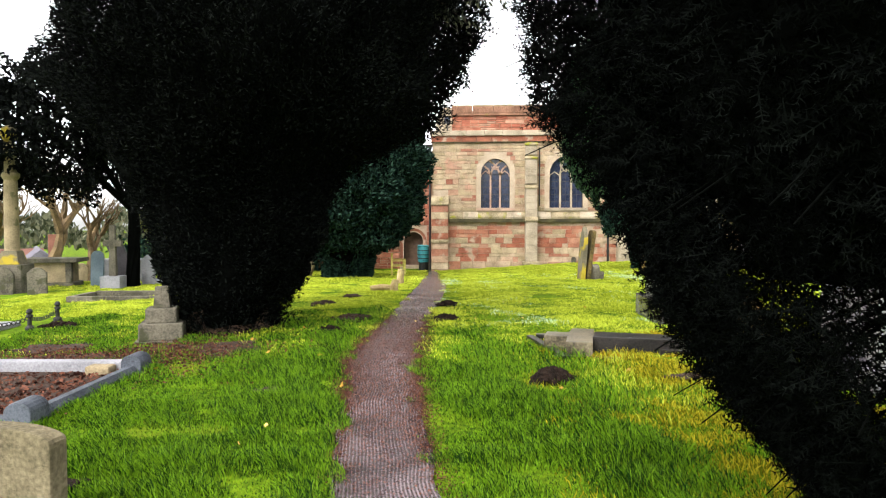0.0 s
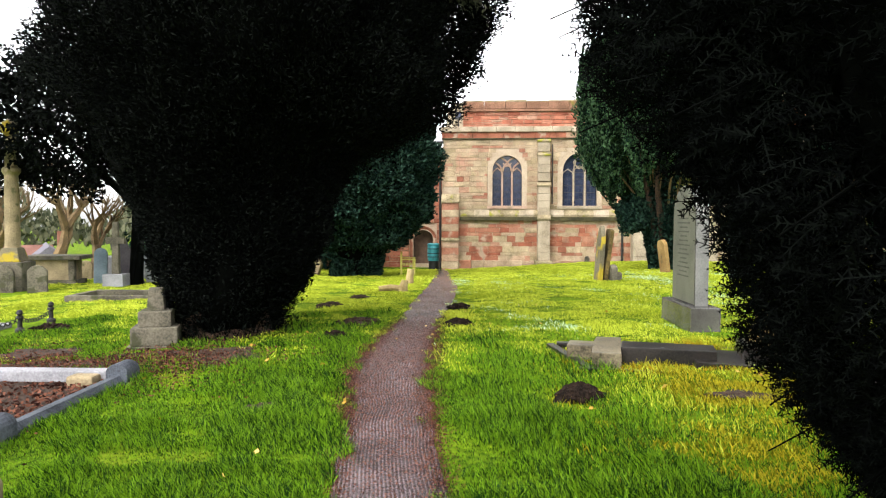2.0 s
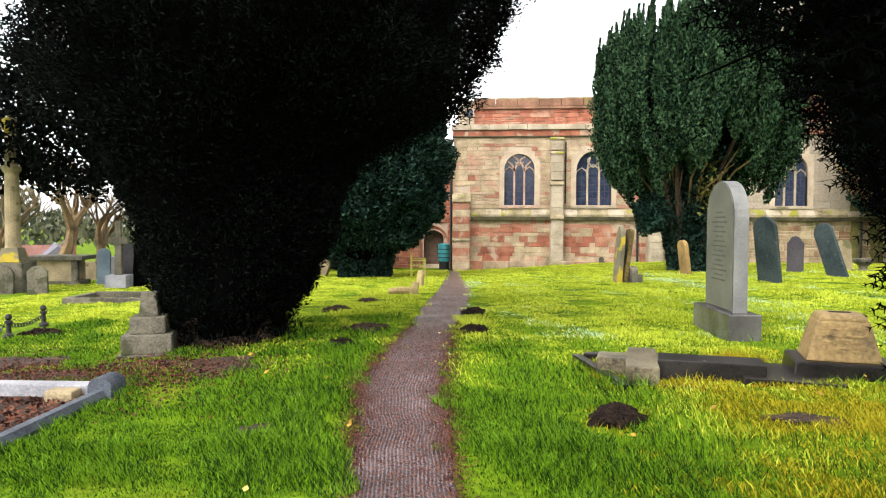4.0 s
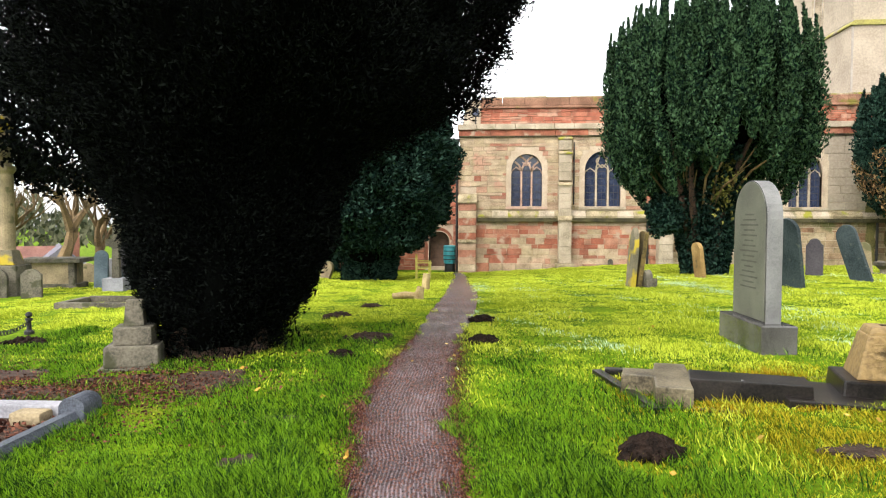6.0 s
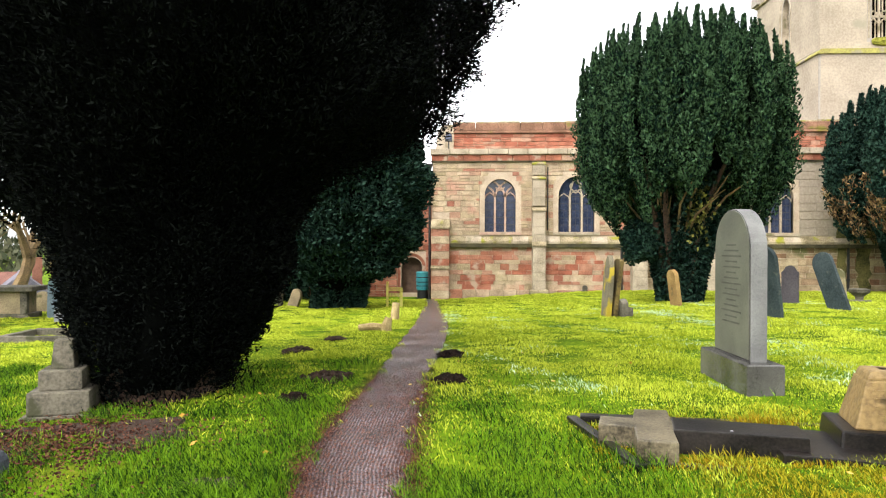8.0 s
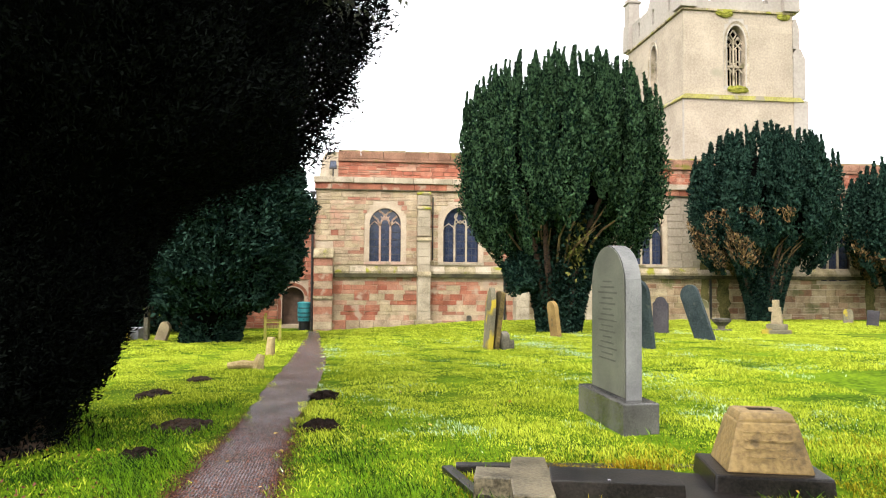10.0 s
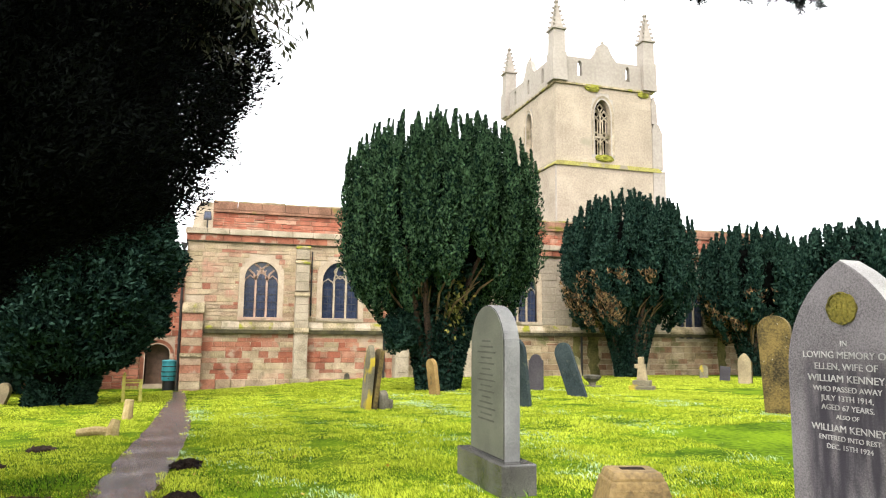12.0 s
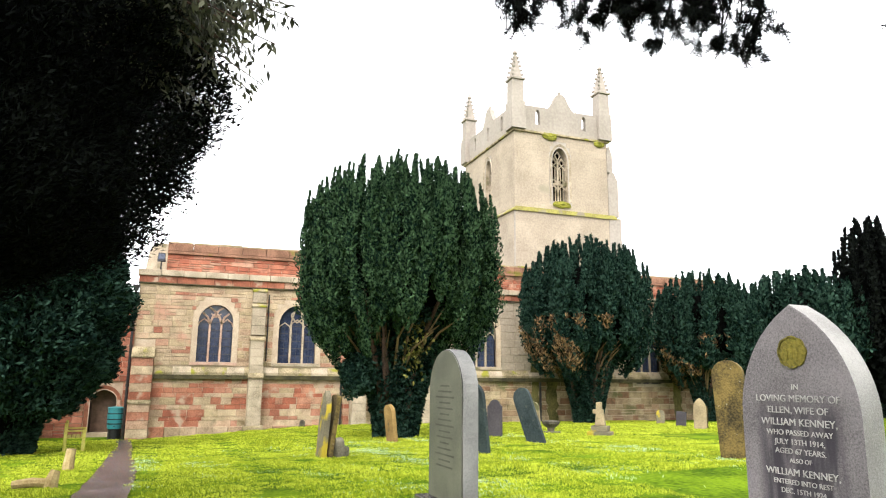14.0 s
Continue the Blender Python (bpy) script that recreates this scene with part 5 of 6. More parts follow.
# ---- kerbed grave with fallen cross ----
kg = thing("kerbed_grave", "sunken kerbed grave plot overgrown with yellow grass", "grave", gz(0.68, 8.42), -7)
bm = cube(-0.045, 0.045, -1.34, 0.03, -0.05, 0.055, 0.012)
bmesh.ops.transform(bm, matrix=pose(0, 0, 0, 0, 0, 19), verts=bm.verts[:])
part("kerb", bm, WET_STONE, kg)
part("kerb", cube(0.065, 2.1, -0.05, 0.06, -0.05, 0.075, 0.012), WET_STONE, kg)
part("kerb", cube(0.3, 1.2, -1.18, -1.08, -0.05, 0.035, 0.01), WET_STONE, kg)
fc = thing("fallen_cross", "fallen stone cross lying flat on the grave", "gravestone", gz(1.02, 7.78), -13)
ol = [(1.22, -0.2), (1.22, 0.16), (0.32, 0.13), (0.30, 0.46), (0.04, 0.44), (0.03, 0.13), (-0.22, 0.13), (-0.22, -0.14), (0.04, -0.14), (0.06, -0.50), (0.34, -0.50), (0.32, -0.16)]
bm = prism(bmesh.new(), ol, 0.0, 0.17, 0.012)
bmesh.ops.transform(bm, matrix=Matrix(((1, 0, 0, 0), (0, 0, 1, 0), (0, 1, 0, 0), (0, 0, 0, 1))), verts=bm.verts[:])
bmesh.ops.recalc_face_normals(bm, faces=bm.faces[:])
part("cross", bm, WET_TOP, fc)
part("shaft", taper(bmesh.new(), 0.92, 0.385, 0.90, 0.36, -0.01, 0.185, 0.01, 0.77, -0.02), WET_STONE, fc)
part("lead_plug", lathe(bmesh.new(), [(0.012, 0.185), (0.014, 0.19), (0.008, 0.192)], 8, 0.72, -0.15), KERB_PALE, fc)
flat = tagged(obj("ledger_slab", cube(-0.42, 0.42, -0.42, 0.36, -0.03, 0.035, 0.01), WET_STONE), "wet flat paving slab beside the pedestal", "slab")
flat.matrix_basis = pose(*gz(2.42, 7.58), 0, 2, -8)
pd = thing("pedestal", "tapered brown stone pedestal of a lost cross", "pedestal", gz(2.93, 7.68, -0.04), -14)
part("plinth", taper(bmesh.new(), 0.84, 0.66, 0.80, 0.62, -0.06, 0.17, 0.02), WET_STONE, pd)
part("body", taper(bmesh.new(), 0.60, 0.48, 0.42, 0.34, 0.17, 0.52, 0.015), PEDESTAL, pd)
part("cap", taper(bmesh.new(), 0.42, 0.34, 0.36, 0.29, 0.515, 0.585, 0.028), PEDESTAL, pd)
part("socket", cube(-0.09, 0.09, -0.045, 0.045, 0.574, 0.588, 0.004), EARTH, pd)
for k in range(4):
    part("inscription_line", cube(-0.17, 0.17 - 0.05 * (k % 2), -0.262 + 0.085 * k * 0.24 + 0.012, -0.258 + 0.085 * k * 0.24 + 0.012, 0.28 + 0.055 * k, 0.290 + 0.055 * k), PEDESTAL, pd)

# ---- left side: kerbed plot with bolsters ----
lp = thing("kerbed_plot", "grave plot of blue-grey kerbs with rounded corner blocks", "grave", gz(-3.6, 5.25), 2)


def bolster(x, y):
    bm = bmesh.new()
    ol = [(-0.11, -0.08), (0.11, -0.08), (0.11, 0.1)] + [(0.11 * math.cos(t), 0.1 + 0.09 * math.sin(t)) for t in np.linspace(0.2, math.pi - 0.2, 9)] + [(-0.11, 0.1)]
    prism(bm, ol, -0.13, 0.13, 0.012)
    bmesh.ops.translate(bm, vec=(x, y, 0.02), verts=bm.verts[:])
    return part("corner_block", bm, KERB_BLUE, lp)


bolster(0.0, 0.0)
bolster(0.0, 1.9)
bm = bmesh.new()
ol = [(-0.07, -0.08), (0.07, -0.08), (0.07, 0.05), (0.035, 0.1), (-0.035, 0.1), (-0.07, 0.05)]
prism(bm, ol, 0.13, 1.77, 0.008)
part("kerb_rail", bm, KERB_BLUE, lp)
part("kerb_rail", cube(-3.2, -0.11, 1.82, 1.98, -0.08, 0.13, 0.012), KERB_PALE, lp)
part("kerb_rail", cube(-3.2, -0.11, -0.08, 0.08, -0.08, 0.06, 0.012), KERB_BLUE, lp)
part("gravel_bed", cube(-3.2, -0.07, 0.08, 1.82, -0.1, 0.02), REDEARTH, lp, "brown leaf-strewn gravel")
part("broken_block", cube(-0.42, -0.16, 1.62, 1.8, 0.0, 0.12, 0.03), BUFF, lp)
slab("headstone", "worn low headstone with lichened cambered top", gz(-2.35, 3.25), 0.62, 0.58, 0.12, "low", OLDSTONE, -8)

# stepped cross base against the big yew
cb = thing("stepped_cross_base", "two-step grey stone cross base beside the yew", "monument", gz(-4.33, 9.2), 18)
part("footing", cube(-0.33, 0.33, -0.32, 0.32, -0.1, 0.03, 0.01), GREYST, cb)
part("lower_step", cube(-0.28, 0.28, -0.27, 0.27, 0.03, 0.26, 0.02), GREYST, cb)
part("upper_step", cube(-0.2, 0.2, -0.19, 0.19, 0.26, 0.46, 0.02), GREYST, cb)
part("shaft", taper(bmesh.new(), 0.22, 0.2, 0.17, 0.15, 0.46, 0.75, 0.015), GREYST, cb)

# iron posts with chains
iron = [(-7.35, 11.6), (-7.15, 10.55), (-7.75, 10.1)]
for k, (x, y) in enumerate(iron):
    ip = thing("iron_post", "small black cast iron chain post with finial", "post", gz(x, y), 0, "grave chain posts")
    part("post", lathe(bmesh.new(), [(0.07, -0.05), (0.07, 0.05), (0.035, 0.08), (0.03, 0.2), (0.055, 0.22), (0.05, 0.25), (0.02, 0.26)], 10), IRON, ip)
    part("finial", lathe(bmesh.new(), [(0.02, 0.255), (0.05, 0.29), (0.04, 0.33), (0.01, 0.35)], 10), IRON, ip)
for (xa, ya), (xb, yb) in zip(iron, iron[1:]):
    ch = thing("chain", "sagging black iron chain", "chain", gz(xa, ya))
    for j in range(12):
        f = (j + 0.5) / 12
        lk = bmesh.new()
        px, py = (xb - xa) * f, (yb - ya) * f
        pz = 0.2 - 0.5 * f * (1 - f) * 0.6 + (ground_z(xb, yb) - ground_z(xa, ya)) * f
        pts = [(px + 0.045 * math.cos(t) * (xb - xa) / 1.2, py + 0.045 * math.cos(t) * (yb - ya) / 1.2, pz + 0.03 * math.sin(t)) for t in np.linspace(0, 6.2832, 9)]
        tube(lk, pts, [0.008] * 9, 4)
        part("link", lk, IRON, ch)
gs = tagged(obj("grave_slab", cube(-1.3, 0.35, -0.5, 0.5, -0.06, 0.09, 0.015), KERB_PALE), "pale flat slab inside the chains", "grave")
gs.matrix_basis = pose(*gz(-8.0, 10.6), 0, 0, 4)
lk_ = thing("low_kerb_plot", "low grey stone kerb in the grass", "grave", gz(-8.35, 15.2), 4)
part("kerb", cube(-1.0, 1.1, -0.07, 0.07, -0.05, 0.11, 0.015), GREYST, lk_)
part("kerb", cube(-0.9, 1.1, 1.1, 1.24, -0.05, 0.12, 0.015), GREYST, lk_)
part("kerb", cube(-1.0, -0.86, 0.08, 1.09, -0.05, 0.11, 0.015), GREYST, lk_)

# chest tomb, column and their neighbours
ct = thing("chest_tomb", "large grey stone chest tomb with overhanging lid", "tomb", gz(-14.3, 22.7), 12)
part("base", cube(-1.0, 0.62, -0.5, 0.5, -0.1, 0.14, 0.02), GREYST, ct)
part("body", cube(-0.9, 0.5, -0.4, 0.4, 0.14, 0.82, 0.02), BUFF, ct)
part("corner_pilaster", cube(0.36, 0.56, -0.46, -0.26, 0.14, 0.82, 0.03), GREYST, ct)
part("corner_pilaster", cube(-0.96, -0.76, -0.46, -0.26, 0.14, 0.82, 0.03), GREYST, ct)
part("lid", cube(-1.12, 0.78, -0.62, 0.62, 0.82, 0.96, 0.03), GREYST, ct)
cm = thing("column_monument", "tall round stone memorial column on a mossy pedestal", "monument", gz(-13.55, 19.3), 10)
part("pedestal", cube(-0.42, 0.42, -0.42, 0.42, -0.1, 0.85, 0.03), GREYST, cm)
part("moulding", taper(bmesh.new(), 0.62, 0.62, 0.42, 0.42, 0.85, 1.25, 0.03), LICHEN, cm)
part("shaft", lathe(bmesh.new(), [(0.21, 1.25), (0.2, 1.4), (0.18, 3.2), (0.17, 3.3), (0.24, 3.4), (0.24, 3.5), (0.16, 3.55), (0.15, 4.4)], 18), BUFF, cm)
part("ball", lathe(bmesh.new(), [(0.1, 4.4), (0.2, 4.5), (0.24, 4.65), (0.2, 4.8), (0.06, 4.9)], 14), LICHEN, cm)
for at, w, h, tp, m, lab in (((-13.35, 18.55), 0.6, 0.78, "round", GREYST, "weathered rounded grey headstone beside the column"), ((-12.15, 18.3), 0.5, 0.75, "shoulder", GREYST, "weathered shouldered grey headstone by the tomb"),
                             ((-12.5, 21.9), 0.40, 1.18, "round", SLATE_PALE, "narrow pale blue slate headstone with rounded top"), ((-11.0, 22.4), 0.4, 1.0, "gothic", KERB_PALE, "pale pointed headstone near the leaning slab"),
                             ((-12.0, 22.4), 0.45, 0.9, "gothic", SLATE, "blue pointed headstone behind the slate"), ((-14.2, 23.0), 0.5, 0.55, "gothic", KERB_PALE, "small white pointed marble headstone"),
                             ((-14.9, 25.0), 0.5, 0.7, "round", BUFF, "far rounded buff sandstone headstone"), ((-16.5, 24.0), 0.6, 0.6, "round", GREYST, "far low rounded grey headstone")):
    slab("headstone", lab, gz(*at), w, h, 0.1, tp, m, 12, lean=random.Random(int(h * 100)).uniform(-4, 4))
slab("headstone", "dark slab leaning steeply against a monument", gz(-11.35, 22.0), 0.5, 1.5, 0.1, "plain", SLATE_DARK, 10, lean=-22)
tc = thing("tall_cross", "tall grey stone cross on a block base", "monument", gz(-11.35, 20.8), 8)
part("base", cube(-0.3, 0.3, -0.3, 0.3, -0.1, 0.38, 0.02), KERB_PALE, tc)
part("shaft", taper(bmesh.new(), 0.22, 0.18, 0.16, 0.13, 0.38, 1.98, 0.015), GREYST, tc)
part("crosspiece", cube(-0.28, 0.28, -0.08, 0.08, 1.3, 1.5, 0.02), GREYST, tc)
pl = thing("pale_cross", "small pale cross on stepped base", "gravestone", gz(-10.6, 22.6), 8, "gravestones")
part("base", cube(-0.25, 0.25, -0.2, 0.2, -0.1, 0.2, 0.02), KERB_PALE, pl)
bm = cube(-0.07, 0.07, -0.06, 0.06, 0.2, 1.25, 0.012)
box(bm, -0.26, 0.26, -0.055, 0.055, 0.85, 0.99, 0.012)
part("cross", bm, KERB_PALE, pl)
wt = tagged(obj("table_tomb", cube(-1.0, 1.0, -0.4, 0.4, -0.1, 0.85, 0.03), KERB_PALE), "far pale flat topped tomb", "tomb")
wt.matrix_basis = pose(*gz(-13.0, 24.6), 0, 0, 5)
# stones seen past the big yew
slab("headstone", "thin grey headstone seen edge on", gz(-7.4, 27.5), 0.6, 1.3, 0.14, "round", GREYST, GRAVE + 10)
slab("headstone", "mossy yellow-green headstone past the yew", gz(-7.9, 27.2), 0.4, 0.7, 0.14, "round", LICHEN, GRAVE + 10, tip=10)
slab("headstone", "small leaning mossy headstone", gz(-6.8, 27.0), 0.45, 0.7, 0.12, "round", BUFF, -30, lean=25)
slab("headstone", "dark leaning headstone by the yew", gz(-6.4, 18.5), 0.5, 0.75, 0.1, "plain", SLATE_DARK, -20, lean=-12)
tb = tagged(obj("ledger_tomb", cube(-0.9, 0.9, -0.4, 0.4, -0.05, 0.42, 0.03), KERB_PALE), "pale low ledger tomb", "tomb")
tb.matrix_basis = pose(*gz(-8.6, 27.8), 0, 0, 5)

# ---- bench, water butt, stumps ----
bn = thing("bench", "yellowed wooden garden bench by the path", "bench", gz(-3.05, 26.6), 97)
for x in (-0.6, 0.6):
    part("front_leg", cube(x - 0.05, x + 0.05, -0.3, -0.21, -0.03, 0.6, 0.006), BENCHW, bn)
    part("back_leg", cube(x - 0.05, x + 0.05, 0.19, 0.27, -0.03, 0.86, 0.006), BENCHW, bn)
    part("armrest", cube(x - 0.045, x + 0.045, -0.32, 0.22, 0.6, 0.64, 0.008), BENCHW, bn)
for k in range(4):
    part("seat_slat", cube(-0.62, 0.62, -0.26 + 0.115 * k, -0.165 + 0.115 * k, 0.40, 0.43, 0.005), BENCHW, bn)
part("seat_rail", cube(-0.57, 0.57, -0.275, -0.235, 0.32, 0.395), BENCHW, bn)
for z in (0.55, 0.66, 0.77):
    part("back_slat", cube(-0.62, 0.62, 0.215, 0.24, z, z + 0.085, 0.005), BENCHW, bn)
wb = thing("water_butt", "teal plastic water butt on a black stand", "water butt", gz(-2.62, 34.35))
part("stand", lathe(bmesh.new(), [(0.26, -0.05), (0.25, 0.4), (0.28, 0.42)], 16), BLACKPL, wb)
part("barrel", lathe(bmesh.new(), [(0.29, 0.42), (0.31, 0.6), (0.30, 0.61), (0.32, 0.78), (0.31, 0.79), (0.32, 1.0), (0.31, 1.01), (0.30, 1.2)], 20), TEAL, wb, smooth=False)
for z in (0.61, 0.79, 1.01):
    part("hoop", lathe(bmesh.new(), [(0.322, z - 0.02), (0.33, z), (0.322, z + 0.02)], 20), BLACKPL, wb)
part("lid", lathe(bmesh.new(), [(0.32, 1.2), (0.33, 1.23), (0.28, 1.27), (0.05, 1.29)], 20), TEAL, wb)
part("tap", cube(-0.02, 0.02, -0.38, -0.3, 0.5, 0.54, 0.006), BLACKPL, wb)
bm = bmesh.new()
tube(bm, [(0, 0, -0.05), (0.01, 0, 0.2), (0.03, 0, 0.42)], [0.12, 0.1, 0.09], 9)
tagged(obj("stump_post", bm, STUMPW), "short pale cut post standing in the grass", "stump").matrix_basis = pose(*gz(-2.1, 18.8))
st = thing("stump", "low pale rotten stump split in two", "stump", gz(-2.0, 15.6))
part("upright", tube(bmesh.new(), [(0.1, 0, -0.05), (0.12, 0, 0.12), (0.16, 0.02, 0.27)], [0.12, 0.1, 0.07], 8), STUMPW, st)
part("log", tube(bmesh.new(), [(-0.42, 0.02, 0.07), (-0.15, 0, 0.1), (0.08, 0, 0.08)], [0.06, 0.075, 0.07], 8), STUMPW, st)
fl = thing("floodlight", "grey floodlight on a bracket above the wall", "lamp", (-1.42, 34.45, 6.05))
part("bracket", cube(-0.03, 0.03, -0.03, 0.03, -0.03, 0.45), IRON, fl)
part("housing", taper(bmesh.new(), 0.34, 0.22, 0.28, 0.14, 0.42, 0.8, 0.02), LEAD, fl)
part("lens", cube(-0.13, 0.13, -0.115, -0.10, 0.5, 0.74), GLASS, fl)


# ---- molehills and worn patches ----
def patch(name, label, x, y, rx, ry, hump, material, seed, clods=0):
    bm = bmesh.new()
    rnd = random.Random(seed)
    rings = []
    for i in range(6):
        f = 1 - i / 6
        rings.append([])
        for k in range(20):
            a = 6.28319 * k / 20
            q = f * (1 + 0.28 * math.sin(2 * a + seed) + 0.2 * math.sin(5 * a + 2 * seed) * (0.5 + f / 2) + rnd.uniform(-0.2, 0.2))
            px, py = x + rx * q * math.cos(a), y + ry * q * math.sin(a)
            pz = ground_z(px, py) + (0.022 if i else -0.03) + hump * (1 - f ** 2) * rnd.uniform(0.55, 1.15)
            rings[-1].append(bm.verts.new((px, py, pz)))
    for a, b in zip(rings, rings[1:]):
        for k in range(20):
            bm.faces.new((a[k], a[(k + 1) % 20], b[(k + 1) % 20], b[k]))
    bm.faces.new(rings[-1])
    for k in range(clods):
        a, q = rnd.uniform(0, 6.283), rnd.uniform(0, 1) ** 0.6
        c = Vector((x + rx * q * math.cos(a), y + ry * q * math.sin(a), 0))
        c.z = ground_z(c.x, c.y) + 0.02 + hump * (1 - q * q)
        s = rnd.uniform(0.012, 0.045)
        made = bmesh.ops.create_icosphere(bm, subdivisions=1, radius=s)["verts"]
        for v in made:
            v.co = v.co * rnd.uniform(0.7, 1.2) + c
    ob = obj(name, bm, material)
    return tagged(ob, label, "molehill" if clods else "ground", kind="" if clods else "structure")


patch("molehill", "fresh heap of black molehill earth on grass", 0.70, 6.22, 0.17, 0.16, 0.085, EARTH, 1, 420)
patch("molehill", "low dark molehill beside the path", -0.45, 10.25, 0.19, 0.18, 0.05, EARTH, 2, 90)
patch("molehill", "low dark molehill farther along the path", -0.5, 12.05, 0.18, 0.18, 0.05, EARTH, 3, 90)
patch("molehill", "old reddish molehill in the lawn", -1.96, 10.66, 0.3, 0.26, 0.035, REDEARTH, 4, 80)
patch("molehill", "small dark molehill near the yew", -2.05, 9.5, 0.17, 0.15, 0.04, EARTH, 5, 70)
patch("molehill", "old brown molehill far along the lawn", -2.93, 12.9, 0.22, 0.25, 0.03, REDEARTH, 6, 60)
patch("molehill", "small flat molehill near the stump", -2.6, 14.3, 0.18, 0.2, 0.025, REDEARTH, 8, 50)
patch("molehill", "dark low earth heap beside a chain post", -6.78, 10.75, 0.3, 0.13, 0.06, EARTH, 15, 70)
patch("bare_patch", "bare needle-strewn soil by the kerbed plot", -4.6, 7.85, 1.0, 0.45, 0.015, REDEARTH, 9)
patch("bare_patch", "bare soil strewn with needles under the yew", -3.1, 8.3, 0.55, 0.5, 0.015, REDEARTH, 10)
patch("bare_patch", "thin brown soil in the grass by the chains", -5.6, 8.7, 0.7, 0.28, 0.012, REDEARTH, 11)
patch("bare_patch", "brown strip of litter before the stepped base", -4.0, 8.45, 0.6, 0.25, 0.012, REDEARTH, 13)
patch("bare_patch", "worn muddy patch beside the path", -1.9, 6.1, 0.2, 0.12, 0.012, REDEARTH, 12)
patch("bare_patch", "worn patch in the near lawn", -1.95, 7.0, 0.22, 0.14, 0.012, REDEARTH, 14)
patch("bare_patch", "bare litter patch in yellowed grass", 2.0, 6.2, 0.3, 0.15, 0.012, REDEARTH, 16)
patch("bare_patch", "dark soil by the low headstone", -2.5, 3.9, 0.22, 0.1, 0.012, EARTH, 18)

# ---- masonry, stone by stone ----
def unit_stone(seed):
    bm = bmesh.new()
    bmesh.ops.create_cube(bm, size=1.0)
    rnd = random.Random(seed)
    front = [e for e in bm.edges if all(v.co.y < 0 for v in e.verts)]
    bmesh.ops.bevel(bm, geom=front, offset=0.05, segments=1, affect="EDGES")
    for v in bm.verts:
        v.co += Vector((rnd.uniform(-0.025, 0.025), rnd.uniform(-0.06, 0.06) if v.co.y < -0.3 else 0, rnd.uniform(-0.035, 0.035)))
    me = bpy.data.meshes.new("stone")
    bm.to_mesh(me)
    bm.free()
    return me


def courses(x0, x1, z0, z1, blocked, hs, ws, rnd, joint=0.014):
    """Rows of stones of uneven height and length that leave the blocked stretches free."""
    out, z = [], z0
    while z < z1 - 0.05:
        h = min(rnd.uniform(*hs), z1 - z)
        if z1 - z - h < hs[0] * 0.6:
            h = z1 - z
        free = [(x0, x1)]
        for a, b, c, d in blocked:
            if c < z + h and d > z:
                free = [seg for (p, q) in free for seg in ((p, min(q, a)), (max(p, b), q)) if seg[1] - seg[0] > 0.04]
        for p, q in free:
            x = p
            while x < q - 0.01:
                w = rnd.uniform(*ws)
                if q - x - w < ws[0] * 0.7:
                    w = q - x
                out.append((x + joint / 2, x + w - joint / 2, z + joint / 2, z + h - joint / 2))
                x += w
        z += h
    return out


def window_blocks(windows):
    out = []
    for x0, x1, z0, spring, apex in windows:
        out.append((x0 - 0.24, x1 + 0.24, z0 - 0.15, spring))
        n = 6
        for k in range(n):
            t0, t1 = k / n, (k + 1) / n
            top = apex + 0.2
            half = (x1 - x0 + 0.48) / 2 * math.sqrt(max(0.0, 1 - t0 ** 2.2))
            cx = (x0 + x1) / 2
            out.append((cx - half, cx + half, spring + (top - spring) * t0, spring + (top - spring) * t1))
    return out


rnd = random.Random(5)
WB = window_blocks(WINDOWS)
BB = [(2.44, 3.05, -2, 5.44), (-2.3, -1.36, -2, 2.95), (6.93, 7.62, -2, 3.8), (18.38, 19.22, -2, 3.4), (10.28, 10.92, -2, 3.6)]
variants = [unit_stone(k) for k in range(6)]
mats = {}
for m in (STONE, CREAM, REDST):
    mats[m.name] = []
    for v in variants:
        c = v.copy()
        c.materials.append(m)
        mats[m.name].append(c)
main = courses(-2.15, 6.93, -0.46, 1.6, WB + BB, (0.16, 0.30), (0.26, 0.72), rnd, 0.011)
for x0, x1, z0, z1 in main:
    k = rnd.random()
    # red stones come in runs
    red = noise.noise((x0 * 0.55, z0 * 1.7, 2.0)) + 0.35 * (k - 0.5) + (0.12 if 0.3 < z0 < 1.2 else -0.1)
    nm = "red_sandstone" if red > 0.14 else ("mixed_sandstone" if red > -0.08 else "cream_sandstone")
    s = new("stone", rnd.choice(mats[nm]))
    s.parent = wall_south
    s.matrix_basis = Matrix.LocRotScale(((x0 + x1) / 2, FY + 0.05, (z0 + z1) / 2), Euler((0, rnd.uniform(-0.012, 0.012), 0)), (x1 - x0, 0.09 + rnd.uniform(0, 0.03), (z1 - z0) * rnd.uniform(0.94, 1.03)))


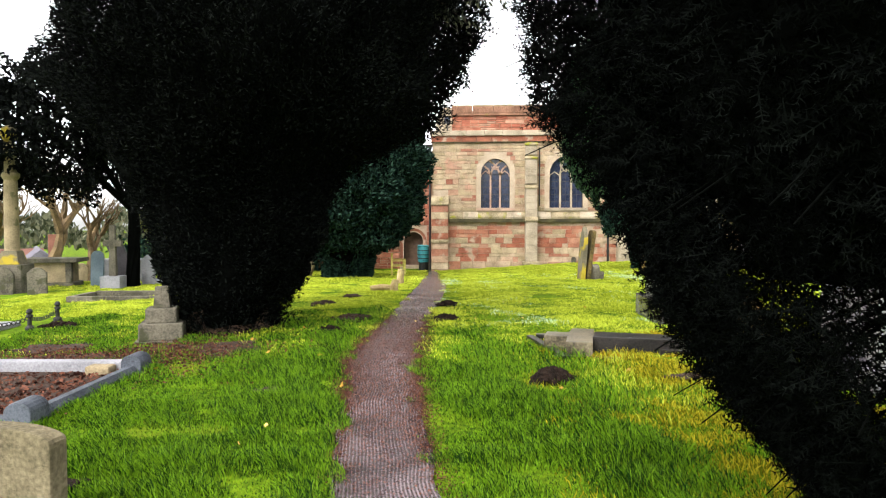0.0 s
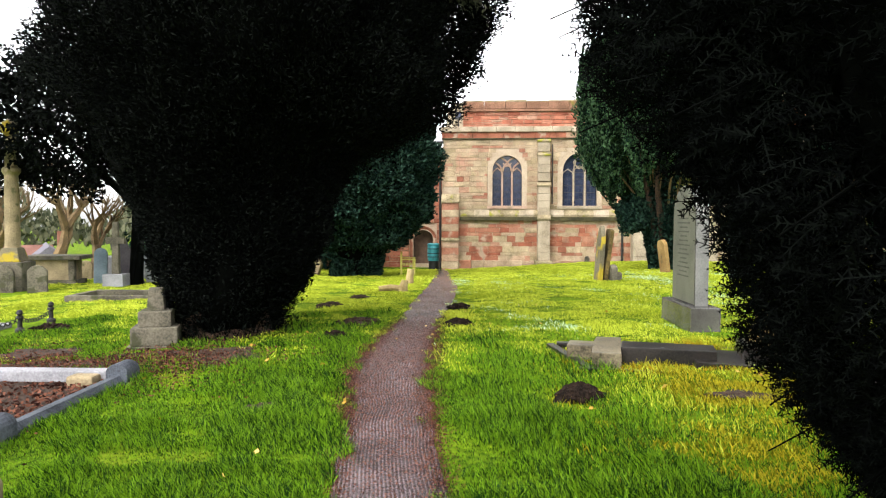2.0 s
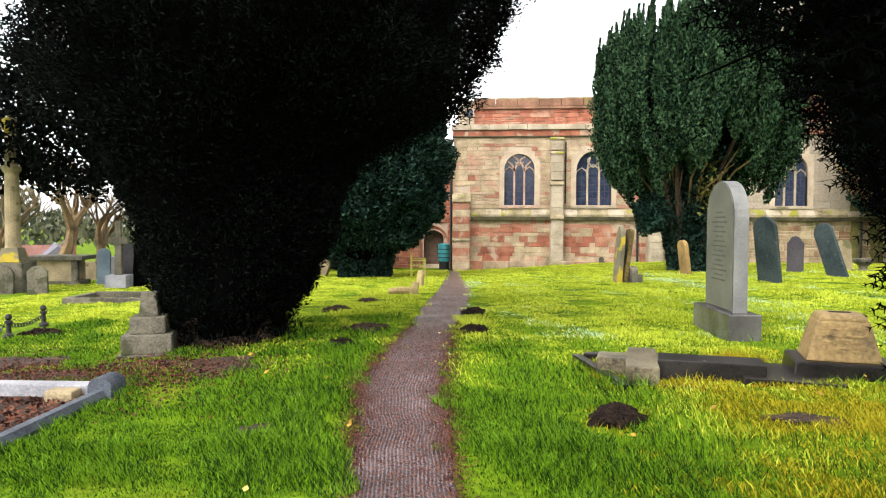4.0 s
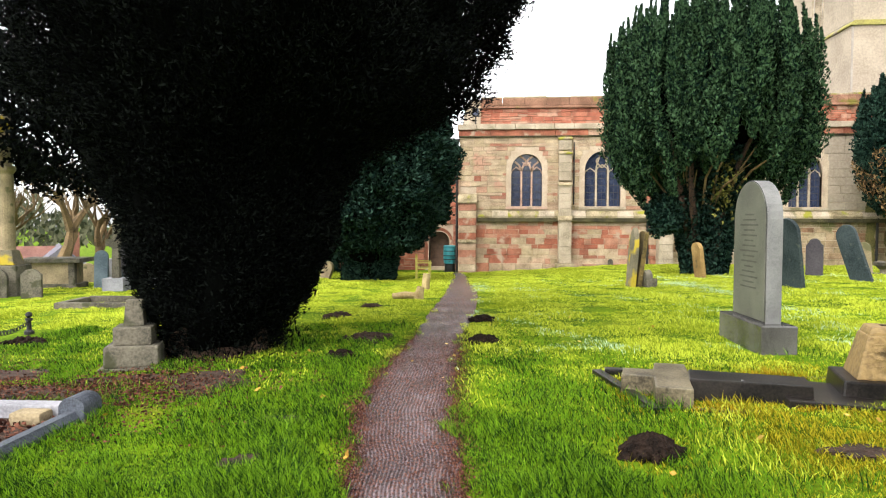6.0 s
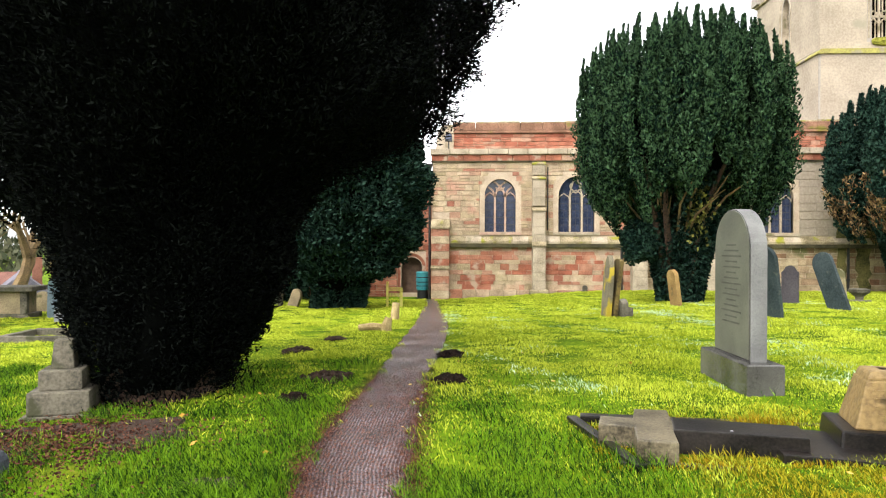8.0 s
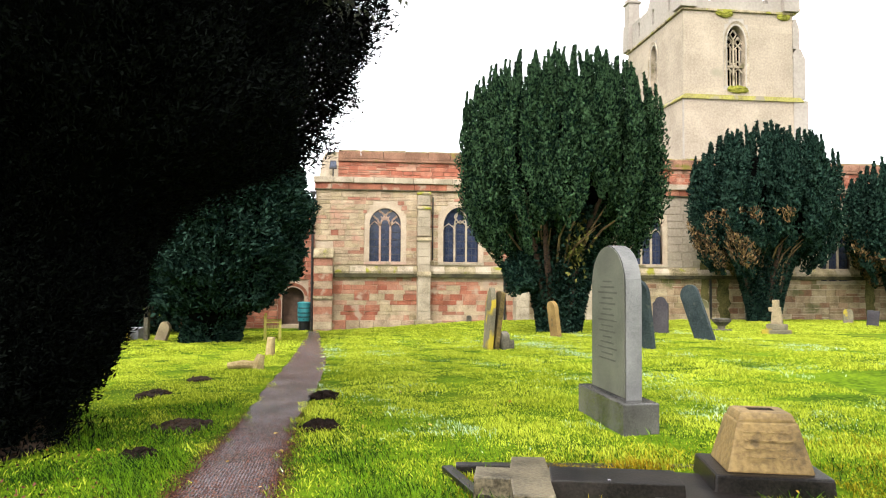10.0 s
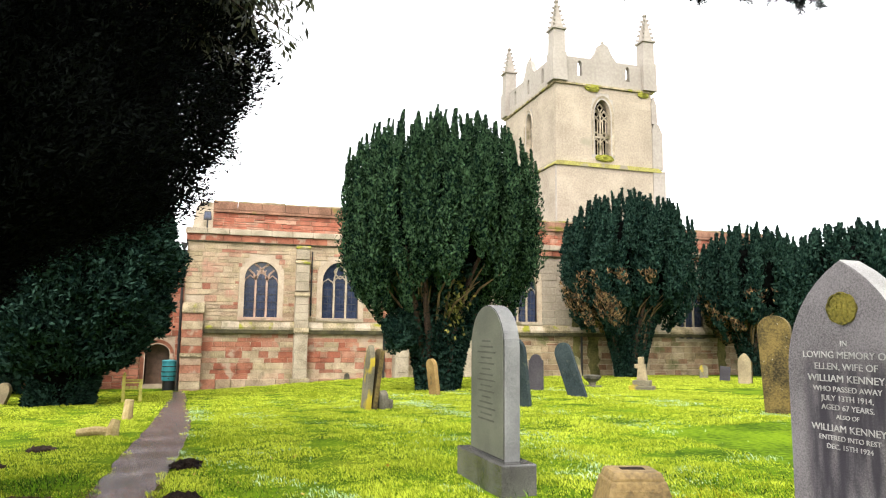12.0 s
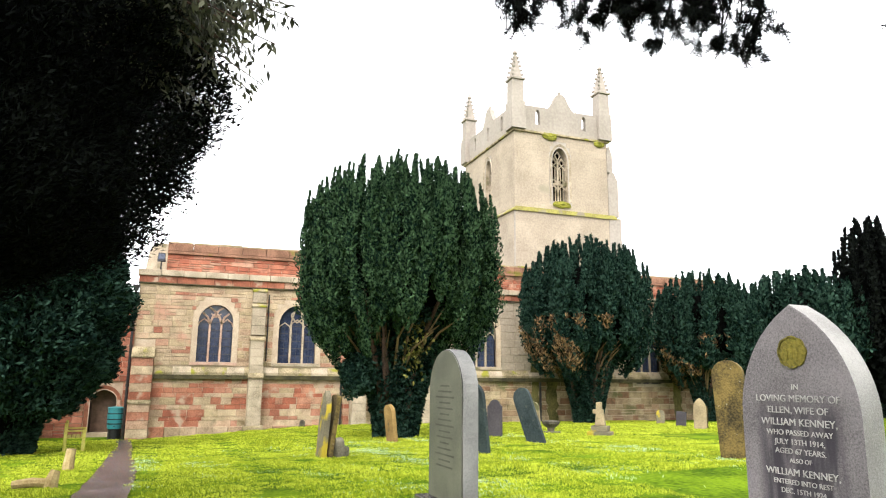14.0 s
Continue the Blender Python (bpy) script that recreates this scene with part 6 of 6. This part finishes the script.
def joined_stones(name, stones, y, depth, material, parent, rnd, axis="x", relief=0.02, ragged=False):
    """Many stones in one mesh, each a separate block with uneven front."""
    vs, fs = [], []
    uneven = []
    for x0, x1, z0, z1 in stones:
        # rubble: some stones are two thin ones, none is quite square
        if ragged and z1 - z0 > 0.19 and rnd.random() < 0.3:
            m = z0 + (z1 - z0) * rnd.uniform(0.4, 0.6)
            uneven += [(x0, x1, z0, m - 0.004), (x0, x1, m + 0.004, z1)]
        else:
            uneven.append((x0, x1, z0, z1))
    for x0, x1, z0, z1 in uneven:
        o = len(vs)
        if ragged:
            x0, x1, z0, z1 = x0 + rnd.uniform(-0.004, 0.012), x1 + rnd.uniform(-0.012, 0.004), z0 + rnd.uniform(-0.004, 0.012), z1 + rnd.uniform(-0.012, 0.004)
        jog = [(rnd.uniform(-0.009, 0.009), rnd.uniform(-0.009, 0.009)) if ragged else (0.0, 0.0) for _ in range(4)]
        p = y - rnd.uniform(0, relief)
        c = 0.6 * relief
        for yy, e in ((p, c), (p + c, 0.0), (y + depth, 0.0)):
            for (a, b), (ja, jb) in zip(((x0 + e, z0 + e), (x1 - e, z0 + e), (x1 - e, z1 - e), (x0 + e, z1 - e)), jog):
                a, b = a + ja, b + jb
                vs.append((a, yy, b) if axis == "x" else (yy, a, b))
        fs += [(o, o + 1, o + 2, o + 3)]
        for s in (0, 4):
            for k in range(4):
                fs.append((o + s + k, o + s + 4 + k, o + s + 4 + (k + 1) % 4, o + s + (k + 1) % 4))
    ob = raw(name, vs, fs, material, parent)
    ob.data.shade_flat()
    ob["kind"] = "stuff"
    return ob


joined_stones("stonework", courses(-2.15, 6.93, 2.06, 5.44, WB + BB, (0.13, 0.30), (0.2, 0.72), rnd, 0.009), FY, 0.09, JOINED_CREAM, wall_south, rnd, relief=0.013, ragged=True)
joined_stones("stonework", courses(7.62, 31.0, -0.46, 1.6, WB + BB, (0.22, 0.34), (0.35, 0.85), rnd), FY, 0.09, JOINED_BUFF, wall_south, rnd, ragged=True)
joined_stones("stonework", courses(7.62, 31.0, 2.06, 5.44, WB + BB, (0.28, 0.4), (0.5, 1.0), rnd), FY, 0.09, JOINED_PALE, wall_south, rnd)
joined_stones("stonework", courses(-1.2, 29.0, 6.04, 6.86, [], (0.2, 0.24), (0.4, 0.75), rnd, 0.01), 34.70, 0.06, JOINED_RED, upper, rnd, relief=0.012, ragged=True)
joined_stones("stonework", courses(-9.0, -2.3, -1.2, 5.04, [(-3.95, -2.55, -1.5, 1.2)], (0.24, 0.36), (0.35, 0.75), rnd), 35.44, 0.07, JOINED_RED, wing, rnd, ragged=True)
tw = window_blocks([BEL])
joined_stones("ashlar", courses(TX0, TX1, 12.2, 17.08, tw, (0.3, 0.42), (0.6, 1.2), rnd, 0.0015), TY0 - 0.012, 0.03, JOINED_PALE, tower, rnd, "x", 0.003)
joined_stones("ashlar", courses(TX0, TX1, 4.0, 11.93, [], (0.3, 0.42), (0.6, 1.2), rnd, 0.0015), TY0 - 0.092, 0.03, JOINED_PALE, tower, rnd, "x", 0.003)
joined_stones("ashlar", courses(TY0, TY1, 12.2, 17.08, window_blocks([BELW]), (0.3, 0.42), (0.6, 1.2), rnd, 0.0015), TX0 - 0.012, 0.03, JOINED_PALE, tower, rnd, "y", 0.003)
joined_stones("ashlar", courses(TY0, TY1, 4.0, 11.93, [], (0.3, 0.42), (0.6, 1.2), rnd, 0.0015), TX0 - 0.092, 0.03, JOINED_PALE, tower, rnd, "y", 0.003)

for k, (x, w, z0, z1) in enumerate(((16.35, 0.5, -0.4, 4.2), (17.3, 0.7, -0.4, 3.0), (25.0, 0.6, -0.3, 2.5))):
    bm = bmesh.new()
    rs = random.Random(90 + k)
    n = 14
    lft = [bm.verts.new((x - w / 2 * rs.uniform(0.5, 1.1), FY - 0.026, z0 + (z1 - z0) * i / n)) for i in range(n + 1)]
    rgt = [bm.verts.new((x + w / 2 * rs.uniform(0.5, 1.1), FY - 0.026, z0 + (z1 - z0) * i / n)) for i in range(n + 1)]
    for i in range(n):
        bm.faces.new((lft[i], rgt[i], rgt[i + 1], lft[i + 1]))
    part("moss_streak", bm, STREAK, wall_south, "green algae streak below the gutter")

# ---- far surroundings ----
def house(at, rz, w, d, eave, ridge, wall, roof, label):
    h = thing("house", label, "house", at, rz, "far houses")
    part("wall", cube(-w / 2, w / 2, -d / 2, d / 2, -3, eave), wall, h)
    part("roof", prism(bmesh.new(), [(-w / 2 - 0.4, eave - 0.1), (w / 2 + 0.4, eave - 0.1), (0, ridge)], -d / 2 - 0.3, d / 2 + 0.3), roof, h)
    part("chimney", cube(w * 0.1, w * 0.1 + 0.8, -0.4, 0.4, eave, ridge + 1.2), BRICK, h)
    for k in (-0.25, 0.25):
        wn_ = part("window", cube(w * k - 0.6, w * k + 0.6, -d / 2 - 0.05, -d / 2 + 0.02, eave - 2.0, eave - 0.8), WHITEWALL, h)
        part("pane", cube(w * k - 0.5, w * k + 0.5, -d / 2 - 0.07, -d / 2 - 0.055, eave - 1.9, eave - 0.9), GLASS, wn_)


house((-41, 62, -7.0), 35, 8, 12, 2.6, 6.2, BRICK, GREYROOF, "far brick house with grey gabled roof")
house((-48, 62, -7.0), 120, 8, 12, 2.6, 6.0, BRICK, TILES, "far brick house with red tiled roof")
house((-58, 66, -6.6), 60, 9, 14, 3.0, 6.6, WHITEWALL, TILES, "far white house with red tiled roof")


def clump_tree(name, label, at, centre_z, rx, rz_, count, size, material, seed, trunk=(0.2, 3.0), off=(0.0, 0.0), bark=None):
    rng = np.random.default_rng(seed)
    t = thing(name, label, "tree", at)
    d = unit(rng.normal(size=(count, 3)))
    q = rng.uniform(0.4, 1.0, count) ** 0.5
    p = d * np.array([rx, rx, rz_]) * q[:, None]
    p = p * (1 + 0.3 * wob(p, 1.3, seed) + 0.2 * wob(p, 3.5, seed + 1))[:, None]
    p = p[(wob(p, 2.4, seed + 2) + 0.6 * wob(p, 5.0, seed)) > -0.45]
    p += np.array([off[0], off[1], centre_z])
    sprays("crown", p, d[:len(p)] * 0.5 + np.array([0, 0, -0.2]), size, size * 0.5, material, t, rng)
    part("trunk", tube(bmesh.new(), [(0, 0, -0.1), (0.1, 0, trunk[1] * 0.5), (0, 0.1, trunk[1])], [trunk[0], trunk[0] * 0.8, trunk[0] * 0.5], 8), bark or BARK, t)
    for k in range(6):
        a = k * 1.05
        part("limb", tube(bmesh.new(), [(0, 0, trunk[1] * 0.7), (off[0] * 0.5 + rx * 0.35 * math.cos(a), off[1] * 0.5 + rx * 0.35 * math.sin(a), centre_z), (off[0] + rx * 0.8 * math.cos(a), off[1] + rx * 0.8 * math.sin(a), centre_z + rz_ * 0.3)], [trunk[0] * 0.5, trunk[0] * 0.3, 0.03], 6), bark or BARK, t)
    return t


clump_tree("holly_tree", "dark evergreen tree with open leafy boughs", gz(-11.0, 21.3), 4.9, 3.3, 2.1, 30000, 0.17, YEW_SHADED, 31, (0.24, 3.6), (-2.6, -0.6), SHADE_BLACK)
clump_tree("hedge_tree", "dark low evergreen behind the far graves", gz(-12.6, 31.0), 0.7, 3.2, 1.5, 12000, 0.24, YEW_BLUE, 33, (0.2, 0.8))
clump_tree("hedge_tree", "dark evergreen beside the far wing", gz(-9.0, 33.0), 2.6, 3.0, 3.0, 14000, 0.28, YEW_BLUE, 34, (0.3, 2))
clump_tree("conifer", "yellow-green conifer near the far houses", gz(-29.5, 37.0), 2.2, 2.4, 2.6, 9000, 0.26, YELLOWLEAF, 35, (0.3, 2))
clump_tree("thorn_tree", "small yellow-green bush among the graves", gz(-11.6, 25.5), 2.3, 1.2, 0.9, 3500, 0.12, YELLOWLEAF, 32, (0.1, 1.6))


def bare_tree(at, seed, h, label):
    t = thing("bare_tree", label, "tree", at)
    rnd = random.Random(seed)

    def grow(p, d, ln, r, depth, name):
        pts, rad = [p], [r]
        for i in range(3):
            d = (d + Vector((rnd.uniform(-0.25, 0.25), rnd.uniform(-0.25, 0.25), rnd.uniform(-0.05, 0.18)))).normalized()
            p = p + d * ln / 3
            pts.append(p)
            rad.append(r * (1 - 0.2 * (i + 1)))
        part(name, tube(bmesh.new(), pts, rad, 6 if depth < 2 else 3), BAREBARK, t)
        if depth < 5:
            for k in range((3, 4, 4, 2, 2)[depth]):
                e = (d + Vector((rnd.uniform(-0.9, 0.9), rnd.uniform(-0.9, 0.9), rnd.uniform(-0.2, 0.6)))).normalized()
                grow(pts[rnd.choice((2, 3))], e, ln * rnd.uniform(0.62, 0.85), r * (0.56 if depth < 2 else 0.45), depth + 1, "branch" if depth < 2 else "twig")
    grow(Vector((0, 0, -0.1)), Vector((0.1, 0, 1)), h * 0.26, 0.045 * h, 0, "trunk")
    return t


bare_tree(gz(-14.6, 25.2), 3, 5.6, "gnarled bare tree with orange-brown bark")
bare_tree(gz(-19.0, 29.5), 5, 8.0, "bare winter tree by the boundary")
bare_tree(gz(-23.0, 31.0), 8, 8.5, "tall bare winter tree")

# wooded skyline that closes the view
rng = np.random.default_rng(50)
n = 60000
a = rng.uniform(0, 6.28319, n)
dist = rng.uniform(85, 125, n)
top = 2.2 + 1.6 * np.sin(a * 9) * np.sin(a * 4 + 1) + 2.0 * np.sin(a * 31) + 1.2 * np.sin(a * 83)
zz = -2 + (top + 3) * rng.uniform(0, 1, n) ** 0.8
pts = np.stack([dist * np.cos(a), dist * np.sin(a) + 15, zz], 1)
belt = thing("tree_belt", "far belt of winter woodland on the skyline", "trees", kind="stuff")
sprays("woodland", pts, np.tile(np.array([[0, 0, 1.0]]), (n, 1)), 1.1, 0.6, FARTREE, belt, rng)
# dark evergreen mass at the eastern boundary
for k, (x, y) in enumerate(((30.5, 34.5), (35.0, 36.5), (40.0, 35.0), (44.0, 31.0))):
    clump_tree("boundary_evergreen", "dense dark evergreen closing the churchyard edge", gz(x, y), 2.2, 3.2, 2.8, 9000, 0.4, YEW_BLUE, 60 + k, (0.3, 2))

# leafy bough of an evergreen mixed into the big yew
lb = thing("leafy_bough", "drooping bough with glossy olive leaves from the yew", "branch", (0, 0, 0))
rng = np.random.default_rng(61)
c, pts = [], []
for k in range(90):
    s = np.array([-1.2, 9.3, 5.55]) + np.array([0.2, 0.5, 0.45]) * rng.normal(size=3)
    e = s + np.array([rng.uniform(0.7, 1.7), rng.uniform(-0.5, 0.5), rng.uniform(-0.7, 0.3)])
    m = (s + e) / 2 + np.array([0, 0, 0.15])
    part("twig", tube(bmesh.new(), [tuple(s), tuple(m), tuple(e)], [0.014, 0.01, 0.004], 5), BARK, lb)
    for j in range(84):
        f = rng.uniform(0.2, 1.0)
        c.append(s * (1 - f) + e * f + 0.07 * rng.normal(size=3) + np.array([0, 0, 0.12 * f * (1 - f) - 0.04]))
c = np.array(c)
sprays("leaf", c, np.tile(np.array([[0.25, 0, -0.9]]), (len(c), 1)), 0.11, 0.036, LEAF, lb, rng)

# ---- grass, litter ----
def ground_v(x, y):
    near = 0.036 * np.clip(x, -16, 8) + 0.0044 * np.clip(y, -20, 14) - 0.012
    e = np.clip((x + 3) / 10, 0, 1)
    far = -0.92 + 0.47 * e * e * (3 - 2 * e)
    v = np.clip((y - 11) / 23, 0, 1)
    w = np.minimum(np.where(v < 0.3, v * v / 0.6, v - 0.15) / 0.85, 1)
    d = np.clip((-x - 19) / 16, 0, 1)
    return near + (far - near) * w - 6.0 * d * d * (3 - 2 * d)


PY = [p[0] for p in PATH]
BARE = [(0.68, 6.2, 0.24, 0.2), (-0.45, 10.25, 0.2, 0.2), (-0.5, 12.05, 0.18, 0.18), (-1.96, 10.66, 0.33, 0.3), (-2.05, 9.5, 0.18, 0.18), (-2.93, 12.9, 0.25, 0.28), (-4.6, 7.85, 1.0, 0.45), (-3.1, 8.3, 0.5, 0.45), (-5.6, 8.7, 0.7, 0.3), (-4.0, 8.45, 0.6, 0.25), (-1.9, 6.1, 0.2, 0.12), (-1.95, 7.0, 0.22, 0.14), (2.0, 6.2, 0.28, 0.14), (-2.5, 3.9, 0.22, 0.1), (-3.9, 10.1, 0.9, 0.9), (2.2, 2.4, 0.9, 0.9)]
SOLID = [(-7.0, -3.52, 5.15, 7.2), (2.0, 3.4, 7.25, 8.05), (1.1, 2.25, 7.35, 7.9), (2.4, 2.86, 9.2, 10.5), (2.95, 3.45, 5.5, 6.4), (-4.7, -4.0, 8.8, 9.45), (-9.3, -7.6, 10.1, 11.1)]


def grass(name, x0, x1, y0, y1, per_m2, height, width, material, seed, label, only=None):
    rng = np.random.default_rng(seed)
    n = int((x1 - x0) * (y1 - y0) * per_m2)
    x, y = rng.uniform(x0, x1, n), rng.uniform(y0, y1, n)
    a, b = np.interp(y, PY, [p[1] for p in PATH]), np.interp(y, PY, [p[2] for p in PATH])
    jag = 0.05 * np.sin(y * 5.3) + 0.04 * np.sin(y * 12.7 + 1)
    ok = (x < a + 0.03 + jag) | (x > b - 0.03 + jag)
    for cx, cy, rx, ry in BARE:
        ok &= ((x - cx) / rx) ** 2 + ((y - cy) / ry) ** 2 > rng.uniform(0.1, 1.05, n)
    for p, q, r, s in SOLID:
        ok &= ~((x > p) & (x < q) & (y > r) & (y < s))
    p = np.stack([x, y, 0 * x], 1)
    tuft = wob(p, 2.3, seed) + 0.8 * wob(p, 6.1, seed + 2)
    ok &= tuft + rng.uniform(-0.9, 0.9, n) > -1.15
    if only is not None:
        ok &= only(x, y, rng)
    x, y, tuft = x[ok], y[ok], tuft[ok]
    n = len(x)
    z = ground_v(x, y) - 0.004
    h = height * (0.66 + 0.72 * np.clip(tuft, -0.6, 1.3)) * rng.uniform(0.5, 1.4, n)
    ang = rng.uniform(0, 6.28319, n)
    lean = rng.uniform(0.15, 0.95, n) * h
    flow = 1.2 * wob(np.stack([x, y, 0 * x], 1), 1.1, seed + 7) + 3.0
    la = flow + rng.normal(0, 1.5, n)
    w = width * rng.uniform(0.7, 1.5, n) / 2
    dx, dy = np.cos(ang) * w, np.sin(ang) * w
    mx, my = x + np.cos(la) * lean * 0.3, y + np.sin(la) * lean * 0.3
    tx, ty = x + np.cos(la) * lean, y + np.sin(la) * lean
    vs = np.stack([np.stack([x, y, z], 1), np.stack([mx + dx, my + dy, z + h * 0.5], 1), np.stack([tx, ty, z + h * 0.92], 1), np.stack([mx - dx, my - dy, z + h * 0.5], 1)], 1).reshape(-1, 3)
    o = np.arange(n)[:, None] * 4
    ob = raw(name, vs, o + np.array([[0, 1, 2, 3]]), material)
    return tagged(ob, label, "grass", kind="stuff")


dry = lambda x, y, r: (r.uniform(0, 1, len(x)) < np.clip((x - 0.4) / 1.2, 0, 1) * np.clip((9.0 - y) / 2, 0, 1))
green = lambda x, y, r: (r.uniform(0, 1, len(x)) > 0.92 * np.clip((x - 0.5) / 1.0, 0, 1) * np.clip((9.0 - y) / 2, 0, 1) * np.clip((y - 4.2) / 1.2, 0.35, 1))
# pale blades thin out beside the yew, to darken the grass in its shade
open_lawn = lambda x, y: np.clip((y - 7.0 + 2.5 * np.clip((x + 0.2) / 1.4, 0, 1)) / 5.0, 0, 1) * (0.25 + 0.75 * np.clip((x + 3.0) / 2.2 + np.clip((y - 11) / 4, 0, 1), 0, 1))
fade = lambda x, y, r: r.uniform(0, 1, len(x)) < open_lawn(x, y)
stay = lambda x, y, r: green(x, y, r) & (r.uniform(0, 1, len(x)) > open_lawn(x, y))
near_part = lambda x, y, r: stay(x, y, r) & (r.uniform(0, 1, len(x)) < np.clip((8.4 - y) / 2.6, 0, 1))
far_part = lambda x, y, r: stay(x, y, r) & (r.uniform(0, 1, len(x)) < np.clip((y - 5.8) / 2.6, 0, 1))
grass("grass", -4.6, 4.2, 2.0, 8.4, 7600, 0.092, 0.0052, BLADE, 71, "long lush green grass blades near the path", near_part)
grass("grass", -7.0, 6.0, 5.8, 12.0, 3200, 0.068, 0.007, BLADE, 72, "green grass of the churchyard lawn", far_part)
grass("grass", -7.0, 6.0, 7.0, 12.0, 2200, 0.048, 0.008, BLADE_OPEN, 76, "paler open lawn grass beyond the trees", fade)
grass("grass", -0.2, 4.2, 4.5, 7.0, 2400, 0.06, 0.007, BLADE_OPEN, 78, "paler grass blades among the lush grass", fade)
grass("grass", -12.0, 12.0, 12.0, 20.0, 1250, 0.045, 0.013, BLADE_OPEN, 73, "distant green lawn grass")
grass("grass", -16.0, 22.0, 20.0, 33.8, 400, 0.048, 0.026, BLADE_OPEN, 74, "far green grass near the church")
dew_sheen = lambda x, y, r: (wob(np.stack([x, y, 0 * x], 1), 1.1, 40) + 0.8 * wob(np.stack([x, y, 0 * x], 1), 3.1, 44) + 0.25 * r.normal(size=len(x)) > 0.55)
grass("dew_sheen_grass", -1.0, 9.0, 8.6, 22.0, 520, 0.05, 0.009, BLADE_DEW_SHEEN, 79, "patches of open lawn grass painted pale for dew sheen", dew_sheen)
grass("dry_grass", 0.3, 4.6, 3.4, 8.8, 3000, 0.06, 0.0075, BLADE_DRY, 75, "yellowed mossy grass round the sunken grave", dry)


inside = lambda x, y, r: (r.uniform(0, 1, len(x)) < 0.25 + 0.75 * (np.abs(y - 7.75) > 0.2))
SOLID.append((1.0, 2.3, 7.5, 7.85))
grass("dead_grass", 0.72, 2.45, 7.1, 8.32, 2600, 0.08, 0.007, TUFT, 77, "orange dead grass inside the sunken grave", inside)
SOLID.pop()


def flakes(name, pts, size, material, label, seed):
    rng = np.random.default_rng(seed)
    ob = sprays(name, pts, np.concatenate([rng.normal(size=(len(pts), 2)), 0.08 * rng.normal(size=(len(pts), 1))], 1), size, size * 0.6, material, None, rng)
    return tagged(ob, label, "leaves", kind="stuff")


rng = np.random.default_rng(80)
n = 38000
y = 3.0 + 8.5 * rng.beta(2.2, 2.2, n)
a, b = np.interp(y, PY, [p[1] for p in PATH]), np.interp(y, PY, [p[2] for p in PATH])
f = rng.uniform(-0.05, 1.05, n)
f = np.where(rng.uniform(0, 1, n) < 0.45, rng.choice([0.0, 1.0], n) + 0.09 * rng.normal(size=n), f)
x = a + (b - a) * f
flakes("path_litter", np.stack([x, y, ground_v(x, y) + 0.022], 1), 0.014, FALLEN, "red-brown needles and leaf scraps on the path", 81)
n = 2600
x, y = rng.uniform(-6.8, -3.65, n), rng.uniform(5.35, 7.0, n)
flakes("plot_litter", np.stack([x, y, ground_v(x, y) + 0.045 + 0.02 * rng.uniform(0, 1, n)], 1), 0.05, FALLEN, "brown leaves covering the kerbed plot", 82)
n = 2200
x, y = -4.3 + 0.9 * rng.normal(size=n), 8.0 + 0.4 * rng.normal(size=n)
flakes("soil_litter", np.stack([x, y, ground_v(x, y) + 0.035], 1), 0.035, FALLEN, "needle and leaf litter on bare soil", 83)
n = 9000
x, y = -4.4 + 1.1 * rng.normal(size=n), 7.9 + 0.8 * rng.normal(size=n)
ok = (wob(np.stack([x, y, 0 * x], 1), 2.0, 5) + 0.4 * rng.normal(size=n) > 0.0) & ~((x < -3.5) & (y < 7.3))
x, y = x[ok], y[ok]
flakes("needle_litter", np.stack([x, y, ground_v(x, y) + 0.045], 1), 0.03, FALLEN, "brown needles lying in thin grass near the yew", 85)
n = 60
x, y = rng.uniform(-4, 4, n), rng.uniform(3, 12, n)
flakes("yellow_leaves", np.stack([x, y, ground_v(x, y) + 0.05], 1), 0.05, YFALLEN, "scattered single yellow leaves", 84)
